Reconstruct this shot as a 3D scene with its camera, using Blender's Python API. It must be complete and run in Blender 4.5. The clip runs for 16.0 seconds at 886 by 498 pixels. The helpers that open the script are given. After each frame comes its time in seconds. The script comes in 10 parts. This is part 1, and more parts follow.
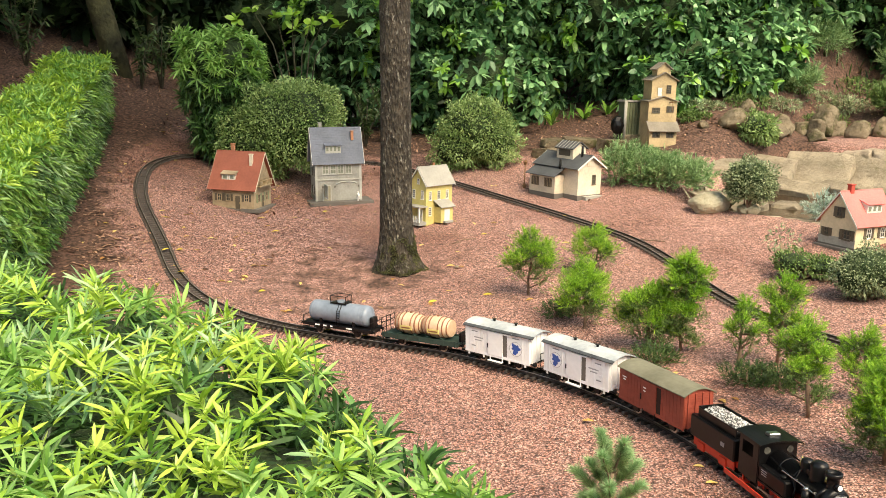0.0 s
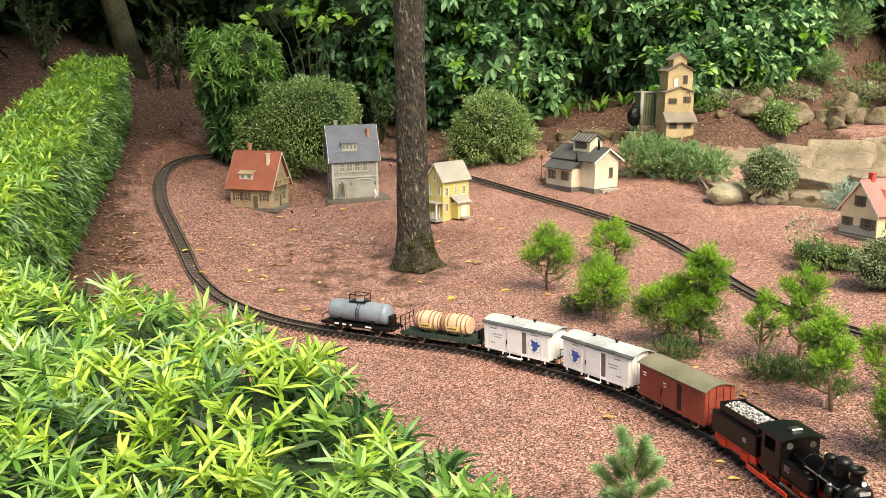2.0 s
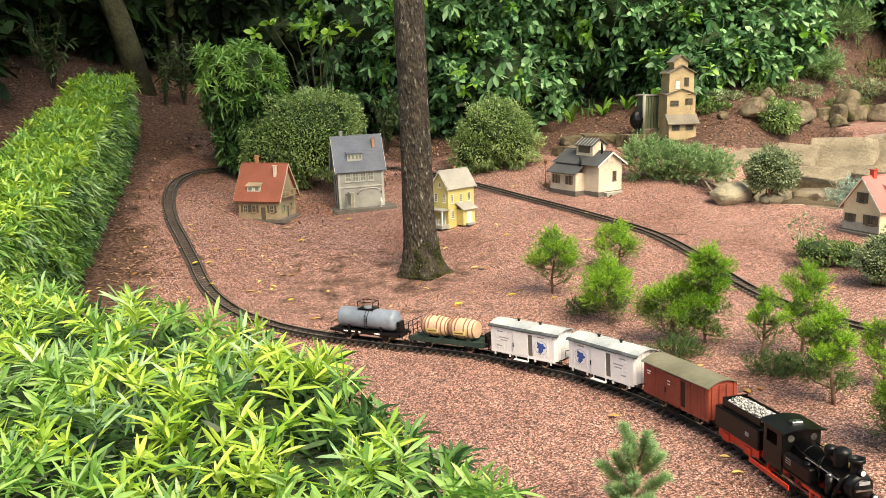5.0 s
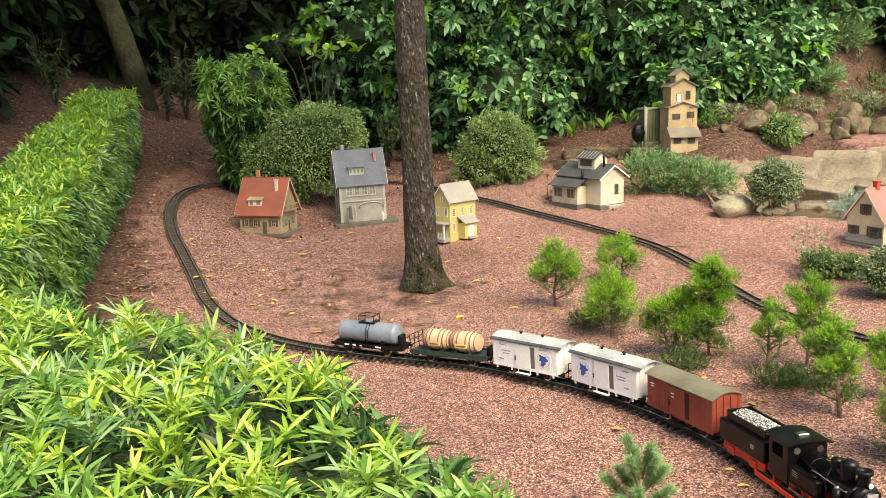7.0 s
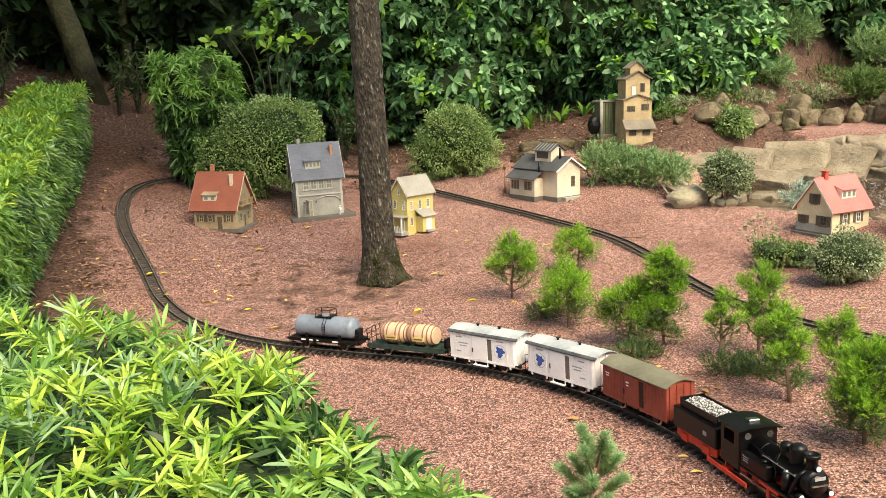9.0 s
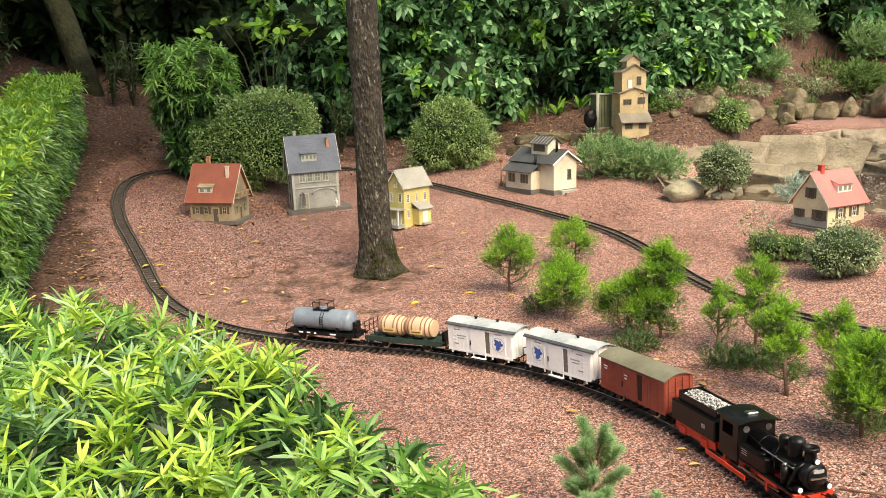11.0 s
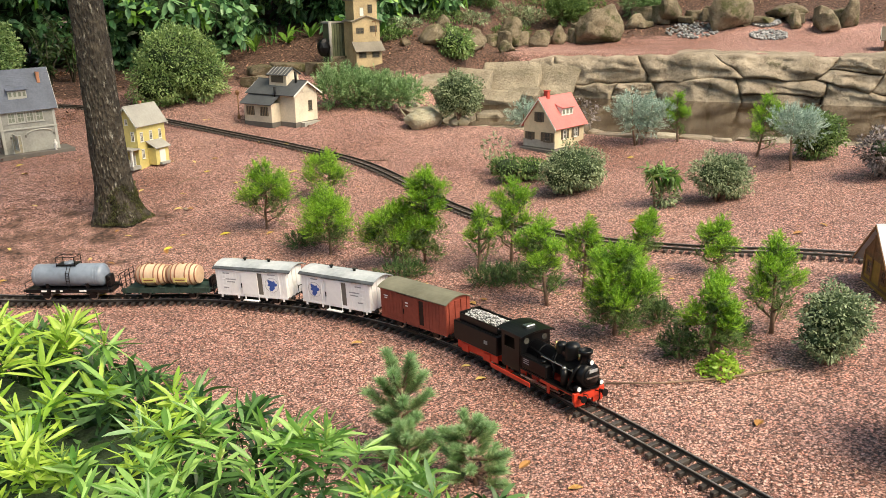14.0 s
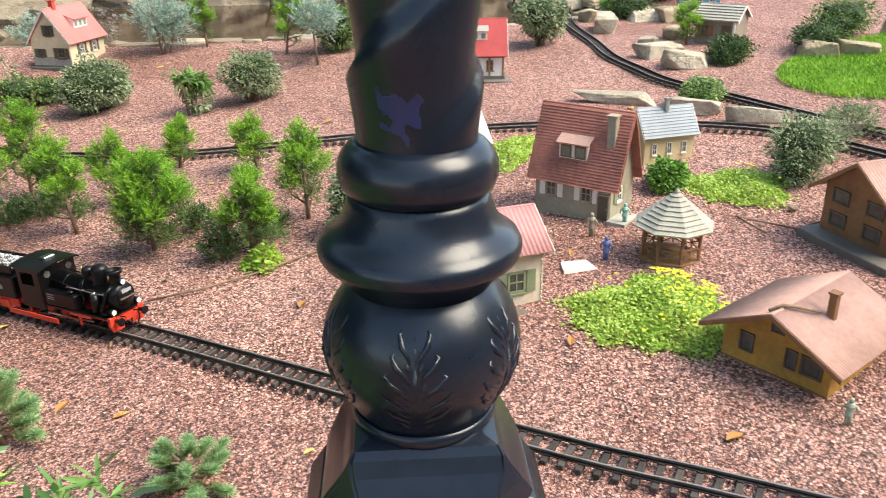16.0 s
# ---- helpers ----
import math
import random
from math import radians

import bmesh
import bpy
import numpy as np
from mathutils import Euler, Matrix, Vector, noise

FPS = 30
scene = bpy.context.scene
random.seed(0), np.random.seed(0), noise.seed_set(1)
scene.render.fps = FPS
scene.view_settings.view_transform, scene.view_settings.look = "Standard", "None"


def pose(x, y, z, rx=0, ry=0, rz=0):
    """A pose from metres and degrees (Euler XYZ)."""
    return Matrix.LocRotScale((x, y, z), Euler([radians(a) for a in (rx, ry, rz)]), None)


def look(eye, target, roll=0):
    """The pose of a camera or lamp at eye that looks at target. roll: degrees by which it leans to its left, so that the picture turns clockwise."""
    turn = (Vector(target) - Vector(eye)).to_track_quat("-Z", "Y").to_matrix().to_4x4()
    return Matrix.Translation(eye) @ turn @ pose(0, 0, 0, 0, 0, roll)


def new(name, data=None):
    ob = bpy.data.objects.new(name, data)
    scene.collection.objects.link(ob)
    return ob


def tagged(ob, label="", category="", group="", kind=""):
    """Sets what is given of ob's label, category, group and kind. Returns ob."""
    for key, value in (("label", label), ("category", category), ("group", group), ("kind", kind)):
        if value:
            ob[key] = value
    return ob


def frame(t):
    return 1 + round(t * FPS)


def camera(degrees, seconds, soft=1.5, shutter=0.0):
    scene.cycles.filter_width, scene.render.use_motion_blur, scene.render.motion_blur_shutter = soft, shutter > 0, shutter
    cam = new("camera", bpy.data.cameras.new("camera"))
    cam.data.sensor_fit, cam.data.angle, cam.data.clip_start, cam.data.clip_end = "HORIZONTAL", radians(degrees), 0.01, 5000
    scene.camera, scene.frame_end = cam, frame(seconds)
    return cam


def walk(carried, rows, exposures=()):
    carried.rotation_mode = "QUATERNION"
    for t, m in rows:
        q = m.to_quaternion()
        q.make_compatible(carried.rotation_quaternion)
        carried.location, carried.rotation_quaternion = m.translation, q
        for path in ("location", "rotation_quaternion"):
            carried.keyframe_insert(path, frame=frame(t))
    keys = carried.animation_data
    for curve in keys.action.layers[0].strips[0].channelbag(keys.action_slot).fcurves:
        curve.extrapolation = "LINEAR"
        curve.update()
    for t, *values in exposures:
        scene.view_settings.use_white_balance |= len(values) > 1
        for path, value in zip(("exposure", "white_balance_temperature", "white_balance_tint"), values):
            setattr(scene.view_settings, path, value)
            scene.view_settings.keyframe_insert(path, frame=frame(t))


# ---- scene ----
import itertools
cam = camera(55.9, 16.0, 0.8, 0.18)
# the gravel's plane leans against the level: the path and the plan are given on that plane
SITE = pose(0, 0, 0, -2.2, -3.5, 0)
PATH = [
    (0, (0.313, 0.574, 0.915), (0.605, 2.519, 0.554), -2.4),
    (0.5, (0.305, 0.582, 0.924), (0.594, 2.527, 0.557), -2.4),
    (1, (0.298, 0.572, 0.922), (0.575, 2.518, 0.554), -2.3),
    (1.5, (0.302, 0.572, 0.932), (0.561, 2.52, 0.558), -2.8),
    (2, (0.314, 0.573, 0.931), (0.563, 2.522, 0.556), -3.6),
    (2.5, (0.326, 0.566, 0.933), (0.57, 2.515, 0.555), -4.3),
    (3, (0.33, 0.563, 0.935), (0.569, 2.513, 0.557), -4.6),
    (3.5, (0.321, 0.555, 0.937), (0.561, 2.506, 0.568), -4.6),
    (4, (0.318, 0.554, 0.93), (0.553, 2.505, 0.56), -4.8),
    (4.5, (0.326, 0.545, 0.924), (0.562, 2.496, 0.555), -4.8),
    (5, (0.32, 0.524, 0.932), (0.55, 2.479, 0.577), -5.1),
    (7.5, (0.331, 0.545, 0.917), (0.559, 2.506, 0.601), -5.3),
    (8, (0.338, 0.551, 0.919), (0.622, 2.504, 0.596), -5.3),
    (8.5, (0.338, 0.551, 0.915), (0.661, 2.497, 0.585), -5.3),
    (9, (0.341, 0.543, 0.912), (0.66, 2.487, 0.571), -5.5),
    (11.5, (0.313, 0.548, 0.915), (0.656, 2.482, 0.542), -5.1),
    (12, (0.257, 0.58, 0.921), (0.751, 2.473, 0.507), -3.9),
    (12.5, (0.197, 0.621, 0.942), (0.909, 2.438, 0.505), -2.8),
    (13, (0.174, 0.62, 0.95), (1.083, 2.314, 0.399), -3.1),
    (13.5, (0.187, 0.606, 0.946), (1.09, 2.295, 0.372), -4.2),
    (14, (0.199, 0.599, 0.943), (1.107, 2.284, 0.363), -5.0),
    (14.5, (0.213, 0.59, 0.93), (1.139, 2.25, 0.308), -6.3),
    (15, (0.236, 0.567, 0.92), (1.379, 2.042, 0.201), -6.1),
    (15.5, (0.279, 0.556, 0.89), (1.704, 1.734, 0.126), -4.5),
    (16, (0.316, 0.551, 0.871), (1.848, 1.522, 0.029), -4.8),
]
walk(cam, [(t, SITE @ look(eye, target, roll)) for t, eye, target, roll in PATH], [(0, 1.74, 9300, 7), (5, 1.72, 9300, 7), (9, 1.66, 9200, 7), (12.5, 1.66, 8900, 7), (13.5, 1.58, 8700, 7), (14.5, 1.42, 8700, 7), (15.2, 1.64, 8300, 7), (15.6, 1.82, 7700, 7), (16, 1.77, 7600, 7)])

# ---- world and light ----
world = bpy.data.worlds.new("world")
scene.world = world
world.use_nodes = True
wn = world.node_tree
sky = wn.nodes.new("ShaderNodeTexSky")
sky.sky_type, sky.sun_disc = "NISHITA", False
sky.sun_elevation, sky.sun_rotation = radians(62), radians(140)
wn.links.new(sky.outputs[0], wn.nodes["Background"].inputs[0])
wn.nodes["Background"].inputs[1].default_value = 0.135
sun = new("sun", bpy.data.lights.new("sun", "SUN"))
sun.data.energy, sun.data.angle, sun.data.color = 1.85, radians(38), (1.0, 0.96, 0.9)
sun.matrix_world = look((3, -3, 8), (1, 3.2, 0))


# ---- plan helpers ----
def soft(x, k):
    x = np.asarray(x, float) / k
    return k * np.where(x > 30, x, np.log1p(np.exp(np.minimum(x, 30))))


def step(x, a, b):
    f = np.clip((np.asarray(x, float) - a) / (b - a), 0, 1)
    return f * f * (3 - 2 * f)


SX, SY = math.sin(radians(3.5)), -math.sin(radians(2.2))


def lie(u, v):
    """The level height of the ground at a place of the plan."""
    u, v = np.asarray(u, float), np.asarray(v, float)
    uc, vc = np.clip(u, -2.5, 5.5), v - soft(v - 9.0, 0.8)
    h = 0.1665 * soft(vc - 4.2, 0.35) + 0.1088 * soft(0.25 - uc, 0.25) * soft(vc - 3.6, 0.3) \
        + 0.0597 * soft(uc - 2.0, 0.35) * soft(vc - 3.3, 0.4)
    z = h + SX * np.clip(u, -6, 9) + SY * np.clip(v, -6, 12)
    # pond, its bed and the bank above the rock wall
    d = (u - 4.8) * 0.77 + (v - 5.3) * 0.64
    t = (u - 4.8) * 0.64 - (v - 5.3) * 0.77
    along = step(t, -1.9, -1.2) * (1 - step(t, 2.0, 2.7))
    bed = step(d, -1.88, -1.62) * along
    z = z * (1 - bed) + 0.03 * bed
    up = step(d, -0.04, 0.14) * step(t, -2.3, -1.3)
    out = z * (1 - up) + (0.46 + 0.32 * soft(np.minimum(d, 5.0) - 0.9, 0.25)) * up
    return out if np.ndim(out) else float(out)


def spot(u, v, h=0.0):
    return Vector((u, v, lie(u, v) + h))


# ---- materials ----
def mat(name, c1, c2, scale=12.0, fine=150.0, rough=0.8, bump=0.3, metal=0.0, island=0.0, obrand=0.0, depth=0.002, glow=0.0, leaf=0.0, coat=0.0, spec=0.5):
    m = bpy.data.materials.new(name)
    m.use_nodes = True
    nt = m.node_tree
    N, L = nt.nodes, nt.links
    b = N["Principled BSDF"]
    tc = N.new("ShaderNodeTexCoord")
    n1, n2 = N.new("ShaderNodeTexNoise"), N.new("ShaderNodeTexNoise")
    n1.inputs["Scale"].default_value, n1.inputs["Detail"].default_value = scale, 5
    n2.inputs["Scale"].default_value, n2.inputs["Detail"].default_value = fine, 3
    L.new(tc.outputs["Object"], n1.inputs["Vector"])
    L.new(tc.outputs["Object"], n2.inputs["Vector"])
    add = N.new("ShaderNodeMath")
    add.operation = "MULTIPLY_ADD"
    L.new(n2.outputs[0], add.inputs[0])
    add.inputs[1].default_value = 0.5
    L.new(n1.outputs[0], add.inputs[2])
    ramp = N.new("ShaderNodeMapRange")
    ramp.inputs[1].default_value, ramp.inputs[2].default_value = 0.5, 1.0
    src = add.outputs[0]
    if island or obrand:
        r = N.new("ShaderNodeNewGeometry").outputs["Random Per Island"] if island else N.new("ShaderNodeObjectInfo").outputs["Random"]
        ma = N.new("ShaderNodeMath")
        ma.operation = "MULTIPLY_ADD"
        L.new(r, ma.inputs[0])
        k = island or obrand
        ma.inputs[1].default_value = k
        mb = N.new("ShaderNodeMath")
        mb.operation = "ADD"
        mb.inputs[1].default_value = -0.5 * k
        L.new(add.outputs[0], ma.inputs[2])
        L.new(ma.outputs[0], mb.inputs[0])
        src = mb.outputs[0]
    L.new(src, ramp.inputs[0])
    mix = N.new("ShaderNodeMix")
    mix.data_type = "RGBA"
    mix.inputs[6].default_value, mix.inputs[7].default_value = (*c1, 1), (*c2, 1)
    L.new(ramp.outputs[0], mix.inputs[0])
    L.new(mix.outputs[2], b.inputs["Base Color"])
    b.inputs["Roughness"].default_value, b.inputs["Metallic"].default_value = rough, metal
    b.inputs["Specular IOR Level"].default_value = spec
    b.inputs["Coat Weight"].default_value = coat
    if bump:
        bp = N.new("ShaderNodeBump")
        bp.inputs["Strength"].default_value, bp.inputs["Distance"].default_value = bump, depth
        L.new(n2.outputs[0], bp.inputs["Height"])
        L.new(bp.outputs[0], b.inputs["Normal"])
    if leaf:
        tr = N.new("ShaderNodeBsdfTranslucent")
        L.new(mix.outputs[2], tr.inputs[0])
        ms = N.new("ShaderNodeMixShader")
        ms.inputs[0].default_value = leaf
        L.new(b.outputs[0], ms.inputs[1])
        L.new(tr.outputs[0], ms.inputs[2])
        L.new(ms.outputs[0], N["Material Output"].inputs[0])
    return m


def gravel_material():
    """Crushed red stone: single grains with dark gaps, paler and browner spells at a larger scale."""
    m = mat("gravel", (0.345, 0.163, 0.130), (0.51, 0.272, 0.222), 2.2, 20, 0.9, 0.0)
    nt = m.node_tree
    N, L = nt.nodes, nt.links
    b = N["Principled BSDF"]
    tc = N.new("ShaderNodeTexCoord")
    vor = N.new("ShaderNodeTexVoronoi")
    vor.inputs["Scale"].default_value = 180
    # ragged chip outlines
    wn = N.new("ShaderNodeTexNoise")
    wn.inputs["Scale"].default_value, wn.inputs["Detail"].default_value = 150, 3
    L.new(tc.outputs["Object"], wn.inputs["Vector"])
    warp = N.new("ShaderNodeVectorMath")
    warp.operation = "MULTIPLY_ADD"
    L.new(wn.outputs["Color"], warp.inputs[0])
    warp.inputs[1].default_value = (0.012, 0.012, 0.012)
    L.new(tc.outputs["Object"], warp.inputs[2])
    L.new(warp.outputs[0], vor.inputs["Vector"])
    sep = N.new("ShaderNodeSeparateColor")
    L.new(vor.outputs["Color"], sep.inputs[0])
    tone = N.new("ShaderNodeMapRange")
    tone.inputs[3].default_value, tone.inputs[4].default_value = 0.38, 1.92
    L.new(sep.outputs[0], tone.inputs[0])
    gap = N.new("ShaderNodeMapRange")
    gap.inputs[1].default_value, gap.inputs[2].default_value = 0.30, 0.75
    gap.inputs[3].default_value, gap.inputs[4].default_value = 1.22, 0.20
    L.new(vor.outputs["Distance"], gap.inputs[0])
    mul0 = N.new("ShaderNodeMath")
    mul0.operation = "MULTIPLY"
    L.new(tone.outputs[0], mul0.inputs[0])
    L.new(gap.outputs[0], mul0.inputs[1])
    # drifts of finer and coarser stone, a few hand widths and a few fingers wide
    drift = N.new("ShaderNodeTexNoise")
    drift.inputs["Scale"].default_value, drift.inputs["Detail"].default_value, drift.inputs["Roughness"].default_value = 34, 6, 0.72
    L.new(tc.outputs["Object"], drift.inputs["Vector"])
    dr = N.new("ShaderNodeMapRange")
    dr.inputs[1].default_value, dr.inputs[2].default_value = 0.30, 0.70
    dr.inputs[3].default_value, dr.inputs[4].default_value = 0.76, 1.20
    L.new(drift.outputs[0], dr.inputs[0])
    mul = N.new("ShaderNodeMath")
    mul.operation = "MULTIPLY"
    L.new(mul0.outputs[0], mul.inputs[0])
    L.new(dr.outputs[0], mul.inputs[1])
    hsv = N.new("ShaderNodeHueSaturation")
    L.new(mul.outputs[0], hsv.inputs["Value"])
    ms = N.new("ShaderNodeMapRange")
    ms.inputs[3].default_value, ms.inputs[4].default_value = 0.78, 1.10
    L.new(sep.outputs[1], ms.inputs[0])
    L.new(ms.outputs[0], hsv.inputs["Saturation"])
    L.new(b.inputs["Base Color"].links[0].from_socket, hsv.inputs["Color"])
    # brown earth where the gravel thins out
    pat = N.new("ShaderNodeTexNoise")
    pat.inputs["Scale"].default_value, pat.inputs["Detail"].default_value = 1.1, 9
    L.new(tc.outputs["Object"], pat.inputs["Vector"])
    pr = N.new("ShaderNodeMapRange")
    pr.inputs[1].default_value, pr.inputs[2].default_value = 0.53, 0.68
    L.new(pat.outputs[0], pr.inputs[0])
    mx = N.new("ShaderNodeMix")
    mx.data_type = "RGBA"
    mx.blend_type = "MULTIPLY"
    mx.inputs[7].default_value = (0.62, 0.53, 0.48, 1)
    L.new(pr.outputs[0], mx.inputs[0])
    L.new(hsv.outputs[0], mx.inputs[6])
    # bark mulch and litter beds, with a ragged edge, where the ground's own "bed" value says so
    at = N.new("ShaderNodeAttribute")
    at.attribute_name = "bed"
    rag = N.new("ShaderNodeTexNoise")
    rag.inputs["Scale"].default_value, rag.inputs["Detail"].default_value = 9, 9
    L.new(tc.outputs["Object"], rag.inputs["Vector"])
    ad = N.new("ShaderNodeMath")
    L.new(at.outputs["Fac"], ad.inputs[0])
    L.new(rag.outputs[0], ad.inputs[1])
    th = N.new("ShaderNodeMapRange")
    th.inputs[1].default_value, th.inputs[2].default_value = 0.92, 1.12
    L.new(ad.outputs[0], th.inputs[0])
    mn = N.new("ShaderNodeTexNoise")
    mn.inputs["Scale"].default_value, mn.inputs["Detail"].default_value = 55, 8
    L.new(tc.outputs["Object"], mn.inputs["Vector"])
    mr = N.new("ShaderNodeMapRange")
    mr.inputs[1].default_value, mr.inputs[2].default_value = 0.36, 0.68
    L.new(mn.outputs[0], mr.inputs[0])
    mc = N.new("ShaderNodeMix")
    mc.data_type = "RGBA"
    mc.inputs[6].default_value, mc.inputs[7].default_value = (0.038, 0.020, 0.014, 1), (0.22, 0.115, 0.082, 1)
    L.new(mr.outputs[0], mc.inputs[0])
    fin = N.new("ShaderNodeMix")
    fin.data_type = "RGBA"
    L.new(th.outputs[0], fin.inputs[0])
    L.new(mx.outputs[2], fin.inputs[6])
    L.new(mc.outputs[2], fin.inputs[7])
    L.new(fin.outputs[2], b.inputs["Base Color"])
    bp = N.new("ShaderNodeBump")
    bp.inputs["Strength"].default_value, bp.inputs["Distance"].default_value = 0.9, 0.006
    L.new(vor.outputs["Distance"], bp.inputs["Height"])
    bp.invert = True
    L.new(bp.outputs[0], b.inputs["Normal"])
    return m


def bark_material():
    m = mat("bark", (0.014, 0.011, 0.008), (0.090, 0.073, 0.053), 14, 70, 0.95, 0.0)
    nt = m.node_tree
    N, L = nt.nodes, nt.links
    b = N["Principled BSDF"]
    tc, mp = N.new("ShaderNodeTexCoord"), N.new("ShaderNodeMapping")
    mp.inputs["Scale"].default_value = (1, 1, 0.42)
    L.new(tc.outputs["Object"], mp.inputs[0])
    vor = N.new("ShaderNodeTexVoronoi")
    vor.inputs["Scale"].default_value = 85
    L.new(mp.outputs[0], vor.inputs["Vector"])
    no = N.new("ShaderNodeTexNoise")
    no.inputs["Scale"].default_value, no.inputs["Detail"].default_value, no.inputs["Roughness"].default_value = 52, 9, 0.68
    L.new(mp.outputs[0], no.inputs["Vector"])
    pr = N.new("ShaderNodeMapRange")
    pr.inputs[1].default_value, pr.inputs[2].default_value = 0.565, 0.66
    L.new(no.outputs[0], pr.inputs[0])
    mx = N.new("ShaderNodeMix")
    mx.data_type = "RGBA"
    mx.inputs[7].default_value = (0.30, 0.275, 0.225, 1)
    L.new(pr.outputs[0], mx.inputs[0])
    L.new(b.inputs["Base Color"].links[0].from_socket, mx.inputs[6])
    L.new(mx.outputs[2], b.inputs["Base Color"])
    bp = N.new("ShaderNodeBump")
    bp.inputs["Strength"].default_value, bp.inputs["Distance"].default_value = 1.0, 0.02
    ad = N.new("ShaderNodeMath")
    L.new(vor.outputs["Distance"], ad.inputs[0])
    L.new(no.outputs[0], ad.inputs[1])
    L.new(ad.outputs[0], bp.inputs["Height"])
    L.new(bp.outputs[0], b.inputs["Normal"])
    return m


def rock_material(name, dark, light, growth, amount=0.3, fissure=0.6):
    """Weathered sandstone: blotches and dark water stains, patches of moss or lichen, and a few fissures."""
    m = mat(name, dark, light, 5, 60, 0.9, 0.0)
    nt = m.node_tree
    N, L = nt.nodes, nt.links
    b = N["Principled BSDF"]
    tc, info = N.new("ShaderNodeTexCoord"), N.new("ShaderNodeObjectInfo")
    seed = N.new("ShaderNodeMath")
    seed.operation = "MULTIPLY"
    seed.inputs[1].default_value = 40
    L.new(info.outputs["Random"], seed.inputs[0])

    def grain(scale, detail, rough, lo, hi):
        no, mr = N.new("ShaderNodeTexNoise"), N.new("ShaderNodeMapRange")
        no.noise_dimensions = "4D"
        no.inputs["Scale"].default_value, no.inputs["Detail"].default_value, no.inputs["Roughness"].default_value = scale, detail, rough
        L.new(tc.outputs["Object"], no.inputs["Vector"])
        L.new(seed.outputs[0], no.inputs["W"])
        mr.inputs[1].default_value, mr.inputs[2].default_value = lo, hi
        L.new(no.outputs[0], mr.inputs[0])
        return no, mr

    def layer(factor, colour, below, blend="MIX"):
        mx = N.new("ShaderNodeMix")
        mx.data_type, mx.blend_type = "RGBA", blend
        mx.inputs[7].default_value = (*colour, 1)
        L.new(factor, mx.inputs[0])
        L.new(below, mx.inputs[6])
        return mx.outputs[2]

    col = b.inputs["Base Color"].links[0].from_socket
    _, pale = grain(9, 8, 0.7, 0.50, 0.66)
    col = layer(pale.outputs[0], tuple(min(1, c * 1.28) for c in light), col)
    _, stain = grain(4.5, 9, 0.72, 0.50, 0.68)
    col = layer(stain.outputs[0], (0.42, 0.40, 0.36), col, "MULTIPLY")
    _, patch_of = grain(7, 10, 0.75, 0.62 - 0.2 * amount, 0.72 - 0.2 * amount)
    col = layer(patch_of.outputs[0], growth, col)
    relief, _ = grain(16, 9, 0.68, 0, 1)
    vor = N.new("ShaderNodeTexVoronoi")
    vor.feature = "DISTANCE_TO_EDGE"
    vor.inputs["Scale"].default_value = 5.5
    warp = N.new("ShaderNodeVectorMath")
    warp.operation = "MULTIPLY_ADD"
    warp.inputs[1].default_value = (0.22, 0.22, 0.22)
    L.new(relief.outputs["Color"], warp.inputs[0])
    L.new(tc.outputs["Object"], warp.inputs[2])
    L.new(warp.outputs[0], vor.inputs["Vector"])
    line = N.new("ShaderNodeMapRange")
    line.inputs[1].default_value, line.inputs[2].default_value, line.inputs[3].default_value, line.inputs[4].default_value = 0.0, 0.035, fissure, 0.0
    L.new(vor.outputs["Distance"], line.inputs[0])
    col = layer(line.outputs[0], (0.25, 0.22, 0.19), col, "MULTIPLY")
    L.new(col, b.inputs["Base Color"])
    hgt = N.new("ShaderNodeMath")
    hgt.operation = "MULTIPLY_ADD"
    hgt.inputs[1].default_value = -0.35
    L.new(line.outputs[0], hgt.inputs[0])
    L.new(relief.outputs[0], hgt.inputs[2])
    bp = N.new("ShaderNodeBump")
    bp.inputs["Strength"].default_value, bp.inputs["Distance"].default_value = 0.9, 0.035
    L.new(hgt.outputs[0], bp.inputs["Height"])
    L.new(bp.outputs[0], b.inputs["Normal"])
    return m


GRAVEL = gravel_material()
CHIP = mat("gravel_chip", (0.20, 0.085, 0.064), (0.72, 0.46, 0.385), 3, 90, 0.8, 0.3, island=1.1)
MULCH = mat("leaf_litter", (0.095, 0.042, 0.028), (0.50, 0.29, 0.19), 14, 60, 0.9, 0.8, island=1.0, depth=0.01)
BARK = bark_material()
MULCH_BED = mat("mulch_bed", (0.04, 0.022, 0.015), (0.19, 0.10, 0.065), 5, 70, 0.95, 1.0, depth=0.03)
OLD_BARK = mat("mossy_old_bark", (0.016, 0.017, 0.008), (0.085, 0.08, 0.035), 6, 30, 0.95, 1.0, depth=0.015)
MOSS = mat("mossy_bark", (0.035, 0.04, 0.012), (0.12, 0.125, 0.04), 14, 70, 0.95, 1.0, depth=0.01)
LEAF_LIME = mat("lime_leaf", (0.22, 0.40, 0.045), (0.48, 0.66, 0.12), 2.2, 40, 0.4, 0, island=0.9, leaf=0.3)
# shade low and deep in the hedges is put into this dark green
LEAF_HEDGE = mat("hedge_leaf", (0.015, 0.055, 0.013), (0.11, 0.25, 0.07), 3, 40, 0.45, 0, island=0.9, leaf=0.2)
LEAF_MID = mat("fresh_hedge_leaf", (0.10, 0.26, 0.045), (0.34, 0.57, 0.16), 3, 40, 0.36, 0, island=0.8, leaf=0.3)
LEAF_BOX = mat("box_leaf", (0.12, 0.22, 0.065), (0.40, 0.54, 0.22), 5, 40, 0.42, 0, island=0.8, leaf=0.3)
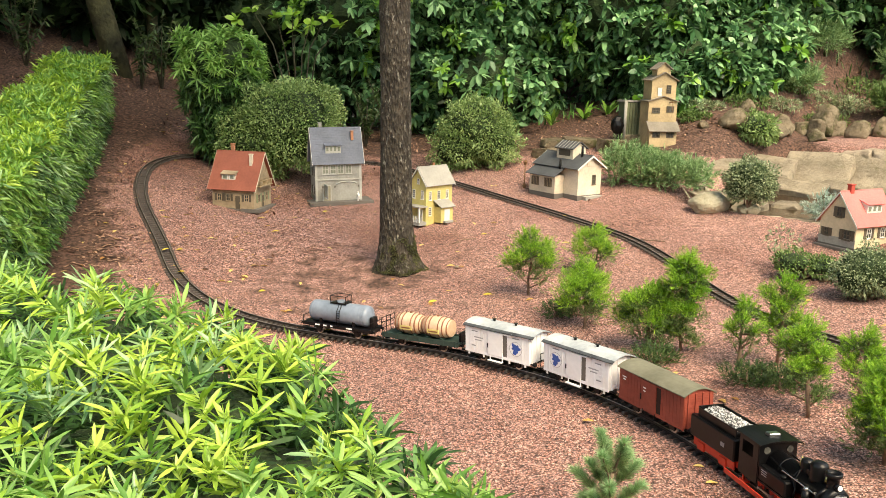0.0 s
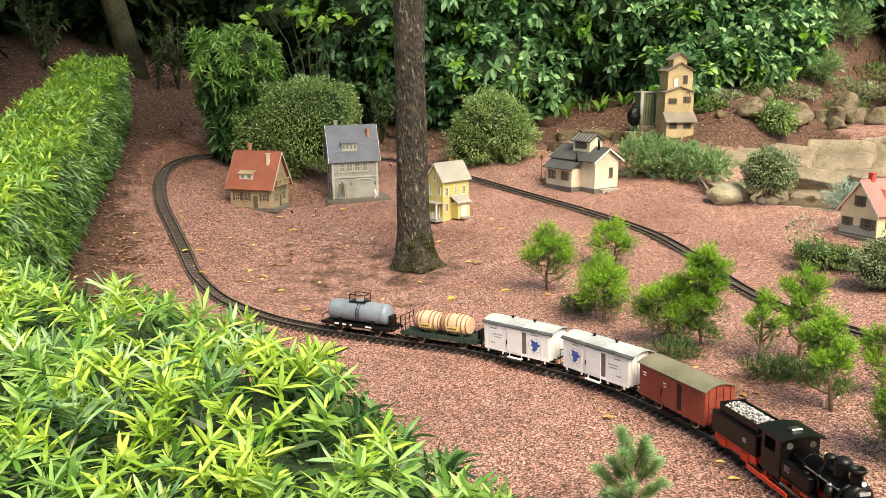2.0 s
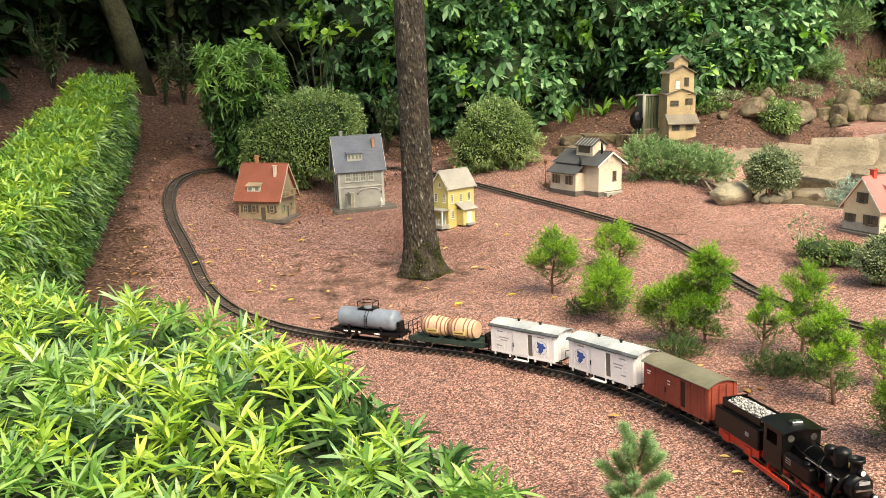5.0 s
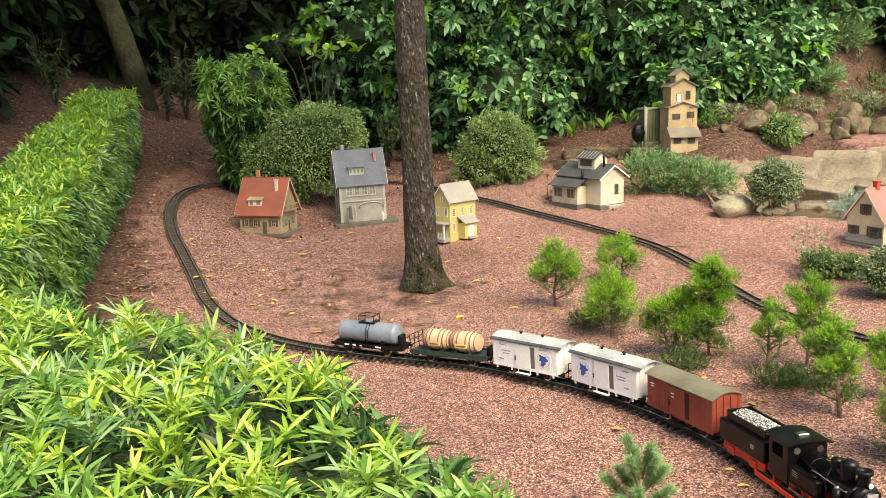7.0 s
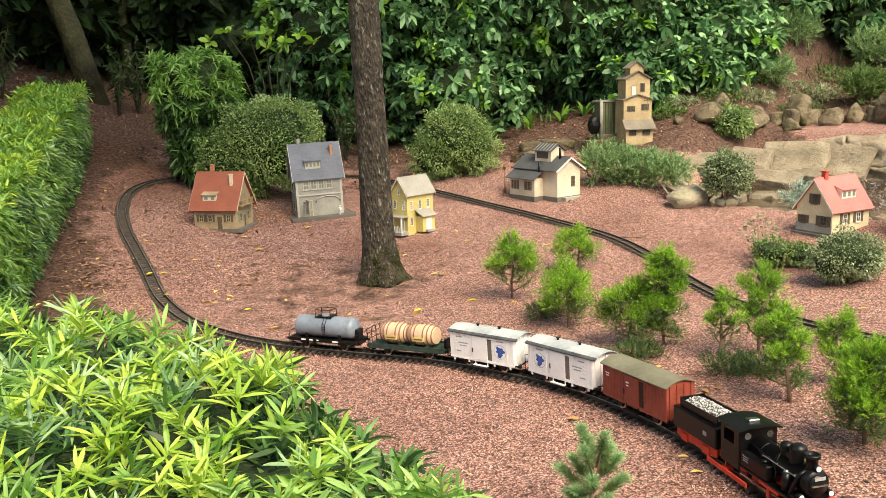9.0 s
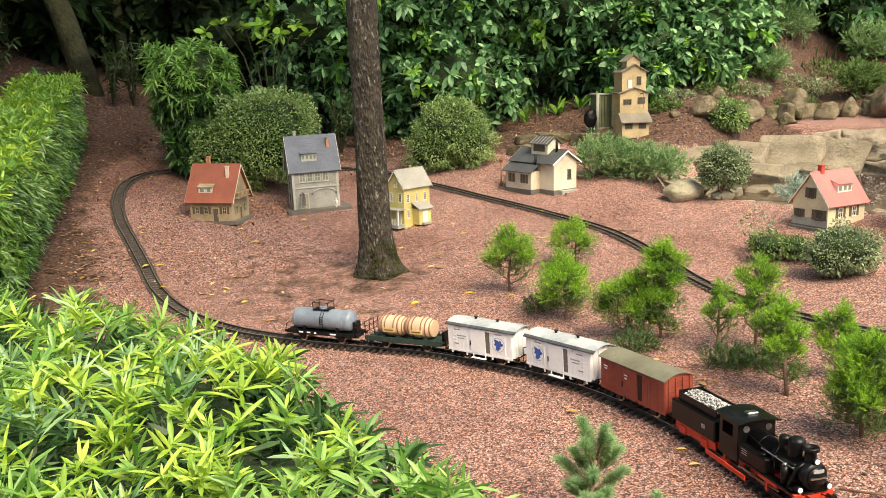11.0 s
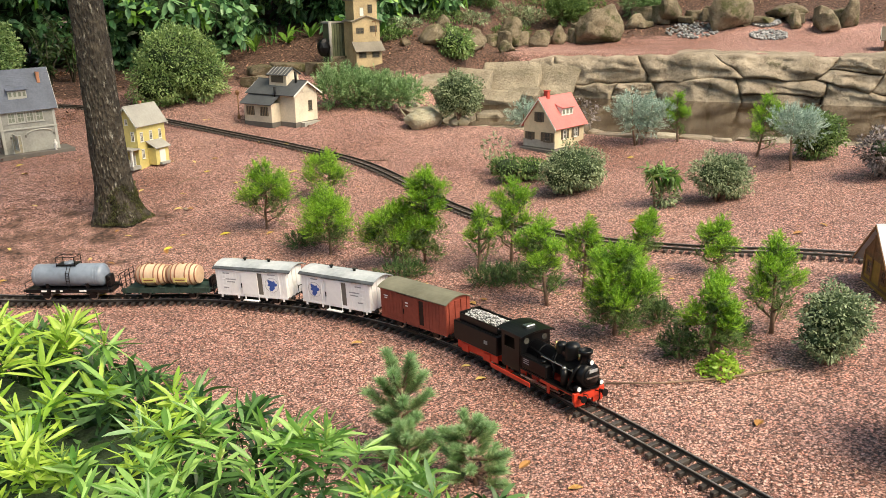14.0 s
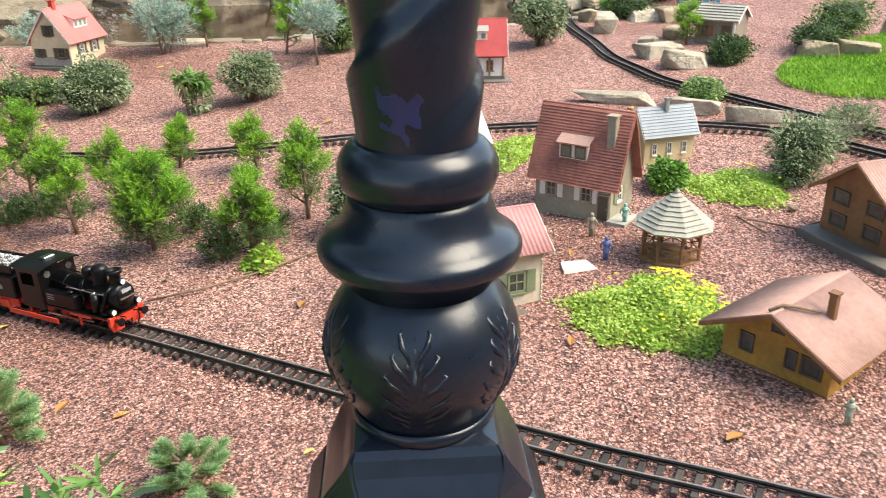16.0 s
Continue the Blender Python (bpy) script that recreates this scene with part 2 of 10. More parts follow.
LEAF_GREEN = mat("green_leaf", (0.06, 0.17, 0.025), (0.26, 0.50, 0.09), 5, 40, 0.5, 0, island=0.8, leaf=0.25)
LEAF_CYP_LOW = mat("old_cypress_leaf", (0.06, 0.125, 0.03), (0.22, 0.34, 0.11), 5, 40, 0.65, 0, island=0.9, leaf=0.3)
LEAF_CREEP = mat("creeping_leaf", (0.022, 0.055, 0.014), (0.10, 0.18, 0.05), 5, 40, 0.6, 0, island=0.9, leaf=0.2)
LEAF_CYP = mat("cypress_leaf", (0.11, 0.28, 0.025), (0.33, 0.58, 0.08), 5, 40, 0.65, 0, island=0.9, leaf=0.4)
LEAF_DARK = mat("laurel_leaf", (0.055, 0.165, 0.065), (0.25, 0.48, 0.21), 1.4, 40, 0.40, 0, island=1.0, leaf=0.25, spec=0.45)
# near-black green: the shade under the trees is put into the leaf colour
LEAF_WOOD = mat("shaded_woodland_leaf", (0.006, 0.016, 0.005), (0.024, 0.055, 0.016), 1.4, 40, 0.6, 0, island=0.9, leaf=0.1, spec=0.2)
LEAF_COOL = mat("bluish_hedge_leaf", (0.11, 0.25, 0.10), (0.38, 0.57, 0.29), 3, 40, 0.32, 0, island=0.8, leaf=0.25)
LEAF_TIP = mat("new_hedge_leaf", (0.30, 0.46, 0.09), (0.52, 0.66, 0.20), 3, 40, 0.42, 0, island=0.8, leaf=0.3)
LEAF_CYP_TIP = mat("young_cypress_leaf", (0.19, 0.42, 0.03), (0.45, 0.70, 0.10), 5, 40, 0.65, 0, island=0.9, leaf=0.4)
LEAF_PINE = mat("pine_needle", (0.24, 0.43, 0.19), (0.48, 0.68, 0.38), 6, 40, 0.5, 0, island=0.9, leaf=0.4)
LEAF_PINE_OLD = mat("old_pine_needle", (0.15, 0.26, 0.10), (0.36, 0.48, 0.23), 6, 40, 0.55, 0, island=0.9, leaf=0.4)
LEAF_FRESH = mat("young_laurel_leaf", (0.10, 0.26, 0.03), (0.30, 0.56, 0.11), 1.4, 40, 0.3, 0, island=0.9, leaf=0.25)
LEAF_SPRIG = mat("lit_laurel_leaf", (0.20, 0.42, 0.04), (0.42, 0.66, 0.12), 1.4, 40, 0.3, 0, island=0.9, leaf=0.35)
# darker copy of the laurel leaf: shade inside the shrubs put into colour
LEAF_SHADE = mat("shaded_laurel_leaf", (0.018, 0.06, 0.02), (0.08, 0.19, 0.07), 1.4, 40, 0.4, 0, island=1.0, leaf=0.15, spec=0.35)
LEAF_SILVER = mat("silver_leaf", (0.20, 0.31, 0.25), (0.50, 0.62, 0.53), 5, 40, 0.6, 0, island=0.8, leaf=0.2)
LEAF_SAGE = mat("sage_leaf", (0.10, 0.15, 0.07), (0.40, 0.48, 0.28), 6, 40, 0.6, 0, island=0.9, leaf=0.2)
LEAF_ROSE = mat("juniper_leaf", (0.11, 0.225, 0.08), (0.34, 0.51, 0.24), 6, 40, 0.6, 0, island=0.9, leaf=0.25)
LEAF_PURPLE = mat("plum_leaf", (0.10, 0.085, 0.08), (0.34, 0.29, 0.28), 6, 40, 0.6, 0, island=0.9, leaf=0.2)
LEAF_DRY = mat("fallen_leaf", (0.35, 0.16, 0.04), (0.75, 0.55, 0.18), 6, 40, 0.6, 0.2, obrand=1.2)
LEAF_YELLOW = mat("yellow_fallen_leaf", (0.50, 0.34, 0.03), (0.70, 0.54, 0.09), 20, 80, 0.5, 0.2)
# colour of the solid cores that stand in for shade inside the plants
SHADE = mat("inner_shade", (0.012, 0.026, 0.009), (0.045, 0.08, 0.028), 20, 60, 1.0, 0.8, depth=0.02)
LEAF_SAPLING = mat("sapling_leaf", (0.02, 0.045, 0.012), (0.09, 0.16, 0.05), 3, 40, 0.5, 0, island=0.9, leaf=0.2)
TWIG_DARK = mat("dark_twig", (0.04, 0.035, 0.02), (0.12, 0.11, 0.07), 20, 90, 0.9, 0.5)
TWIG = mat("twig", (0.12, 0.075, 0.05), (0.32, 0.22, 0.155), 20, 90, 0.9, 0.5)
ROCK = rock_material("sandstone", (0.20, 0.155, 0.11), (0.44, 0.36, 0.27), (0.13, 0.115, 0.06), 0.25, 0.25)
POND_ROCK = rock_material("smooth_pond_boulder", (0.28, 0.25, 0.16), (0.53, 0.48, 0.36), (0.16, 0.15, 0.07), 0.25, 0.0)
SLAB_ROCK = rock_material("grey_tan_slab", (0.16, 0.13, 0.088), (0.35, 0.29, 0.21), (0.15, 0.13, 0.07), 0.25, 0.12)
OCHRE_ROCK = rock_material("ochre_sandstone", (0.30, 0.23, 0.14), (0.56, 0.46, 0.32), (0.17, 0.15, 0.08), 0.2, 0.3)
PALE_ROCK = rock_material("pale_limestone", (0.40, 0.335, 0.24), (0.64, 0.57, 0.45), (0.30, 0.25, 0.17), 0.1, 0.25)
ROCK_MOSS = rock_material("mossy_boulder", (0.11, 0.085, 0.052), (0.29, 0.23, 0.155), (0.075, 0.075, 0.024), 0.6, 0.3)
SLATE = mat("grey_rubble", (0.12, 0.12, 0.12), (0.36, 0.35, 0.34), 9, 60, 0.85, 0.5, island=0.8)
WATER = mat("pond_water", (0.032, 0.019, 0.011), (0.072, 0.045, 0.026), 2, 9, 0.09, 0.12, depth=0.01, spec=0.22)
RAIL = mat("rail_metal", (0.035, 0.03, 0.026), (0.10, 0.085, 0.075), 20, 120, 0.42, 0.2, metal=0.6)
RAIL_TOP = mat("polished_rail", (0.20, 0.175, 0.155), (0.38, 0.34, 0.31), 30, 120, 0.42, 0.05, metal=0.55)
SLEEPER = mat("sleeper_plastic", (0.024, 0.020, 0.018), (0.085, 0.070, 0.062), 30, 160, 0.7, 0.4, obrand=0.4)
BLACK = mat("black_paint", (0.0025, 0.0025, 0.003), (0.007, 0.007, 0.008), 20, 90, 0.34, 0.05, spec=0.28)
RED = mat("red_paint", (0.55, 0.03, 0.015), (0.72, 0.06, 0.03), 20, 90, 0.45, 0.05)
BRIDGE_IRON = mat("rusty_dark_iron", (0.03, 0.027, 0.03), (0.12, 0.10, 0.095), 20, 90, 0.6, 0.3)
BRASS = mat("worn_brass", (0.5, 0.38, 0.16), (0.7, 0.55, 0.28), 20, 90, 0.3, 0.05, metal=1)
STEEL = mat("bright_steel", (0.45, 0.45, 0.44), (0.65, 0.65, 0.64), 20, 90, 0.3, 0.05, metal=1)
COAL = mat("tender_load", (0.12, 0.12, 0.12), (0.72, 0.72, 0.71), 300, 900, 0.5, 0.8, island=1.5)
WAGON_RED = mat("oxide_red_boards", (0.20, 0.035, 0.022), (0.34, 0.07, 0.045), 14, 80, 0.6, 0.3)
WAGON_WHITE = mat("white_boards", (0.80, 0.80, 0.81), (0.92, 0.92, 0.92), 12, 80, 0.5, 0.2)
ROOF_GREY = mat("weathered_grey_roof", (0.28, 0.31, 0.33), (0.55, 0.58, 0.59), 9, 60, 0.6, 0.2)
ROOF_DARK = mat("dark_roof_edge", (0.03, 0.035, 0.04), (0.10, 0.11, 0.12), 14, 60, 0.6, 0.2)
ROOF_OLIVE = mat("olive_roof", (0.13, 0.125, 0.085), (0.22, 0.21, 0.15), 10, 60, 0.7, 0.2)
FRAME_GREEN = mat("dark_green_frame", (0.012, 0.03, 0.026), (0.03, 0.06, 0.05), 20, 90, 0.5, 0.1)
BARREL = mat("barrel_wood", (0.52, 0.34, 0.22), (0.70, 0.52, 0.37), 12, 80, 0.5, 0.2)
BAND = mat("barrel_band", (0.16, 0.06, 0.03), (0.28, 0.11, 0.06), 20, 90, 0.4, 0.1)
TANK = mat("blue_grey_tank", (0.15, 0.185, 0.235), (0.25, 0.30, 0.365), 10, 60, 0.35, 0.1)
BLUE = mat("blue_print", (0.02, 0.07, 0.30), (0.04, 0.12, 0.42), 60, 200, 0.5, 0.0)
INK = mat("grey_print", (0.25, 0.25, 0.27), (0.4, 0.4, 0.42), 60, 200, 0.6, 0.0)
GLASS = mat("dark_glass", (0.03, 0.035, 0.035), (0.10, 0.10, 0.09), 25, 90, 0.12, 0.0)
LAMP_BLACK = mat("lamp_post_paint", (0.004, 0.007, 0.013), (0.009, 0.015, 0.026), 9, 60, 0.27, 0.25, depth=0.001, spec=0.45)
LAMP_CHIP = mat("worn_blue_paint", (0.008, 0.013, 0.055), (0.016, 0.025, 0.10), 40, 120, 0.4, 0.1)
GRASS = mat("grass_blade", (0.12, 0.30, 0.025), (0.34, 0.60, 0.08), 4, 40, 0.6, 0, island=0.8, leaf=0.3)
FLOWER = mat("yellow_flower", (0.75, 0.62, 0.02), (0.9, 0.8, 0.05), 30, 90, 0.6, 0, leaf=0.2)


def paint(name, c, spread=0.18, rough=0.75, scale=9, fine=90, bump=0.3):
    return mat(name, tuple(x * (1 - spread) for x in c), tuple(min(1, x * (1 + spread)) for x in c), scale, fine, rough, bump)


TINTS = dict(
    brick=paint("brick_red_roof", (0.30, 0.088, 0.055), 0.18), slate=paint("blue_slate_roof", (0.135, 0.15, 0.185), 0.25),
    grey=paint("grey_felt_roof", (0.065, 0.07, 0.075), 0.3), pale=paint("pale_grey_roof", (0.32, 0.305, 0.27), 0.18), white=paint("white_grey_roof", (0.58, 0.61, 0.65), 0.12),
    coral=paint("coral_roof", (0.60, 0.165, 0.15), 0.16), tile=paint("red_brown_tiles", (0.36, 0.135, 0.10), 0.4), pink=paint("faded_red_corrugated", (0.46, 0.28, 0.235), 0.22),
    shingle=paint("weathered_shingle", (0.37, 0.36, 0.30), 0.25), mill=paint("grey_brown_shingle", (0.19, 0.165, 0.13), 0.3),
    cream=paint("cream_plaster", (0.62, 0.54, 0.42), 0.2), tan=paint("tan_timber", (0.36, 0.275, 0.175), 0.3), stone=paint("grey_stone_plaster", (0.33, 0.325, 0.29), 0.25), ashlar=paint("pale_grey_stone", (0.46, 0.455, 0.41), 0.15),
    sand=paint("sand_boards", (0.42, 0.315, 0.18), 0.3), yellow=paint("yellow_boards", (0.60, 0.50, 0.19), 0.18), ochre=paint("ochre_boards", (0.42, 0.235, 0.05), 0.35),
    wood=paint("brown_wood", (0.24, 0.12, 0.055), 0.3), olive=paint("grey_olive_stone", (0.30, 0.275, 0.205), 0.25), trim=paint("white_trim", (0.70, 0.68, 0.62), 0.1),
    sky=paint("light_blue_wall", (0.12, 0.33, 0.45), 0.15), pink_wall=paint("rose_wall", (0.60, 0.16, 0.18), 0.15),
    plinth=paint("dark_plinth", (0.14, 0.125, 0.11), 0.2), chimney=paint("terracotta", (0.50, 0.22, 0.12), 0.2), shut=paint("dark_shutter", (0.10, 0.08, 0.055), 0.2),
    green=paint("green_shutter", (0.20, 0.24, 0.14), 0.2), figure=paint("painted_figure", (0.74, 0.72, 0.68), 0.2), figure_blue=paint("blue_painted_figure", (0.10, 0.14, 0.35), 0.3))


CURTAIN = paint("curtained_pane", (0.20, 0.22, 0.17), 0.3, 0.3)


# ---- mesh helpers ----
def finish(name, bm, material, bevel=0.0):
    me = bpy.data.meshes.new(name)
    bmesh.ops.recalc_face_normals(bm, faces=bm.faces)
    bm.to_mesh(me)
    bm.free()
    for m in (material if isinstance(material, (list, tuple)) else [material]):
        me.materials.append(m)
    return me


def part(name, bm, material, parent=None, label=""):
    ob = new(name, bm if isinstance(bm, bpy.types.Mesh) else finish(name, bm, material))
    ob.parent = parent
    return tagged(ob, label)


def thing(name, m, label, category, group="", kind=""):
    ob = new(name)
    ob.empty_display_size = 0.05
    ob.matrix_world = m
    return tagged(ob, label, category, group, kind)


def box(bm, x0, y0, z0, x1, y1, z1, bevel=0.0):
    vs = [bm.verts.new(p) for p in ((x0, y0, z0), (x1, y0, z0), (x1, y1, z0), (x0, y1, z0), (x0, y0, z1), (x1, y0, z1), (x1, y1, z1), (x0, y1, z1))]
    fs = [bm.faces.new([vs[i] for i in q]) for q in ((0, 3, 2, 1), (4, 5, 6, 7), (0, 1, 5, 4), (1, 2, 6, 5), (2, 3, 7, 6), (3, 0, 4, 7))]
    if bevel:
        es = list({e for f in fs for e in f.edges})
        bmesh.ops.bevel(bm, geom=es, offset=bevel, segments=1, affect="EDGES")
    return bm


def nb():
    return bmesh.new()


def rod(bm, a, b, r0, r1=None, n=8, cap=True):
    a, b = Vector(a), Vector(b)
    r1 = r0 if r1 is None else r1
    q = (b - a).to_track_quat("Z", "Y")
    A = [bm.verts.new(a + q @ Vector((r0 * math.cos(2 * math.pi * i / n), r0 * math.sin(2 * math.pi * i / n), 0))) for i in range(n)]
    B = [bm.verts.new(b + q @ Vector((r1 * math.cos(2 * math.pi * i / n), r1 * math.sin(2 * math.pi * i / n), 0))) for i in range(n)]
    for i in range(n):
        bm.faces.new((A[i], A[(i + 1) % n], B[(i + 1) % n], B[i])).smooth = n > 6
    if cap:
        bm.faces.new(A[::-1]), bm.faces.new(B)
    return bm


def pipe(bm, pts, radii, n=7):
    rings = []
    for i, p in enumerate(pts):
        d = Vector(pts[min(i + 1, len(pts) - 1)]) - Vector(pts[max(i - 1, 0)])
        q = d.to_track_quat("Z", "Y")
        r = radii[i] if isinstance(radii, (list, tuple)) else radii
        rings.append([bm.verts.new(Vector(p) + q @ Vector((r * math.cos(2 * math.pi * k / n), r * math.sin(2 * math.pi * k / n), 0))) for k in range(n)])
    for a, b in zip(rings, rings[1:]):
        for k in range(n):
            bm.faces.new((a[k], a[(k + 1) % n], b[(k + 1) % n], b[k])).smooth = True
    bm.faces.new(rings[0][::-1]), bm.faces.new(rings[-1])
    return bm


def lathe(bm, profile, n=32, turn=0.0):
    rings = [[bm.verts.new((r * math.cos(2 * math.pi * k / n + turn), r * math.sin(2 * math.pi * k / n + turn), z)) for k in range(n)] for r, z in profile]
    for a, b in zip(rings, rings[1:]):
        for k in range(n):
            bm.faces.new((a[k], a[(k + 1) % n], b[(k + 1) % n], b[k])).smooth = n > 10
    bm.faces.new(rings[0][::-1]), bm.faces.new(rings[-1])
    return bm


def extrude_profile(bm, pts, x0, x1):
    """A prism along x over a closed outline of (y, z)."""
    A = [bm.verts.new((x0, y, z)) for y, z in pts]
    B = [bm.verts.new((x1, y, z)) for y, z in pts]
    n = len(pts)
    bm.faces.new(A[::-1]), bm.faces.new(B)
    for i in range(n):
        bm.faces.new((A[i], A[(i + 1) % n], B[(i + 1) % n], B[i]))
    return bm


def raw_mesh(name, V, sizes, idx, material, smooth=False):
    me = bpy.data.meshes.new(name)
    me.vertices.add(len(V))
    me.vertices.foreach_set("co", np.ascontiguousarray(V, np.float32).ravel())
    me.loops.add(len(idx))
    me.loops.foreach_set("vertex_index", np.ascontiguousarray(idx, np.int32))
    me.polygons.add(len(sizes))
    me.polygons.foreach_set("loop_start", np.concatenate(([0], np.cumsum(sizes)[:-1])).astype(np.int32))
    me.polygons.foreach_set("loop_total", np.asarray(sizes, np.int32))
    if smooth:
        me.polygons.foreach_set("use_smooth", np.ones(len(sizes), bool))
    me.update(calc_edges=True)
    me.validate()
    me.materials.append(material)
    return me


RNG = np.random.default_rng(5)


def unit(a):
    return a / np.maximum(np.linalg.norm(a, axis=-1, keepdims=True), 1e-9)


def leaves(name, P, D, length, width, material, droop=0.25, shape=(0.3, 1.0, 0.7), up=None, at=(0.38, 0.72)):
    """One mesh of pointed leaves: seven points each, from P along D."""
    n = len(P)
    length, width = np.broadcast_to(length, n)[:, None], np.broadcast_to(width, n)[:, None]
    D = unit(D)
    ref = unit(RNG.normal(size=(n, 3)) * 0.6 + np.array([0, 0, 1.0])) if up is None else up
    S = unit(np.cross(D, ref))
    Z = np.array([0, 0, 1.0])
    V = np.empty((n, 7, 3))
    for k, (s, w) in enumerate(((0.0, shape[0]), (at[0], shape[1]), (at[1], shape[2]))):
        c = P + D * length * s - Z * droop * length * s * s
        V[:, 2 * k] = c - S * width * 0.5 * w
        V[:, 2 * k + 1] = c + S * width * 0.5 * w
    V[:, 6] = P + D * length - Z * droop * length
    base = np.array([0, 1, 3, 2, 2, 3, 5, 4, 4, 5, 6])
    idx = (base[None] + 7 * np.arange(n)[:, None]).ravel()
    return raw_mesh(name, V.reshape(-1, 3), np.tile([4, 4, 3], n), idx, material)


def folded(name, P, D, length, width, material, droop=0.16, shape=(0.34, 1.0, 0.72), at=(0.42, 0.76), fold=0.35):
    """One mesh of strap leaves creased along the middle, ten points each."""
    n = len(P)
    length, width = np.broadcast_to(length, n)[:, None], np.broadcast_to(width, n)[:, None]
    D = unit(D)
    S = unit(np.cross(D, unit(RNG.normal(size=(n, 3)) * 0.45 + np.array([0, 0, 1.0]))))
    U = np.cross(S, D)
    Z = np.array([0, 0, 1.0])
    V = np.empty((n, 10, 3))
    for k, (q, w) in enumerate(((0.0, shape[0]), (at[0], shape[1]), (at[1], shape[2]))):
        c = P + D * length * q - Z * droop * length * q * q
        V[:, 3 * k] = c - S * width * 0.5 * w + U * width * fold * w * 0.5
        V[:, 3 * k + 1] = c
        V[:, 3 * k + 2] = c + S * width * 0.5 * w + U * width * fold * w * 0.5
    V[:, 9] = P + D * length - Z * droop * length
    base = np.array([0, 1, 4, 3, 1, 2, 5, 4, 3, 4, 7, 6, 4, 5, 8, 7, 6, 7, 9, 7, 8, 9])
    idx = (base[None] + 10 * np.arange(n)[:, None]).ravel()
    return raw_mesh(name, V.reshape(-1, 3), np.tile([4, 4, 4, 4, 3, 3], n), idx, material)


def blades(name, P, D, length, width, material, droop=0.1):
    """One mesh of thin blades, four points each: needles, scale leaves, grass."""
    n = len(P)
    length, width = np.broadcast_to(length, n)[:, None], np.broadcast_to(width, n)[:, None]
    D = unit(D)
    S = unit(np.cross(D, unit(RNG.normal(size=(n, 3)) * 0.6 + np.array([0, 0, 1.0]))))
    Z = np.array([0, 0, 1.0])
    mid = P + D * length * 0.5 - Z * droop * length * 0.25
    V = np.stack([P, mid - S * width * 0.5, P + D * length - Z * droop * length, mid + S * width * 0.5], 1)
    return raw_mesh(name, V.reshape(-1, 3), np.full(n, 4), np.arange(4 * n), material)


def rosettes(name, C, A, count, length, width, material, spread=(25, 80), droop=0.25, shape=(0.45, 1.0, 0.75), scale=1.0, at=(0.38, 0.72), fold=0.0):
    """Tufts of strap leaves round the axes A at the places C."""
    n = len(C)
    a = unit(A)
    x = unit(np.cross(a, unit(RNG.normal(size=(n, 3)))))
    y = np.cross(a, x)
    P, D, Ln = [], [], []
    for k in range(count):
        th = 2 * math.pi * k / count * 2.4 + RNG.uniform(-0.4, 0.4, n)
        ph = np.radians(RNG.uniform(*spread, n))
        d = a * np.cos(ph)[:, None] + (x * np.cos(th)[:, None] + y * np.sin(th)[:, None]) * np.sin(ph)[:, None]
        P.append(C + a * RNG.uniform(-0.02, 0.012, n)[:, None])
        D.append(d)
        Ln.append(length * scale * RNG.uniform(0.65, 1.1, n))
    P, D, Ln = np.concatenate(P), np.concatenate(D), np.concatenate(Ln)
    if fold:
        return folded(name, P, D, Ln, width * np.tile(np.broadcast_to(scale, n) ** 0.7, count) * RNG.uniform(0.75, 1.2, len(P)), material, droop, shape, at, fold)
    return leaves(name, P, D, Ln, width * np.tile(np.broadcast_to(scale, n) ** 0.7, count) * RNG.uniform(0.7, 1.2, len(P)), material, droop, shape, None, at)


# ---- ground, pond ----
def spaced(lo, hi, fine_lo, fine_hi, fine, coarse):
    a = list(np.arange(fine_lo, fine_hi, fine))
    x, s = fine_hi, fine
    while x < hi:
        a.append(x)
        s = min(s * 1.35, coarse)
        x += s
    x, s = fine_lo, fine
    while x > lo:
        s = min(s * 1.35, coarse)
        x -= s
        a.append(x)
    return np.array(sorted(a))


US, VS = spaced(-400, 400, -2.4, 6.4, 0.06, 60), spaced(-400, 400, -0.5, 8.6, 0.06, 60)
GU, GV = np.meshgrid(US, VS, indexing="ij")
GZ = lie(GU, GV)
GZ = GZ + 0.006 * np.sin(GU * 7.1 + 2 * np.sin(GV * 3.3)) * np.sin(GV * 6.3 + GU)
nu, nv = GU.shape
gi = np.arange(nu * nv).reshape(nu, nv)
quads = np.stack([gi[:-1, :-1], gi[1:, :-1], gi[1:, 1:], gi[:-1, 1:]], -1).reshape(-1, 4)
ground = new("ground", raw_mesh("ground", np.stack([GU, GV, GZ], -1).reshape(-1, 3), np.full(len(quads), 4), quads.ravel(), GRAVEL, True))
# how far each place lies inside a mulch bed: 0.5 at its edge
gd = (GU - 4.8) * 0.77 + (GV - 5.3) * 0.64
gt = (GU - 4.8) * 0.64 - (GV - 5.3) * 0.77
inside = np.maximum.reduce([
    np.minimum(GV - 6.05, np.minimum(GU - 2.4, -1.3 - gt)),
    gd - 0.95 - 0.5 * step(gt, -0.6, 0.8),
    np.minimum(GV - 7.05, 3.2 - GU),
    np.minimum(np.interp(GV, [3.8, 4.5, 5.16, 5.7, 6.3, 7.0], [-0.6, -0.60, -0.74, -0.87, -0.86, -0.6]) - GU, GV - 4.1),
    np.minimum(np.minimum(GV - 6.9 + 0.35 * np.abs(GU - 2.4), GU - 1.5), -gd)])
bed = ground.data.attributes.new("bed", "FLOAT", "POINT")
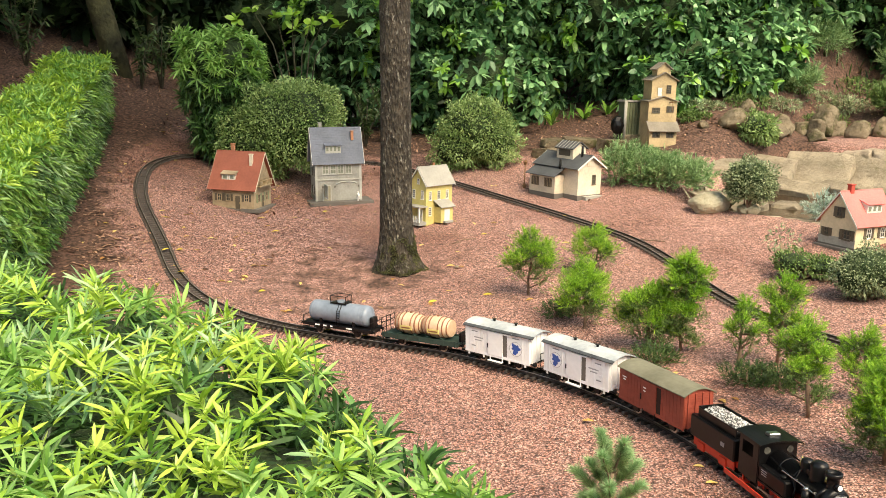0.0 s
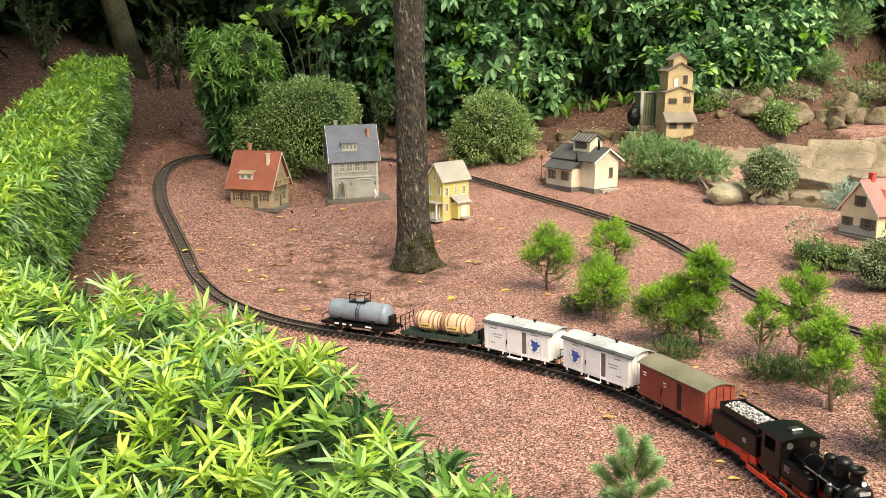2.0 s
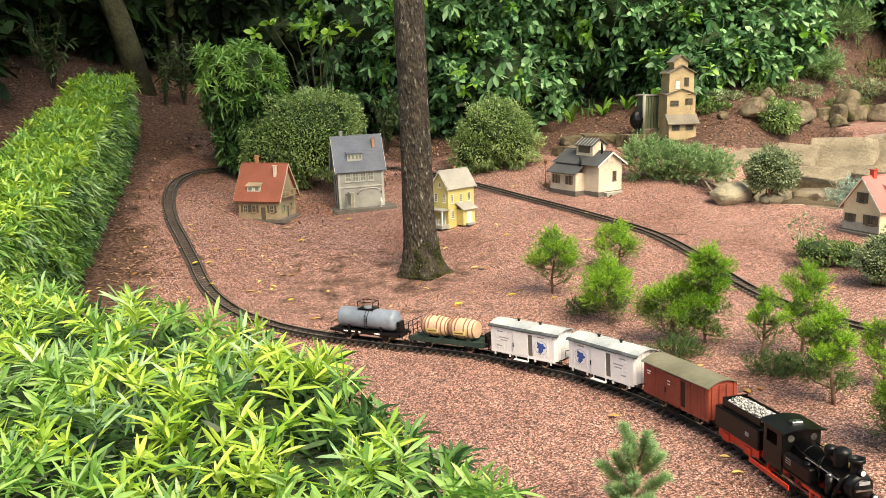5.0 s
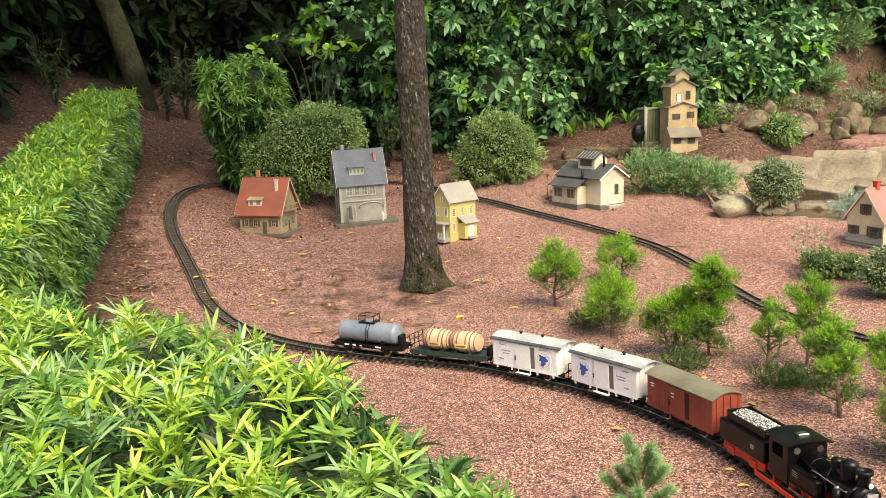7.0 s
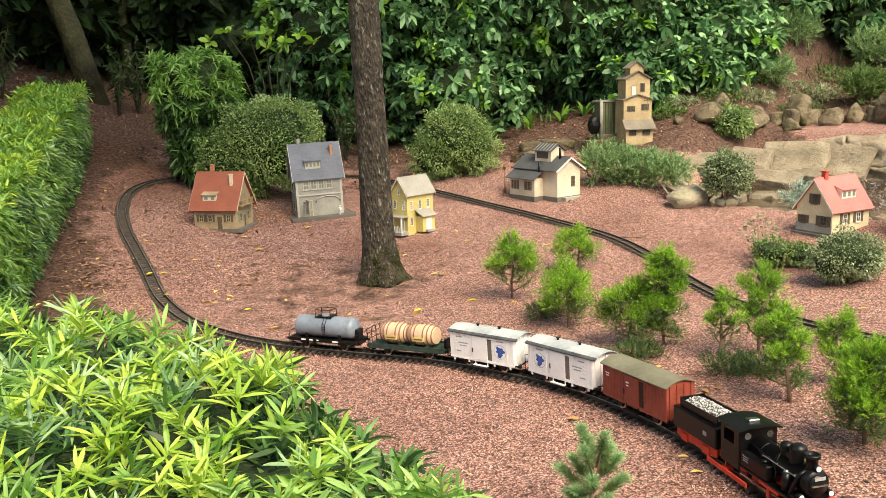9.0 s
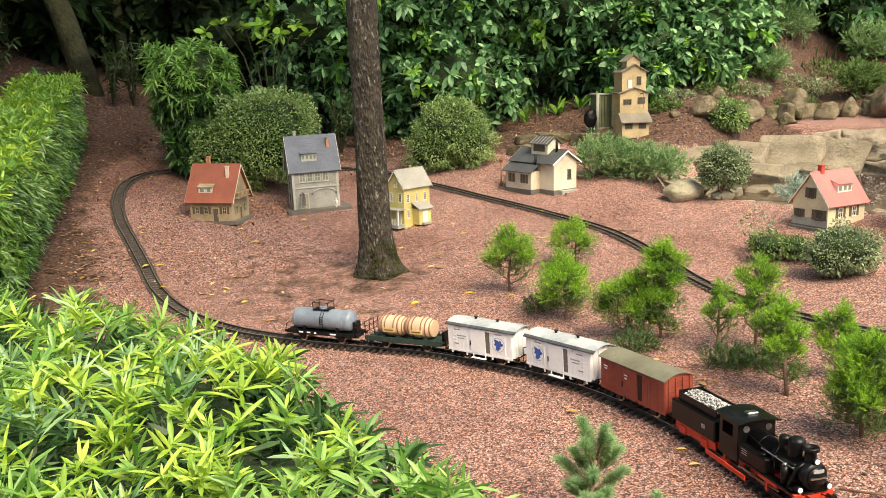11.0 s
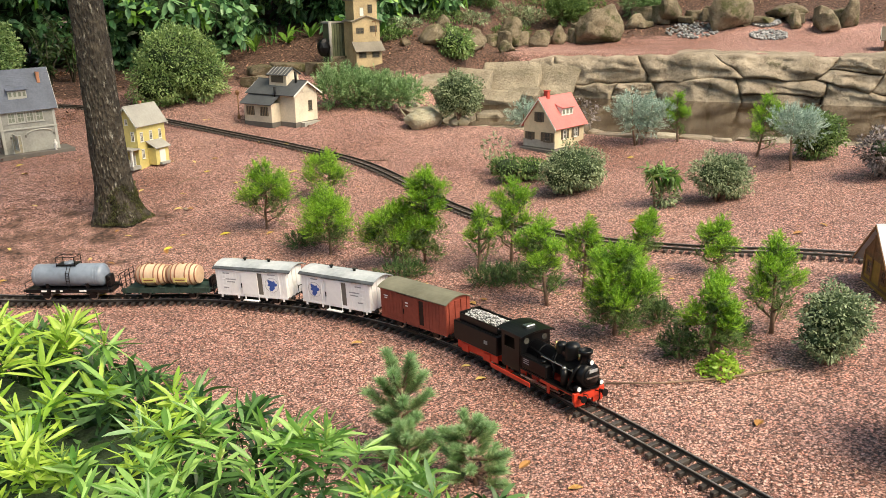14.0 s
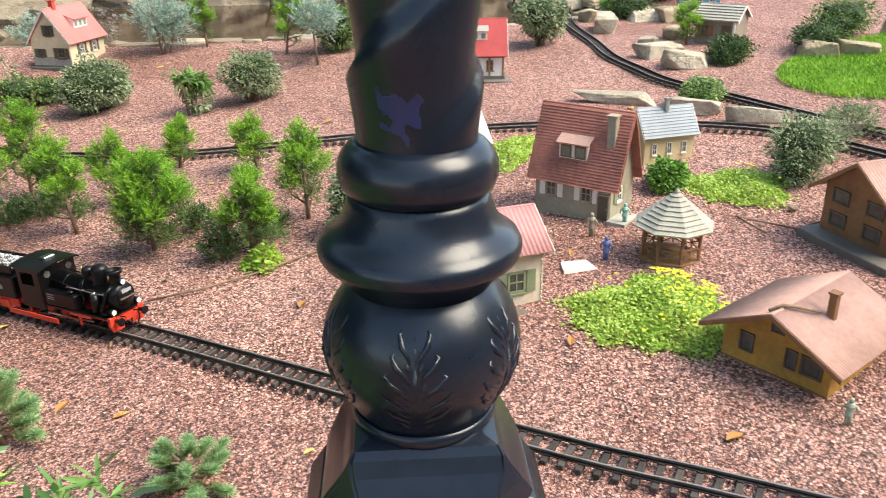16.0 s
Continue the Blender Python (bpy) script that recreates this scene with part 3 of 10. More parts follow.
# round the tree: litter patches that also stand in for its shade on gravel
bed.data.foreach_set("value", np.maximum(np.clip(0.5 + inside / 0.5, 0, 1), 0.53 * np.exp(-((GU - 0.45) / 1.0) ** 2 - ((GV - 4.5) / 1.0) ** 2)).ravel().astype(np.float32))
tagged(ground, "reddish crushed stone gravel spread over a gently sloping bed", "ground", kind="structure")

bm = nb()
bmesh.ops.create_grid(bm, x_segments=24, y_segments=24, size=1.0)
for w in bm.verts:
    d, t = -0.87 + 0.96 * w.co.x, 0.4 + 2.1 * w.co.y
    w.co = Vector((4.8 + 0.77 * d + 0.64 * t, 5.3 + 0.64 * d - 0.77 * t, 0.14))
tagged(part("pond_water", bm, WATER), "still brown pond water below a rock wall", "water", kind="structure")

# loose chips on the near gravel
n = 170000
cu, cv = RNG.uniform(0.3, 3.6, n), RNG.uniform(0.2, 4.3, n)
near = RNG.uniform(0, 1, n) < np.clip(1.5 / np.hypot(cu - 0.3, cv - 0.5) ** 1.0, 0.12, 1)
cu, cv = cu[near], cv[near]
n = len(cu)
s = RNG.uniform(0.0018, 0.0044, n)[:, None, None]
OCT = np.array([(1, 0, 0), (-0.5, 0.8, 0), (-0.5, -0.8, 0.1), (0.1, 0.1, 0.75)])
V = OCT[None] * s * RNG.uniform(0.6, 1.3, (n, 4, 3))
an = RNG.uniform(0, 6.28, n)
co, si = np.cos(an)[:, None], np.sin(an)[:, None]
V = np.stack([V[..., 0] * co - V[..., 1] * si, V[..., 0] * si + V[..., 1] * co, V[..., 2]], -1)
V += np.stack([cu, cv, lie(cu, cv) - 0.0015], -1)[:, None]
idx = (np.array([0, 1, 3, 1, 2, 3, 2, 0, 3])[None] + 4 * np.arange(n)[:, None]).ravel()
chips = new("gravel_chips", raw_mesh("gravel_chips", V.reshape(-1, 3), np.full(3 * n, 3), idx, CHIP))
tagged(chips, "loose reddish stone chips lying on the gravel bed", "gravel", kind="stuff")

# small dark bark crumbs and pale bits blown over the gravel
n = 8500
cu, cv = RNG.uniform(-0.8, 5.2, n), RNG.uniform(1.0, 6.9, n)
keep = (RNG.uniform(0, 1, n) < np.interp(cv, [1, 3, 4.2, 6], [0.12, 0.3, 1.0, 1.0]) * np.interp(cu, [-0.5, 1.6, 2.6, 5], [1.0, 0.9, 0.45, 0.35])) & ((cu - 4.8) * 0.77 + (cv - 5.3) * 0.64 < -1.95)
cu, cv = cu[keep], cv[keep]
n = len(cu)
D = unit(np.stack([RNG.normal(size=n), RNG.normal(size=n), RNG.uniform(-0.05, 0.3, n)], -1))
crumbs = new("bark_crumbs", leaves("bark_crumbs", np.stack([cu, cv, lie(cu, cv) + 0.004], -1), D, RNG.uniform(0.007, 0.028, n), RNG.uniform(0.003, 0.009, n), MULCH, 0.1, (0.6, 1, 0.7), np.tile([0, 0, 1.0], (n, 1))))
tagged(crumbs, "brown bark crumbs and leaf bits strewn over the gravel", "litter", kind="stuff")

# fallen litter under the trees at the back
n = 62000
cu, cv = RNG.uniform(-2.4, 7.6, n), RNG.uniform(4.6, 9.4, n)
dd = (cu - 4.8) * 0.77 + (cv - 5.3) * 0.64
keep = ((cv - 0.55 * np.abs(cu + 0.2) > 5.6) & (cu < 2.2) & (cv > 6.3)) | ((cu < np.interp(cv, [4.5, 5.16, 5.7, 6.3, 7.0], [-0.4, -0.62, -0.78, -0.7, -0.4])) & (cv > 4.6) & (RNG.uniform(0, 1, n) < 0.75)) | ((cu < 0.3) & (cv > 4.8) & (RNG.uniform(0, 1, n) < 0.18)) | ((cu < 2.2) & (RNG.uniform(0, 1, n) < 0.05)) | (dd > 1.0 + 0.5 * step((cu - 4.8) * 0.64 - (cv - 5.3) * 0.77, -0.6, 0.8)) | ((cv > 6.1) & (cu > 1.9) & (dd < -0.25))
cu, cv = cu[keep], cv[keep]
n = len(cu)
D = unit(np.stack([RNG.normal(size=n), RNG.normal(size=n), RNG.uniform(-0.05, 0.35, n)], -1))
litter = new("leaf_litter", leaves("leaf_litter", np.stack([cu, cv, lie(cu, cv) + 0.004], -1), D, RNG.uniform(0.012, 0.042, n), RNG.uniform(0.006, 0.016, n), MULCH, 0.1, (0.4, 1, 0.7), np.tile([0, 0, 1.0], (n, 1))))
tagged(litter, "brown fallen leaves and bark mulch under the trees", "leaf litter", kind="stuff")


# ---- railway track ----
def curve_through(points, gap):
    pts = [Vector((*p, 0)) for p in points]
    pts = [2 * pts[0] - pts[1]] + pts + [2 * pts[-1] - pts[-2]]
    fine = []
    for a, b, c, d in zip(pts, pts[1:], pts[2:], pts[3:]):
        for k in range(24):
            t = k / 24
            fine.append(0.5 * ((2 * b) + (c - a) * t + (2 * a - 5 * b + 4 * c - d) * t * t + (3 * b - a - 3 * c + d) * t ** 3))
    fine.append(pts[-2])
    out, left = [fine[0]], gap
    for a, b in zip(fine, fine[1:]):
        l = (b - a).length
        pos = 0.0
        while l - pos >= left:
            pos += left
            out.append(a + (b - a) * (pos / l))
            left = gap
        left -= l - pos
    return out


MAIN = [(2.6, 0.1), (2.76, 0.42), (2.90, 0.68), (3.03, 0.97), (3.03, 1.23), (2.96, 1.5), (2.84, 1.83), (2.56, 2.32), (2.32, 2.63), (2.13, 2.98), (2.01, 3.42), (1.985, 3.77), (2.0, 4.30), (1.94, 4.74), (1.73, 5.22),
        (1.48, 5.68), (1.27, 6.06), (1.0, 6.5), (0.72, 6.79), (0.3, 6.88), (-0.1, 6.70), (-0.40, 6.45), (-0.60, 6.26), (-0.71, 6.02), (-0.715, 5.72), (-0.65, 5.42), (-0.56, 5.16), (-0.46, 4.87), (-0.35, 4.53),
        (-0.2, 4.24), (-0.03, 4.03), (0.15, 3.86), (0.36, 3.70), (0.57, 3.54), (0.75, 3.39), (0.91, 3.20), (1.06, 2.98), (1.16, 2.76), (1.225, 2.53), (1.26, 2.30), (1.28, 1.96), (1.288, 1.6), (1.30, 1.0),
        (1.32, 0.74), (1.34, 0.4), (1.36, -0.1), (1.36, -0.6)]
BRANCH = [(5.25, 2.67), (5.08, 2.58), (4.9, 2.49), (4.56, 2.31), (4.22, 2.06), (3.93, 1.86), (3.72, 1.66), (3.56, 1.49), (3.40, 1.22), (3.27, 1.0), (3.12, 0.72), (3.0, 0.4), (2.95, 0.0)]
BED = 0.006


def sleeper_mesh():
    bm = nb()
    box(bm, -0.0405, -0.0055, -0.006, 0.0405, 0.0055, 0.004, 0.0012)
    for sx in (-1, 1):
        box(bm, sx * 0.0225 - 0.005, -0.004, 0.004, sx * 0.0225 + 0.005, 0.004, 0.0062)
    return finish("sleeper", bm, SLEEPER)


def rail_side(line, off):
    out = []
    for i, p in enumerate(line):
        d = (line[min(i + 1, len(line) - 1)] - line[max(i - 1, 0)]).normalized()
        q = p + Vector((d.y, -d.x, 0)) * off
        out.append(Vector((q.x, q.y, lie(p.x, p.y) + BED)))
    return out


def rail_mesh(line, off, name, material, w, z0, z1):
    pts = rail_side(line, off)
    V, F, n = [], [], 0
    for i, p in enumerate(pts):
        d = (pts[min(i + 1, len(pts) - 1)] - pts[max(i - 1, 0)]).normalized()
        s = Vector((d.y, -d.x, 0)).normalized() * w
        for a, z in ((-1, z0), (1, z0), (1, z1), (-1, z1)):
            V.append(p + s * a + Vector((0, 0, z)))
    for i in range(len(pts) - 1):
        for k in range(4):
            F += [4 * i + k, 4 * i + (k + 1) % 4, 4 * i + 4 + (k + 1) % 4, 4 * i + 4 + k]
    return raw_mesh(name, np.array([tuple(v) for v in V]), np.full(len(F) // 4, 4), np.array(F), material)


def lay_track(points, label, singles):
    line = curve_through(points, 0.0285)
    root = thing("railway_track", Matrix(), label, "railway track", "garden railway tracks", "structure")
    fine = curve_through(points, 0.02)
    for off in (-0.0235, 0.0235):
        part("rail", rail_mesh(fine, off, "rail_foot", RAIL, 0.0036, 0.0045, 0.0065), RAIL, root)
        part("rail", rail_mesh(fine, off, "rail_web", RAIL, 0.0018, 0.0065, 0.0125), RAIL, root)
        part("rail", rail_mesh(fine, off, "rail_head", RAIL_TOP, 0.0018, 0.0126, 0.0137), RAIL_TOP, root, "worn bright rail head")
    me = sleeper_mesh()
    rest = nb()
    for i, p in enumerate(line):
        d = (line[min(i + 1, len(line) - 1)] - line[max(i - 1, 0)]).normalized()
        m = Matrix.Translation((p.x, p.y, lie(p.x, p.y) + BED)) @ Matrix.Rotation(math.atan2(d.y, d.x) - math.pi / 2, 4, "Z")
        if singles[0] <= i < singles[1]:
            ob = part("sleeper", me, SLEEPER, root)
            ob.matrix_local = m
        else:
            k = len(rest.verts)
            rest.from_mesh(me)
            rest.verts.ensure_lookup_table()
            for w in rest.verts[k:]:
                w.co = m @ w.co
    if len(rest.verts):
        tagged(part("sleepers", rest, SLEEPER, root), kind="stuff")
    else:
        rest.free()
    return line


lay_track(MAIN, "dark narrow model railway track on brown plastic sleepers winding over gravel", (405, 690))
lay_track(BRANCH, "dark model railway track curving past rocks and lawn", (0, 0))


# ---- plants ----
def body(bm, c, r, lumps=0.18, sub=2, seed=0):
    k = len(bm.verts)
    bmesh.ops.create_icosphere(bm, subdivisions=max(sub, 1), radius=1.0)
    bm.verts.ensure_lookup_table()
    for w in bm.verts[k:]:
        f = 1 + lumps * noise.noise(w.co * 1.7 + Vector((seed * 3.1, seed, 0)))
        w.co = Vector((w.co.x * r[0] * f + c[0], w.co.y * r[1] * f + c[1], w.co.z * r[2] * f + c[2]))
    return bm


def boxy(d, cube):
    """Pulls ways on a ball towards those on a rounded box."""
    return d * (1 - cube) + d / np.abs(d).max(-1, keepdims=True) * 0.86 * cube


def clump_points(n, blobs, shell=(0.75, 1.05), cube=0.0):
    """Places and outward ways on a set of lumpy blobs (x, y, z, rx, ry, rz)."""
    b = np.array(blobs, float)
    area = (b[:, 3] * b[:, 4] * b[:, 5]) ** (2 / 3)
    k = RNG.choice(len(b), n, p=area / area.sum())
    d = unit(RNG.normal(size=(n, 3)))
    r = RNG.uniform(*shell, n)[:, None]
    r = r * (1 + 0.16 * np.sin(5.1 * d[:, 0] + 1.7 * k + 9 * b[k, 3]) * np.sin(4.3 * d[:, 1] + k) + 0.12 * np.sin(8.3 * d[:, 2] + 6.1 * d[:, 0] + 2.2 * k))[:, None] ** (1 - 0.6 * cube)
    P = b[k, :3] + boxy(d, cube) * b[k, 3:] * r
    return P, unit(d / b[k, 3:])


def bush(name, u, v, blobs, n, size, material, label, category="shrub", lean=0.45, stems=3, group="", fill=0.72, aspect=0.38, upbias=0.35, droop=0.2, zoff=0.0, cube=0.0):
    root = thing(name, Matrix.Translation(spot(u, v, zoff)), label, category, group)
    P, D = clump_points(n, blobs, cube=cube)
    ok = P[:, 2] > 0.004
    P, D = P[ok], D[ok]
    D = unit(D + RNG.normal(size=D.shape) * lean + np.array([0, 0, upbias]))
    part("foliage", leaves("foliage", P, D, size * RNG.uniform(0.6, 1.2, len(P)), size * aspect * RNG.uniform(0.7, 1.2, len(P)), material, droop), material, root)
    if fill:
        # dark blobs stand in for the shade among the twigs
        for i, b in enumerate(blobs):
            part("core", body(nb(), b[:3], [x * fill for x in b[3:]], 0.35, 2, i + u), SHADE, root, "dark blob standing in for the shade inside")
    for i in range(stems):
        a = 6.28 * i / max(stems, 1) + u
        b = blobs[i % len(blobs)]
        bm = pipe(nb(), [(0.01 * math.cos(a), 0.01 * math.sin(a), -0.02), (b[0] * 0.5 + 0.02 * math.cos(a), b[1] * 0.5 + 0.02 * math.sin(a), b[2] * 0.5), (b[0], b[1], b[2])], [0.008, 0.006, 0.003], 5)
        part("stem", bm, TWIG, root)
    return root


def fronds(name, C, A, length, material, pairs=8, width=0.0017, opening=0.85, reach=0.33, nod=0.12):
    """Flat feathery sprays from C along A: a row of side leaflets to both sides and one at the tip."""
    n = len(C)
    A = unit(A)
    length = np.broadcast_to(length, n)[:, None]
    B = unit(np.cross(A, unit(RNG.normal(size=(n, 3)) * 0.7 + np.array([0, 0, 1.0]))))
    up = np.cross(B, A)
    Z = np.array([0, 0, 1.0])
    P, D, Ln = [], [], []
    for k in range(pairs):
        f = 0.12 + 0.82 * k / (pairs - 1)
        for side in (-1, 1):
            jit = RNG.normal(0, 0.13, (n, 3))
            P.append(C + A * length * f - Z * nod * length * f * f)
            D.append(A * opening + B * side * (1.0 - 0.35 * f) + up * 0.18 - Z * nod * f + jit)
            Ln.append((length * reach * (0.55 + 0.75 * math.sin(math.pi * min(0.12 + 0.9 * f, 1.0)))).ravel() * RNG.uniform(0.7, 1.15, n))
    P.append(C + A * length * 0.1)
    D.append(A - Z * nod * 0.6)
    Ln.append(length.ravel())
    P, D, Ln = np.concatenate(P), np.concatenate(D), np.concatenate(Ln)
    return blades(name, P, D, Ln, width * RNG.uniform(0.7, 1.3, len(P)), material, 0.12)


def dwarf_conifer(u, v, h, w, label, limbs=12, density=1.0, bare=0.3, tip=None, old=None):
    """A small cypress: a thin bent stem, steep limbs and soft clumps of feathery sprays, with gaps between them."""
    root = thing("dwarf_conifer", Matrix.Translation(spot(u, v)), label, "dwarf conifer", "dwarf conifers beside the track")
    tip, old = tip or LEAF_CYP, old or LEAF_CYP_LOW
    rnd = random.Random(int(u * 1000 + v * 77))
    lx, ly = rnd.uniform(-.2, .2) * w, rnd.uniform(-.2, .2) * w
    pts = [Vector(p) for p in ((0, 0, -0.02), (lx * 0.5, ly * 0.2, h * 0.25), (lx * 0.2, ly * 0.9, h * 0.5), (lx * 0.8, ly, h * 0.72), (lx, ly * 0.8, h * 0.93))]
    part("trunk", pipe(nb(), pts, [0.0068, 0.0058, 0.0045, 0.003, 0.0012], 6), TWIG, root, "thin bent brown stem")
    sets = [([], [], []), ([], [], []), ([], [], [])]
    for i in range(limbs + 1):
        f = (i + 0.5) / (limbs + 1)
        k = 0.10 + 0.72 * f
        j = min(int(k * 4), 3)
        start = pts[j].lerp(pts[j + 1], k * 4 - j)
        a = i * 2.4 + rnd.uniform(-.6, .6)
        z1 = h * (bare + (0.93 - bare) * f) * rnd.uniform(0.92, 1.04)
        rad = w * 0.43 * (0.35 + 0.75 * math.sin(math.pi * (0.12 + 0.80 * f)) ** 0.8) * rnd.uniform(0.55, 1.12)
        if i == limbs:
            z1, rad = h * 0.93, rad * 0.3
        tp = Vector((pts[3].x + rad * math.cos(a), pts[3].y + rad * math.sin(a), max(z1, start.z * 0.85)))
        mid = start.lerp(tp, 0.55) + Vector((0.12 * rad * math.cos(a), 0.12 * rad * math.sin(a), -0.12 * rad))
        part("limb", pipe(nb(), [start, mid, tp], [0.0034, 0.0024, 0.001], 5), TWIG, root)
        # old sprays along the limb, bright young ones in a clump at its end
        low = f < 0.36
        n = int((42 if low else 140) * density * rnd.uniform(0.75, 1.2))
        s = RNG.uniform(0.12, 1.0, n) ** 0.75
        T = np.array([tuple(start.lerp(mid, x * 2) if x < 0.5 else mid.lerp(tp, x * 2 - 1)) for x in s])
        off = unit(RNG.normal(size=(n, 3)) + np.array([0, 0, 0.25]))
        puff = w * 0.23 * (0.45 + 0.55 * s)[:, None]
        C = T + off * puff * RNG.uniform(0.0, 0.9, (n, 1)) ** 0.8
        out = np.array([math.cos(a), math.sin(a), 0.0])
        A = unit(off * 0.6 + out * 0.3 + np.array([0, 0, 0.8]) + RNG.normal(size=(n, 3)) * 0.25)
        Ln = np.clip(w * 0.20, 0.028, 0.042) * RNG.uniform(0.6, 1.15, n)
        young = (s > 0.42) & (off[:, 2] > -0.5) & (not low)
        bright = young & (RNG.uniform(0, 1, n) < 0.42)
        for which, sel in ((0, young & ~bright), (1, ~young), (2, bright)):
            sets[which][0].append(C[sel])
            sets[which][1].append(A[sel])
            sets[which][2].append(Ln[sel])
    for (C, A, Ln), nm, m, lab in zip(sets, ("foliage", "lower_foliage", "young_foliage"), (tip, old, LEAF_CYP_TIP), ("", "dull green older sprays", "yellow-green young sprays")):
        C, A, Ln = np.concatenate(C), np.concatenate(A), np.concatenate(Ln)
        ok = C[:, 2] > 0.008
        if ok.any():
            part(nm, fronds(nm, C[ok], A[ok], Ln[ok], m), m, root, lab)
    return root


def dwarf_pine(u, v, h, w, shoots, label):
    """A small pine: bent branches that end in brushes of soft needles."""
    root = thing("dwarf_pine", Matrix.Translation(spot(u, v)), label, "dwarf pine", "dwarf pines beside the track")
    rnd = random.Random(int(u * 900 + v * 31))
    top = Vector((rnd.uniform(-.2, .2) * w, rnd.uniform(-.2, .2) * w, h * 0.72))
    part("trunk", pipe(nb(), [(0, 0, -0.02), (top.x * 0.2, top.y * 0.6, h * 0.35), top], [0.007, 0.005, 0.003], 6), TWIG, root, "thin brown stem")
    tipsP, tipsD, oldP, oldD = [], [], [], []
    for i in range(shoots):
        f = (i + 0.5) / shoots
        start = Vector((0, 0, 0)).lerp(top, 0.1 + 0.85 * f)
        a = i * 2.4 + rnd.uniform(-.5, .5)
        rad = w * 0.5 * (1.0 - 0.62 * f ** 2) * rnd.uniform(0.6, 1.1)
        tp = Vector((top.x * f + rad * math.cos(a), top.y * f + rad * math.sin(a), max(0.02, h * (0.12 + 0.85 * f) * rnd.uniform(0.92, 1.05))))
        mid = start.lerp(tp, 0.55) - Vector((0, 0, 0.10 * rad))
        part("limb", pipe(nb(), [start, mid, tp], [0.003, 0.0024, 0.0014], 5), TWIG, root)
        n = 760
        s = RNG.uniform(0.25, 1.0, n) ** 0.8
        T = np.array([tuple(start.lerp(mid, x * 2) if x < 0.5 else mid.lerp(tp, x * 2 - 1)) for x in s])
        way = unit(np.array(tp - mid)[None] + np.array([0, 0, 0.02]))
        off = unit(RNG.normal(size=(n, 3)))
        D = unit(way * 0.8 + off * 0.75 + np.array([0, 0, 0.15]))
        young = s > 0.66
        tipsP.append(T[young])
        tipsD.append(D[young])
        oldP.append(T[~young])
        oldD.append(D[~young])
    for nm, P, D, m, lab in (("foliage", tipsP, tipsD, LEAF_PINE, ""), ("lower_foliage", oldP, oldD, LEAF_PINE_OLD, "darker old needles")):
        P, D = np.concatenate(P), np.concatenate(D)
        part(nm, blades(nm, P, D, RNG.uniform(0.55, 1.05, len(P)) * min(0.030, 0.015 + 0.068 * h), RNG.uniform(0.0008, 0.0013, len(P)), m, 0.2), m, root, lab)
    return root


# the near clipped hedge: edge line of its top over the gravel
HEDGE_EDGE = [(-1.78, 3.77), (-1.18, 3.52), (-0.75, 3.25), (-0.49, 3.07), (-0.22, 2.84), (-0.04, 2.58), (0.15, 2.26), (0.28, 1.95), (0.36, 1.72), (0.43, 1.53), (0.495, 1.37), (0.55, 1.21), (0.57, 1.05), (0.56, 0.93)]
HEDGE_TOP = 0.495


def hedge_edge_u(v):
    vs = np.array([p[1] for p in HEDGE_EDGE])[::-1]
    us = np.array([p[0] for p in HEDGE_EDGE])[::-1]
    return np.interp(v, vs, us)


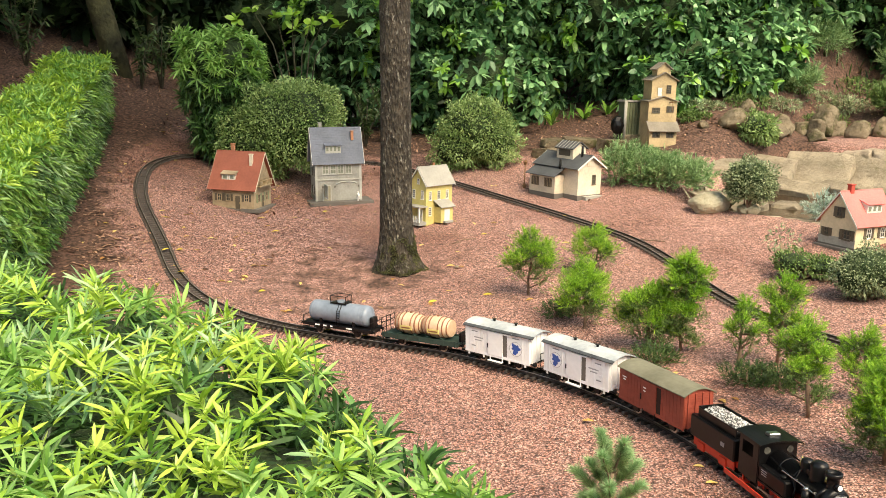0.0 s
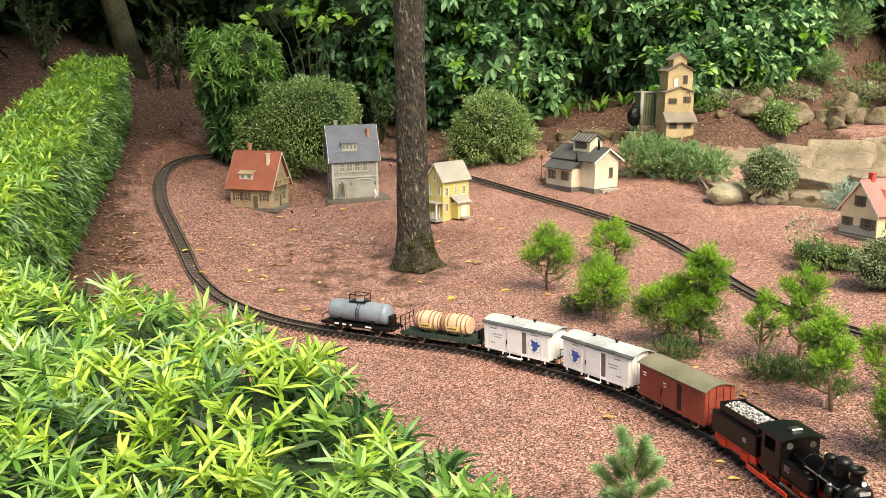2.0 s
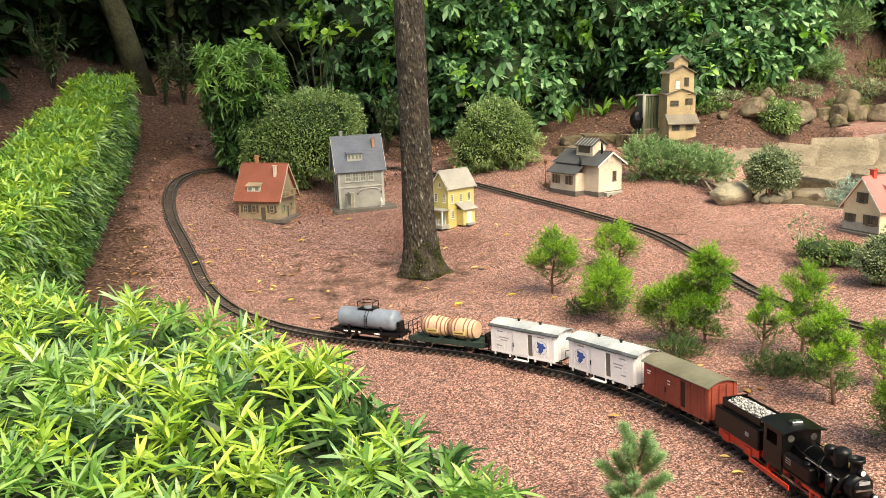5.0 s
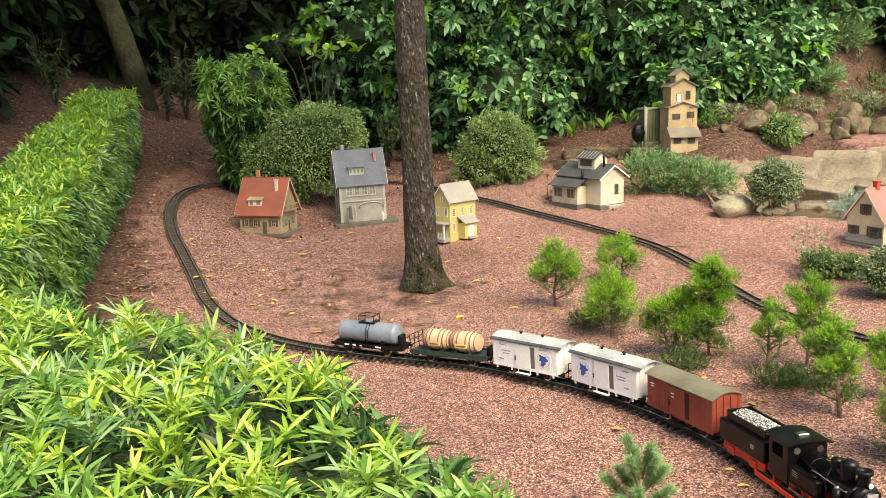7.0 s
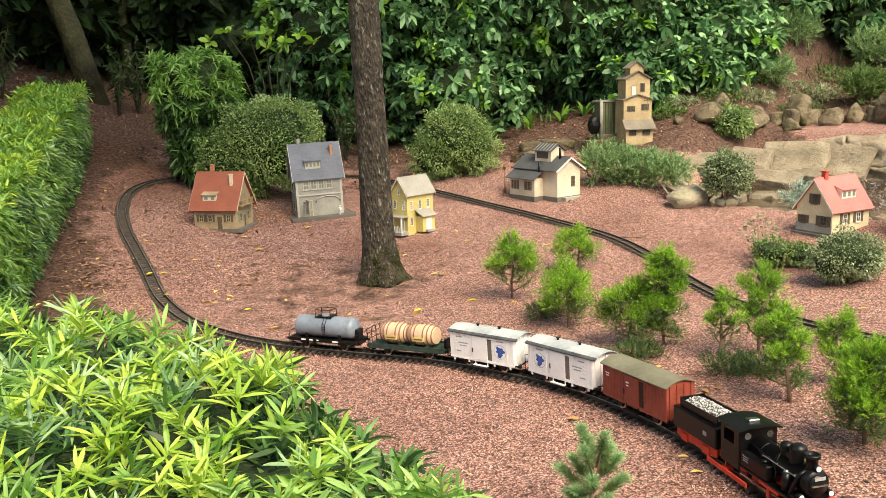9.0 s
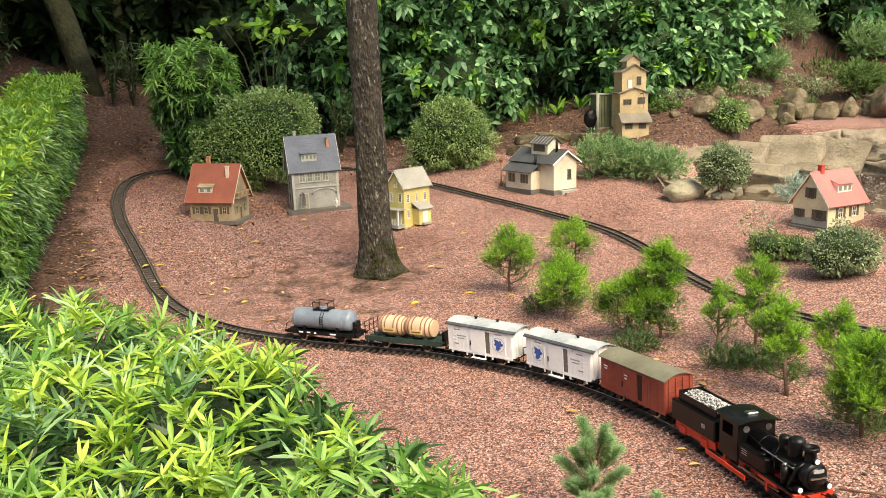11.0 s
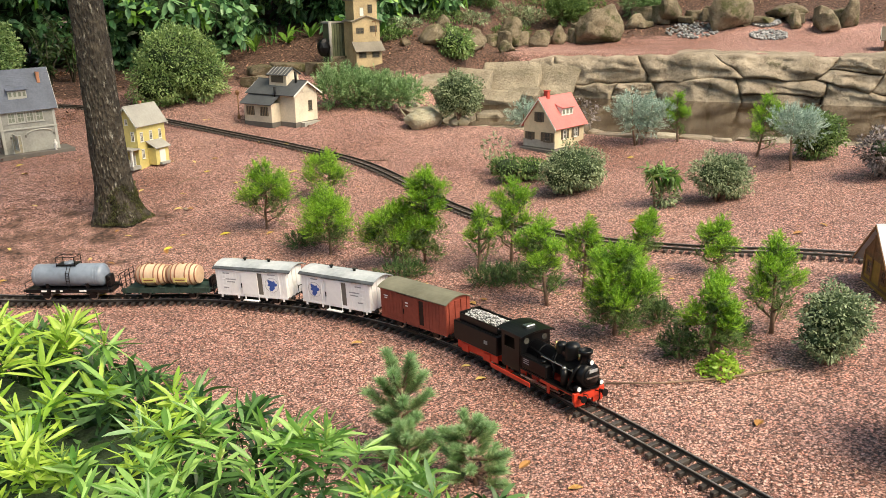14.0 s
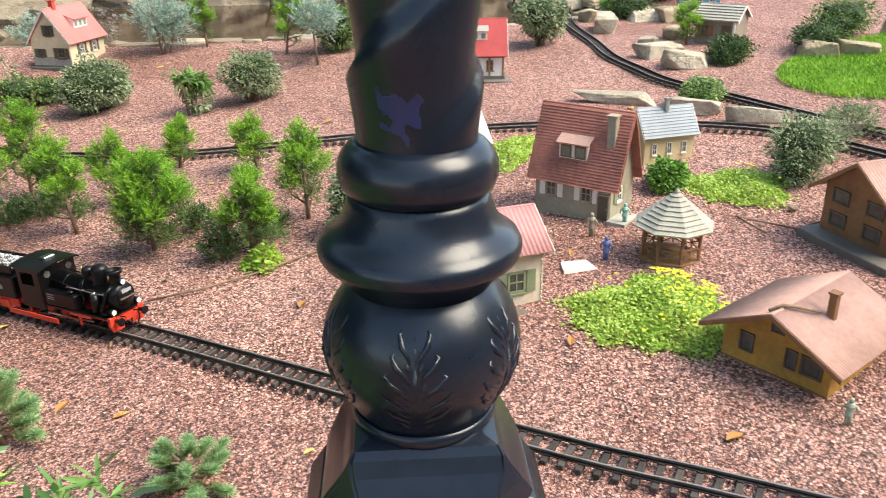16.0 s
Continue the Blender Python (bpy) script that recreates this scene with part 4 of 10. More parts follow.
def near_hedge():
    root = thing("clipped_hedge", Matrix(), "bright lime-green clipped hedge with long strap leaves", "hedge")
    # crown: whorls of strap leaves on shoots of uneven height
    n = 7000
    v = 0.9 + 2.85 * RNG.uniform(0, 1, n) ** 1.3
    e = hedge_edge_u(v)
    u = e - (0.35 + 1.7 * (v - 0.7)) * RNG.uniform(0, 1, n) ** 0.95
    u = np.maximum(u, -2.1)
    lump = np.array([0.04 * noise.noise(Vector((a * 4, b * 4, 0))) + 0.03 * noise.noise(Vector((a * 11, b * 11, 3))) for a, b in zip(u, v)])
    rim = np.clip((e - u) / 0.14, 0, 1)
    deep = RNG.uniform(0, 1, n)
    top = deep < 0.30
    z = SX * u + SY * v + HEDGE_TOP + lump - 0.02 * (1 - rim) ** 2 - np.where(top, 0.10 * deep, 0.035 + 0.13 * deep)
    A = np.stack([RNG.normal(0, 0.25, n) + 0.35 * (1 - rim), RNG.normal(-0.12, 0.25, n) + 0.2 * (1 - rim), np.full(n, 1.0)], -1)
    C = np.stack([u, v, z], -1)
    patchy = np.array([noise.noise(Vector((a * 3.2, b * 3.2, 9))) for a, b in zip(u, v)])
    young = top & (RNG.uniform(0, 1, n) + 1.2 * patchy < 0.52)
    mid = top & ~young
    lance = (0.34, 1.0, 0.72)
    size = np.clip(0.42 + 0.66 * (v - 0.9), 0.44, 1.15)
    cool = RNG.uniform(0, 1, n) - 1.1 * patchy
    # the deepest whorls take the green that is darkened for shade
    for nm, sel, m, k, ln, wd, spread, lab in (
            ("young_foliage", young, LEAF_LIME, 15, 0.053, 0.0074, (34, 92), "bright yellow-green young shoots"),
            ("fresh_foliage", mid & (cool < 0.75), LEAF_MID, 15, 0.058, 0.0074, (36, 94), "fresh mid-green shoots"),
            ("cool_foliage", mid & (cool >= 0.75), LEAF_COOL, 15, 0.060, 0.0074, (36, 94), "bluish green shoots"),
            ("old_foliage", ~top, LEAF_HEDGE, 11, 0.055, 0.0078, (45, 95), "older leaves, darkened for the shade between the shoots")):
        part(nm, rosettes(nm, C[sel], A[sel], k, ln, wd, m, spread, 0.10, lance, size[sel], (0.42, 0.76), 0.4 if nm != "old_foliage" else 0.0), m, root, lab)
    tuft = top & (RNG.uniform(0, 1, n) < 0.4)
    part("tip_foliage", rosettes("tip_foliage", C[tuft] + unit(A[tuft]) * 0.006, A[tuft], 7, 0.026, 0.0046, LEAF_TIP, (4, 46), 0.05, lance, size[tuft], (0.42, 0.76)), LEAF_TIP, root, "short pale new leaves")
    # face towards the bed
    n = 1400
    v = RNG.uniform(0.9, 3.7, n)
    h = RNG.uniform(0.0, 1.0, n)
    u = hedge_edge_u(v) - 0.02 + RNG.normal(0, 0.025, n) - 0.05 * h
    z = SX * u + SY * v + HEDGE_TOP - 0.05 - 0.5 * h
    A = np.stack([np.full(n, 0.8) + RNG.normal(0, 0.3, n), np.full(n, 0.5) + RNG.normal(0, 0.3, n), 0.5 + RNG.normal(0, 0.3, n)], -1)
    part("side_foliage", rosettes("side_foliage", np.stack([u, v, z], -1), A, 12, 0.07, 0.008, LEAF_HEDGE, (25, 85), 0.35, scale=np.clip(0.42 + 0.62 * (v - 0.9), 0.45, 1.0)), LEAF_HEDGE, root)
    # dark sheets that stand in for the shade inside
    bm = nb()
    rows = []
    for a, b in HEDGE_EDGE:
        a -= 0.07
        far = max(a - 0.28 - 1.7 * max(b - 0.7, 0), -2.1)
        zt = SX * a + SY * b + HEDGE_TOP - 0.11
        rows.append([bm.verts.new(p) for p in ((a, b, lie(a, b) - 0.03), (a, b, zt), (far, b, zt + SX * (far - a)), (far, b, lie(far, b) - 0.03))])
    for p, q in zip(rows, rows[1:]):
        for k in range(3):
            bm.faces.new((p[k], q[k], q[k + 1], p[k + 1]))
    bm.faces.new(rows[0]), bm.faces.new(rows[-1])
    part("core", bm, SHADE, root, "dark sheet standing in for the shade inside")


near_hedge()


def side_hedge():
    root = thing("clipped_hedge", Matrix(), "long trimmed green hedge with narrow leaves along the track", "hedge")
    v0, v1, ul = 3.3, 6.45, -1.34

    def ur(v):
        return -0.86 - 0.17 * (v - v0) / (v1 - v0)

    def hh(v):
        return 0.6 - 0.12 * (v - v0) / (v1 - v0)

    # dark sheets stand in for the shade behind the leaves
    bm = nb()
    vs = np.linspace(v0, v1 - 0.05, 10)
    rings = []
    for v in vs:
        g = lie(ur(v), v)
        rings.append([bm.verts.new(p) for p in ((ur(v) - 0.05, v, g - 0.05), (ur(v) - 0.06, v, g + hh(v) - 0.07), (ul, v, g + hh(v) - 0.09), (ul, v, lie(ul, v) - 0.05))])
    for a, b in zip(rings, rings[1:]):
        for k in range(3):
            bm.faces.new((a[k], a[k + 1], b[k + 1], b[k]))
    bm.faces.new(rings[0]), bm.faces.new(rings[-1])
    part("core", bm, SHADE, root, "dark sheet standing in for the shade inside")

    def bumps(a, b):
        return np.array([0.035 * noise.noise(Vector((p * 5, q * 5, 2))) + 0.02 * noise.noise(Vector((p * 13, q * 13, 7))) for p, q in zip(a, b)])

    lance = (0.34, 1.0, 0.72)
    n = 2100
    v, h = RNG.uniform(v0, v1, n), RNG.uniform(0, 1, n)
    u = ur(v) + bumps(v, h) + RNG.normal(0, 0.012, n) - 0.05 * (1 - h) ** 2
    z = lie(u, v) + h * hh(v)
    A = np.stack([np.ones(n) + RNG.normal(0, .35, n), RNG.normal(0, .45, n) - 0.25, 0.75 + RNG.normal(0, .3, n)], -1)
    # darker towards the foot: shade is put into the choice of leaf colour
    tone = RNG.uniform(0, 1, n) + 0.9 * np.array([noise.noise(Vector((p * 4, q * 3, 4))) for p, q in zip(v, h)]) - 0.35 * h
    for nm, sel, m, lab in (("side_foliage", tone < 0.30, LEAF_MID, ""), ("cool_foliage", (tone >= 0.30) & (tone < 0.62), LEAF_COOL, "bluish green leaves"), ("shaded_foliage", tone >= 0.62, LEAF_HEDGE, "older leaves, darkened for the shade lower down")):
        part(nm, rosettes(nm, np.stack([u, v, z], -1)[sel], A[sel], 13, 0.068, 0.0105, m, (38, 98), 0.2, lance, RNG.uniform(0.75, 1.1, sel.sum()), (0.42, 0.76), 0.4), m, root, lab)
    n = 900
    vv = np.where(RNG.uniform(0, 1, n) < 0.5, v0, v1) + RNG.normal(0, 0.02, n)
    u, h = ul + (ur(vv) - ul) * RNG.uniform(0, 1, n), RNG.uniform(0, 1, n)
    z = lie(u, vv) + h * hh(vv)
    A = np.stack([RNG.normal(0, .4, n), np.sign(vv - 5) + RNG.normal(0, .3, n), 0.7 + RNG.normal(0, .3, n)], -1)
    part("end_foliage", rosettes("end_foliage", np.stack([u, vv, z], -1), A, 8, 0.055, 0.008, LEAF_HEDGE, (20, 75), 0.2), LEAF_HEDGE, root)
    n = 1400
    v = RNG.uniform(v0, v1, n)
    u = ul + (ur(v) + 0.02 - ul) * RNG.uniform(0, 1, n)
    z = lie(ur(v), v) + hh(v) + bumps(u, v) + RNG.normal(0, 0.010, n)
    A = np.stack([RNG.normal(0.15, .35, n), RNG.normal(-0.1, .35, n), np.ones(n)], -1)
    lime = RNG.uniform(0, 1, n) < 0.55
    part("young_foliage", rosettes("young_foliage", np.stack([u, v, z], -1)[lime], A[lime], 13, 0.068, 0.0105, LEAF_LIME, (30, 94), 0.15, lance, RNG.uniform(0.75, 1.1, lime.sum()), (0.42, 0.76), 0.4), LEAF_LIME, root, "lighter green young shoots on top")
    part("top_foliage", rosettes("top_foliage", np.stack([u, v, z], -1)[~lime], A[~lime], 13, 0.068, 0.0105, LEAF_MID, (30, 94), 0.15, lance, RNG.uniform(0.75, 1.1, (~lime).sum()), (0.42, 0.76), 0.4), LEAF_MID, root)


side_hedge()


def trunk_tree():
    root = thing("tree", Matrix.Translation(spot(0.69, 4.60)), "tall slender tree trunk with rough dark bark and mossy foot", "tree")
    bm = nb()
    N, rings = 28, []
    for k in range(90):
        h = -0.04 + k * 0.052
        r = 0.077 - 0.0060 * min(h, 6) + 0.035 * math.exp(-max(h, 0) / 0.055) + 0.012 * math.exp(-max(h, 0) / 0.2)
        cx, cy = -0.035 * math.sin(h * 0.9) + 0.004 * h, 0.02 * math.sin(h * 0.7)
        ring = []
        for i in range(N):
            a = 6.2832 * i / N
            f = 1 + 0.07 * noise.noise(Vector((3.2 * math.cos(a), 3.2 * math.sin(a), h * 2.2))) + 0.05 * noise.noise(Vector((9 * math.cos(a), 9 * math.sin(a), h * 5)))
            f += 0.25 * math.exp(-max(h, 0) / 0.05) * max(0, math.cos(5 * a + 1))
            ring.append(bm.verts.new((cx + r * f * math.cos(a), cy + r * f * math.sin(a), h)))
        rings.append(ring)
    for a, b in zip(rings, rings[1:]):
        for i in range(N):
            f = bm.faces.new((a[i], a[(i + 1) % N], b[(i + 1) % N], b[i]))
            f.smooth = True
    bm.faces.new(rings[-1])
    me = finish("trunk", bm, [BARK])
    part("trunk", me, BARK, root)
    n = 9000
    a, h = RNG.uniform(-2.6, 1.2, n), RNG.uniform(0, 1, n) ** 1.6 * 0.17
    keep = np.array([noise.noise(Vector((p * 3, q * 22, 1))) for p, q in zip(a, h)]) + 0.35 - 2.2 * h > RNG.uniform(-0.1, 0.4, n)
    a, h = a[keep], h[keep]
    rr = (0.077 + 0.035 * np.exp(-h / 0.055) + 0.012 * np.exp(-h / 0.2)) * (1 + 0.25 * np.exp(-h / 0.05) * np.maximum(0, np.cos(5 * a + 1))) - 0.002
    P = np.stack([rr * np.cos(a), rr * np.sin(a), h], -1)
    D = np.stack([np.cos(a), np.sin(a), np.full(len(a), 0.6)], -1) + RNG.normal(0, 0.5, (len(a), 3))
    tagged(part("moss", leaves("moss", P, D, 0.008, 0.004, MOSS, 0.3), MOSS, root, "green-brown moss round the foot"), kind="stuff")
    # out-of-view crown; the last three clumps are added to shade the ground
    P, D = clump_points(10500, [(0.3, 0.2, 5.2, 1.9, 1.6, 0.8), (-0.6, -0.3, 5.6, 1.6, 1.4, 0.8), (-0.1, -2.0, 4.9, 1.5, 1.3, 0.6), (-2.5, -2.0, 5.0, 1.2, 1.2, 0.5), (-2.4, -0.7, 5.2, 1.2, 1.2, 0.5)], (0.3, 1.0))
    part("crown", leaves("crown", P, D + np.array([0, 0, -0.2]), 0.16, 0.06, LEAF_DARK), LEAF_DARK, root)


trunk_tree()


# ---- woods and shrubs at the back ----
def laurel(u, v, w, h, n, size, material, label, name="laurel_shrub", sprays=0):
    """An evergreen: inner leaves darkened for shade, and sprays of large drooping leaves at the ends of its twigs."""
    rnd = random.Random(int(u * 100 + v * 31))
    blobs = [(rnd.uniform(-.35, .35) * w, rnd.uniform(-.2, .3) * w, h * f, w * rnd.uniform(.30, .46), w * rnd.uniform(.28, .4), h * rnd.uniform(.16, .24)) for f in (0.14, 0.2, 0.34, 0.42, 0.55, 0.66, 0.8, 0.9)]
    root = bush(name, u, v, blobs, n, size, material, label, "shrub", 0.55, 3, "evergreen shrubs at the back", 0.66, 0.5, 0.15, 0.3)
    if sprays:
        P, D = clump_points(sprays, blobs, (0.92, 1.22))
        front = D[:, 1] < 0.35
        P, D = P[front], D[front]
        # sprays picked as lit take a lighter green, light put into the colour
        lit = RNG.uniform(0, 1, len(P)) + 0.5 * np.array([noise.noise(Vector((p[0] * 3 + u * 3, p[2] * 3, 5))) for p in P])
        A = D + np.array([0, -0.25, 0.35]) + RNG.normal(0, 0.25, D.shape)
        for nm, sel, m, lab in (("spray", lit < 0.92, LEAF_DARK, "glossy mid-green leaf sprays"), ("young_spray", lit >= 0.92, LEAF_FRESH, "lighter young leaf sprays with light put into their green")):
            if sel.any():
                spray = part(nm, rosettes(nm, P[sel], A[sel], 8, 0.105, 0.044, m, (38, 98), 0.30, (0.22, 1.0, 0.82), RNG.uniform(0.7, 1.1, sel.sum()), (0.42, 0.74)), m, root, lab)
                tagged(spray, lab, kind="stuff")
    return root


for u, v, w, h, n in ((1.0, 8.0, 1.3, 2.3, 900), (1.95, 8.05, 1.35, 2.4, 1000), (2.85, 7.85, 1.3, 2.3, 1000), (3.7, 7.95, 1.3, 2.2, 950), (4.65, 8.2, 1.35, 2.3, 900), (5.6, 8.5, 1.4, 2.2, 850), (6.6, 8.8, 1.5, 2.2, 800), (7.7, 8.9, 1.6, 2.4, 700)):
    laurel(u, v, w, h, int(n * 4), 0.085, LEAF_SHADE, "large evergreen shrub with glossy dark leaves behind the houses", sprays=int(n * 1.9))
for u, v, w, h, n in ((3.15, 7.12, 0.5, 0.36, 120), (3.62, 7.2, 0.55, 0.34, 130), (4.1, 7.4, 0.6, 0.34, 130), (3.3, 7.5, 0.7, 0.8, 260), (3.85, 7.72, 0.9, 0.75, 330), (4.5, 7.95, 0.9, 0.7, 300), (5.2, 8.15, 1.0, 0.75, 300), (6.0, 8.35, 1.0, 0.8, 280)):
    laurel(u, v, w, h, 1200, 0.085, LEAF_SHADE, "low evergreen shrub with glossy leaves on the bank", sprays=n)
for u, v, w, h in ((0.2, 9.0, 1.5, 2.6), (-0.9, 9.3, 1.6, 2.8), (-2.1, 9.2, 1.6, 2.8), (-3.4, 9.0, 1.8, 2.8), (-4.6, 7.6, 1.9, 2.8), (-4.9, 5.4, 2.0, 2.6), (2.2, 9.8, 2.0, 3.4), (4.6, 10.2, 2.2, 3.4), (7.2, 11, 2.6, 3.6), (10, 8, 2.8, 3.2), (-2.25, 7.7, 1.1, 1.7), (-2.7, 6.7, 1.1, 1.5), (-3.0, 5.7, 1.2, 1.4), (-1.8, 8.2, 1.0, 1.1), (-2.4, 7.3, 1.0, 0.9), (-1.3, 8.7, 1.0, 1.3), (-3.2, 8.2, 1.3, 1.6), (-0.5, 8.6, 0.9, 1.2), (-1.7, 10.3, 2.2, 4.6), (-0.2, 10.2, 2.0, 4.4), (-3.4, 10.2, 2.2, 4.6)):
    laurel(u, v, w, h, 1700, 0.18, LEAF_WOOD, "dense woodland shrub with the trees' shade put into its near-black leaves", "woodland_shrub")

# young lit branch: the light on it is put into the leaf colour
root = thing("laurel_branch", Matrix.Translation(spot(0.15, 7.35)), "young laurel twigs with the light put into their green, against the dark wood", "shrub")
tips = [(-0.42, 0.0, 0.93), (-0.30, 0.05, 1.0), (-0.12, -0.02, 0.95), (0.0, 0.0, 0.98), (0.14, 0.04, 0.92), (0.26, 0.0, 0.97), (0.36, -0.03, 0.90), (0.02, 0.05, 0.88)]
for x, y, z in tips:
    part("twig", pipe(nb(), [(0.05, 0.15, 0.0), (x * 0.5, 0.1, z * 0.75), (x, y, z)], [0.008, 0.005, 0.002], 5), TWIG_DARK, root)
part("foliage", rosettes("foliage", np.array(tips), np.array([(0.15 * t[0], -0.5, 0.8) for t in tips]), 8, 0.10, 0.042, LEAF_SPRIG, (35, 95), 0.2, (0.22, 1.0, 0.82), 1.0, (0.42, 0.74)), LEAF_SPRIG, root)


def wood_tree(u, v, r, lean, h, crown, label):
    root = thing("woodland_tree", Matrix.Translation(spot(u, v)), label, "tree", "woodland trees")
    bm = nb()
    pts = [(0, 0, -0.1)] + [(lean[0] * (k / 6) ** 1.1, lean[1] * k / 6, h * k / 6) for k in range(1, 7)]
    pipe(bm, pts, [r * (1.3 - 0.13 * k) for k in range(7)], 12)
    for k in range(4):
        a = k * 1.9
        pipe(bm, [pts[4 + k % 2], (pts[5][0] + math.cos(a) * 0.7, pts[5][1] + math.sin(a) * 0.7, h * 0.95), (pts[6][0] + math.cos(a) * 1.3, pts[6][1] + math.sin(a) * 1.3, h * 1.1)], [r * 0.4, r * 0.3, r * 0.15], 6)
    part("trunk", bm, OLD_BARK, root)
    P, D = clump_points(4200, [(lean[0] + x, lean[1] + y, h * z, c, c, c * 0.4) for x, y, z, c in crown], (0.2, 1.0))
    part("crown", leaves("crown", P, D + np.array([0, 0, -0.3]), 0.24, 0.11, LEAF_DARK, 0.3), LEAF_DARK, root)


# the last two crown clumps are unseen, added to shade the ground
wood_tree(-1.20, 7.75, 0.078, (-1.15, 0.1), 3.4, [(0, 0, 1.0, 1.4), (-1.0, 0.4, 1.1, 1.2), (0.9, 0.6, 1.1, 1.2), (0.1, -1.5, 1.0, 1.4), (-1.6, -1.0, 1.0, 1.4)], "leaning mossy tree trunk at the edge of the wood")
wood_tree(-1.05, 8.4, 0.04, (-0.15, 0.1), 3.2, [(0, 0, 1.05, 1.3)], "thin tree trunk in the shade of the wood")
# these carry an unseen canopy that keeps sky light off the wood
wood_tree(-3.1, 7.2, 0.07, (-0.2, 0.1), 3.3, [(0, 0, 1.0, 1.6), (0.7, 0.2, 1.1, 1.4)], "dark tree trunk behind the hedge")
wood_tree(1.6, 9.6, 0.09, (0.2, 0.1), 3.8, [(0, 0, 1.0, 1.7), (1.0, 0, 1.0, 1.5)], "dark tree trunk behind the shrubs")
wood_tree(-0.2, 10.4, 0.08, (0.1, 0.1), 3.8, [(0, 0, 1.0, 1.8), (-1.5, 0, 1.0, 1.6)], "dark tree trunk deep in the wood")


# added trees, whose crowns out of view shade the bank
wood_tree(5.6, 9.9, 0.10, (0.1, -0.6), 4.2, [(0, 0, 1.0, 1.8), (1.4, -0.3, 1.0, 1.7), (-1.2, -0.2, 1.0, 1.6)], "tree added above the bank to shade it")
wood_tree(8.4, 8.9, 0.10, (-0.1, -0.7), 4.2, [(0, 0, 1.0, 1.9), (-1.4, -0.2, 1.0, 1.7), (0.9, -0.6, 1.0, 1.7)], "tree added at the end of the bank to shade it")


# upright dark grasses along the wood's edge
def tall_grass(name, u0, u1, v0, v1, n, h, material, label):
    u, v = RNG.uniform(u0, u1, n), RNG.uniform(v0, v1, n)
    D = unit(np.stack([RNG.normal(0, .22, n), RNG.normal(0, .22, n), np.ones(n)], -1))
    ob = new(name, leaves(name, np.stack([u, v, lie(u, v) - 0.01], -1), D, h * RNG.uniform(.5, 1.1, n), 0.016, material, 0.15, (0.9, 1, 0.7)))
    tagged(ob, label, "grass", kind="stuff")


def sapling(u, v, hgt, seed):
    rnd = random.Random(seed)
    root = thing("sapling", Matrix.Translation(spot(u, v)), "thin straggling sapling with sparse dull leaves in the shade", "shrub", "saplings at the wood's edge")
    P, D = [], []
    for k in range(5):
        a, q = rnd.uniform(0, 6.28), rnd.uniform(0.1, 0.35) * hgt
        tip = Vector((q * math.cos(a), q * math.sin(a), hgt * rnd.uniform(0.6, 1.0)))
        part("stem", pipe(nb(), [(0, 0, -0.02), (tip.x * 0.3, tip.y * 0.3, tip.z * 0.5), tip], [0.007, 0.005, 0.002], 5), TWIG_DARK, root)
        for f in np.linspace(0.3, 1.0, 12):
            P.append((tip.x * f * f, tip.y * f * f, tip.z * f))
            D.append((rnd.gauss(0, 1), rnd.gauss(0, 1), rnd.gauss(0.4, 0.5)))
    part("foliage", rosettes("foliage", np.array(P), np.array(D), 4, 0.07, 0.016, LEAF_SAPLING, (20, 80), 0.3), LEAF_SAPLING, root)


for i, (u, v, hgt) in enumerate(((-1.02, 7.55, 0.5), (-0.9, 7.75, 0.6), (-1.75, 7.2, 0.55), (-1.9, 7.5, 0.7), (0.42, 7.5, 0.55), (0.72, 7.4, 0.5), (0.9, 7.55, 0.6), (-2.2, 6.9, 0.5))):
    sapling(u, v, hgt, i)
tall_grass("bank_grass", 2.2, 7.0, 7.5, 8.2, 420, 0.14, LEAF_HEDGE, "low dark grass on the bank")

# bushes among the houses
bush("box_bush", 0.10, 6.25, [(0.06, 0.0, 0.36, 0.34, 0.26, 0.30), (-0.2, 0.0, 0.24, 0.24, 0.22, 0.26)], 30000, 0.019, LEAF_BOX, "flat-topped clipped small-leaved bush behind the houses", "bush", 0.7, 4, "", 0.78, 0.6, cube=0.65)
root = thing("strap_leaf_bush", Matrix.Translation(spot(-0.30, 6.42)), "tall clipped bush with long narrow green leaves", "bush")
blobs = [(0.0, 0, 0.60, 0.27, 0.25, 0.26), (0.05, 0, 0.30, 0.24, 0.24, 0.30)]
P, D = clump_points(900, blobs, (0.9, 1.08), 0.6)
# lower whorls get the darkened leaf, for the shade at the bush's foot
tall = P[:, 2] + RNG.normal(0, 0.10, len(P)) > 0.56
for nm, sel, m, lab in (("foliage", tall, LEAF_MID, ""), ("lower_foliage", ~tall, LEAF_HEDGE, "older leaves, darkened for the shade lower down")):
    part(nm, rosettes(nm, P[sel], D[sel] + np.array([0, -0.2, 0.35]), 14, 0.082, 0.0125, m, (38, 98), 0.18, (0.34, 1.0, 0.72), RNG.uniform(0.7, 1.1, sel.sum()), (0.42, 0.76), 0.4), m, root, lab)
# dark bodies that stand in for the shade inside the bush
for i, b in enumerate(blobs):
    part("core", body(nb(), b[:3], [x * 0.85 for x in b[3:]], 0.2, 2, i), SHADE, root, "dark blob standing in for the shade inside")
bush("green_bush", 1.44, 6.5, [(0, 0, 0.30, 0.25, 0.22, 0.2), (0.12, 0, 0.2, 0.22, 0.2, 0.18), (-0.12, 0, 0.15, 0.2, 0.2, 0.16), (0.0, 0, 0.4, 0.16, 0.16, 0.1)], 19000, 0.021, LEAF_BOX, "loose green bush with pale new leaves", "bush", 0.6, 5, "", 0.75, 0.45)
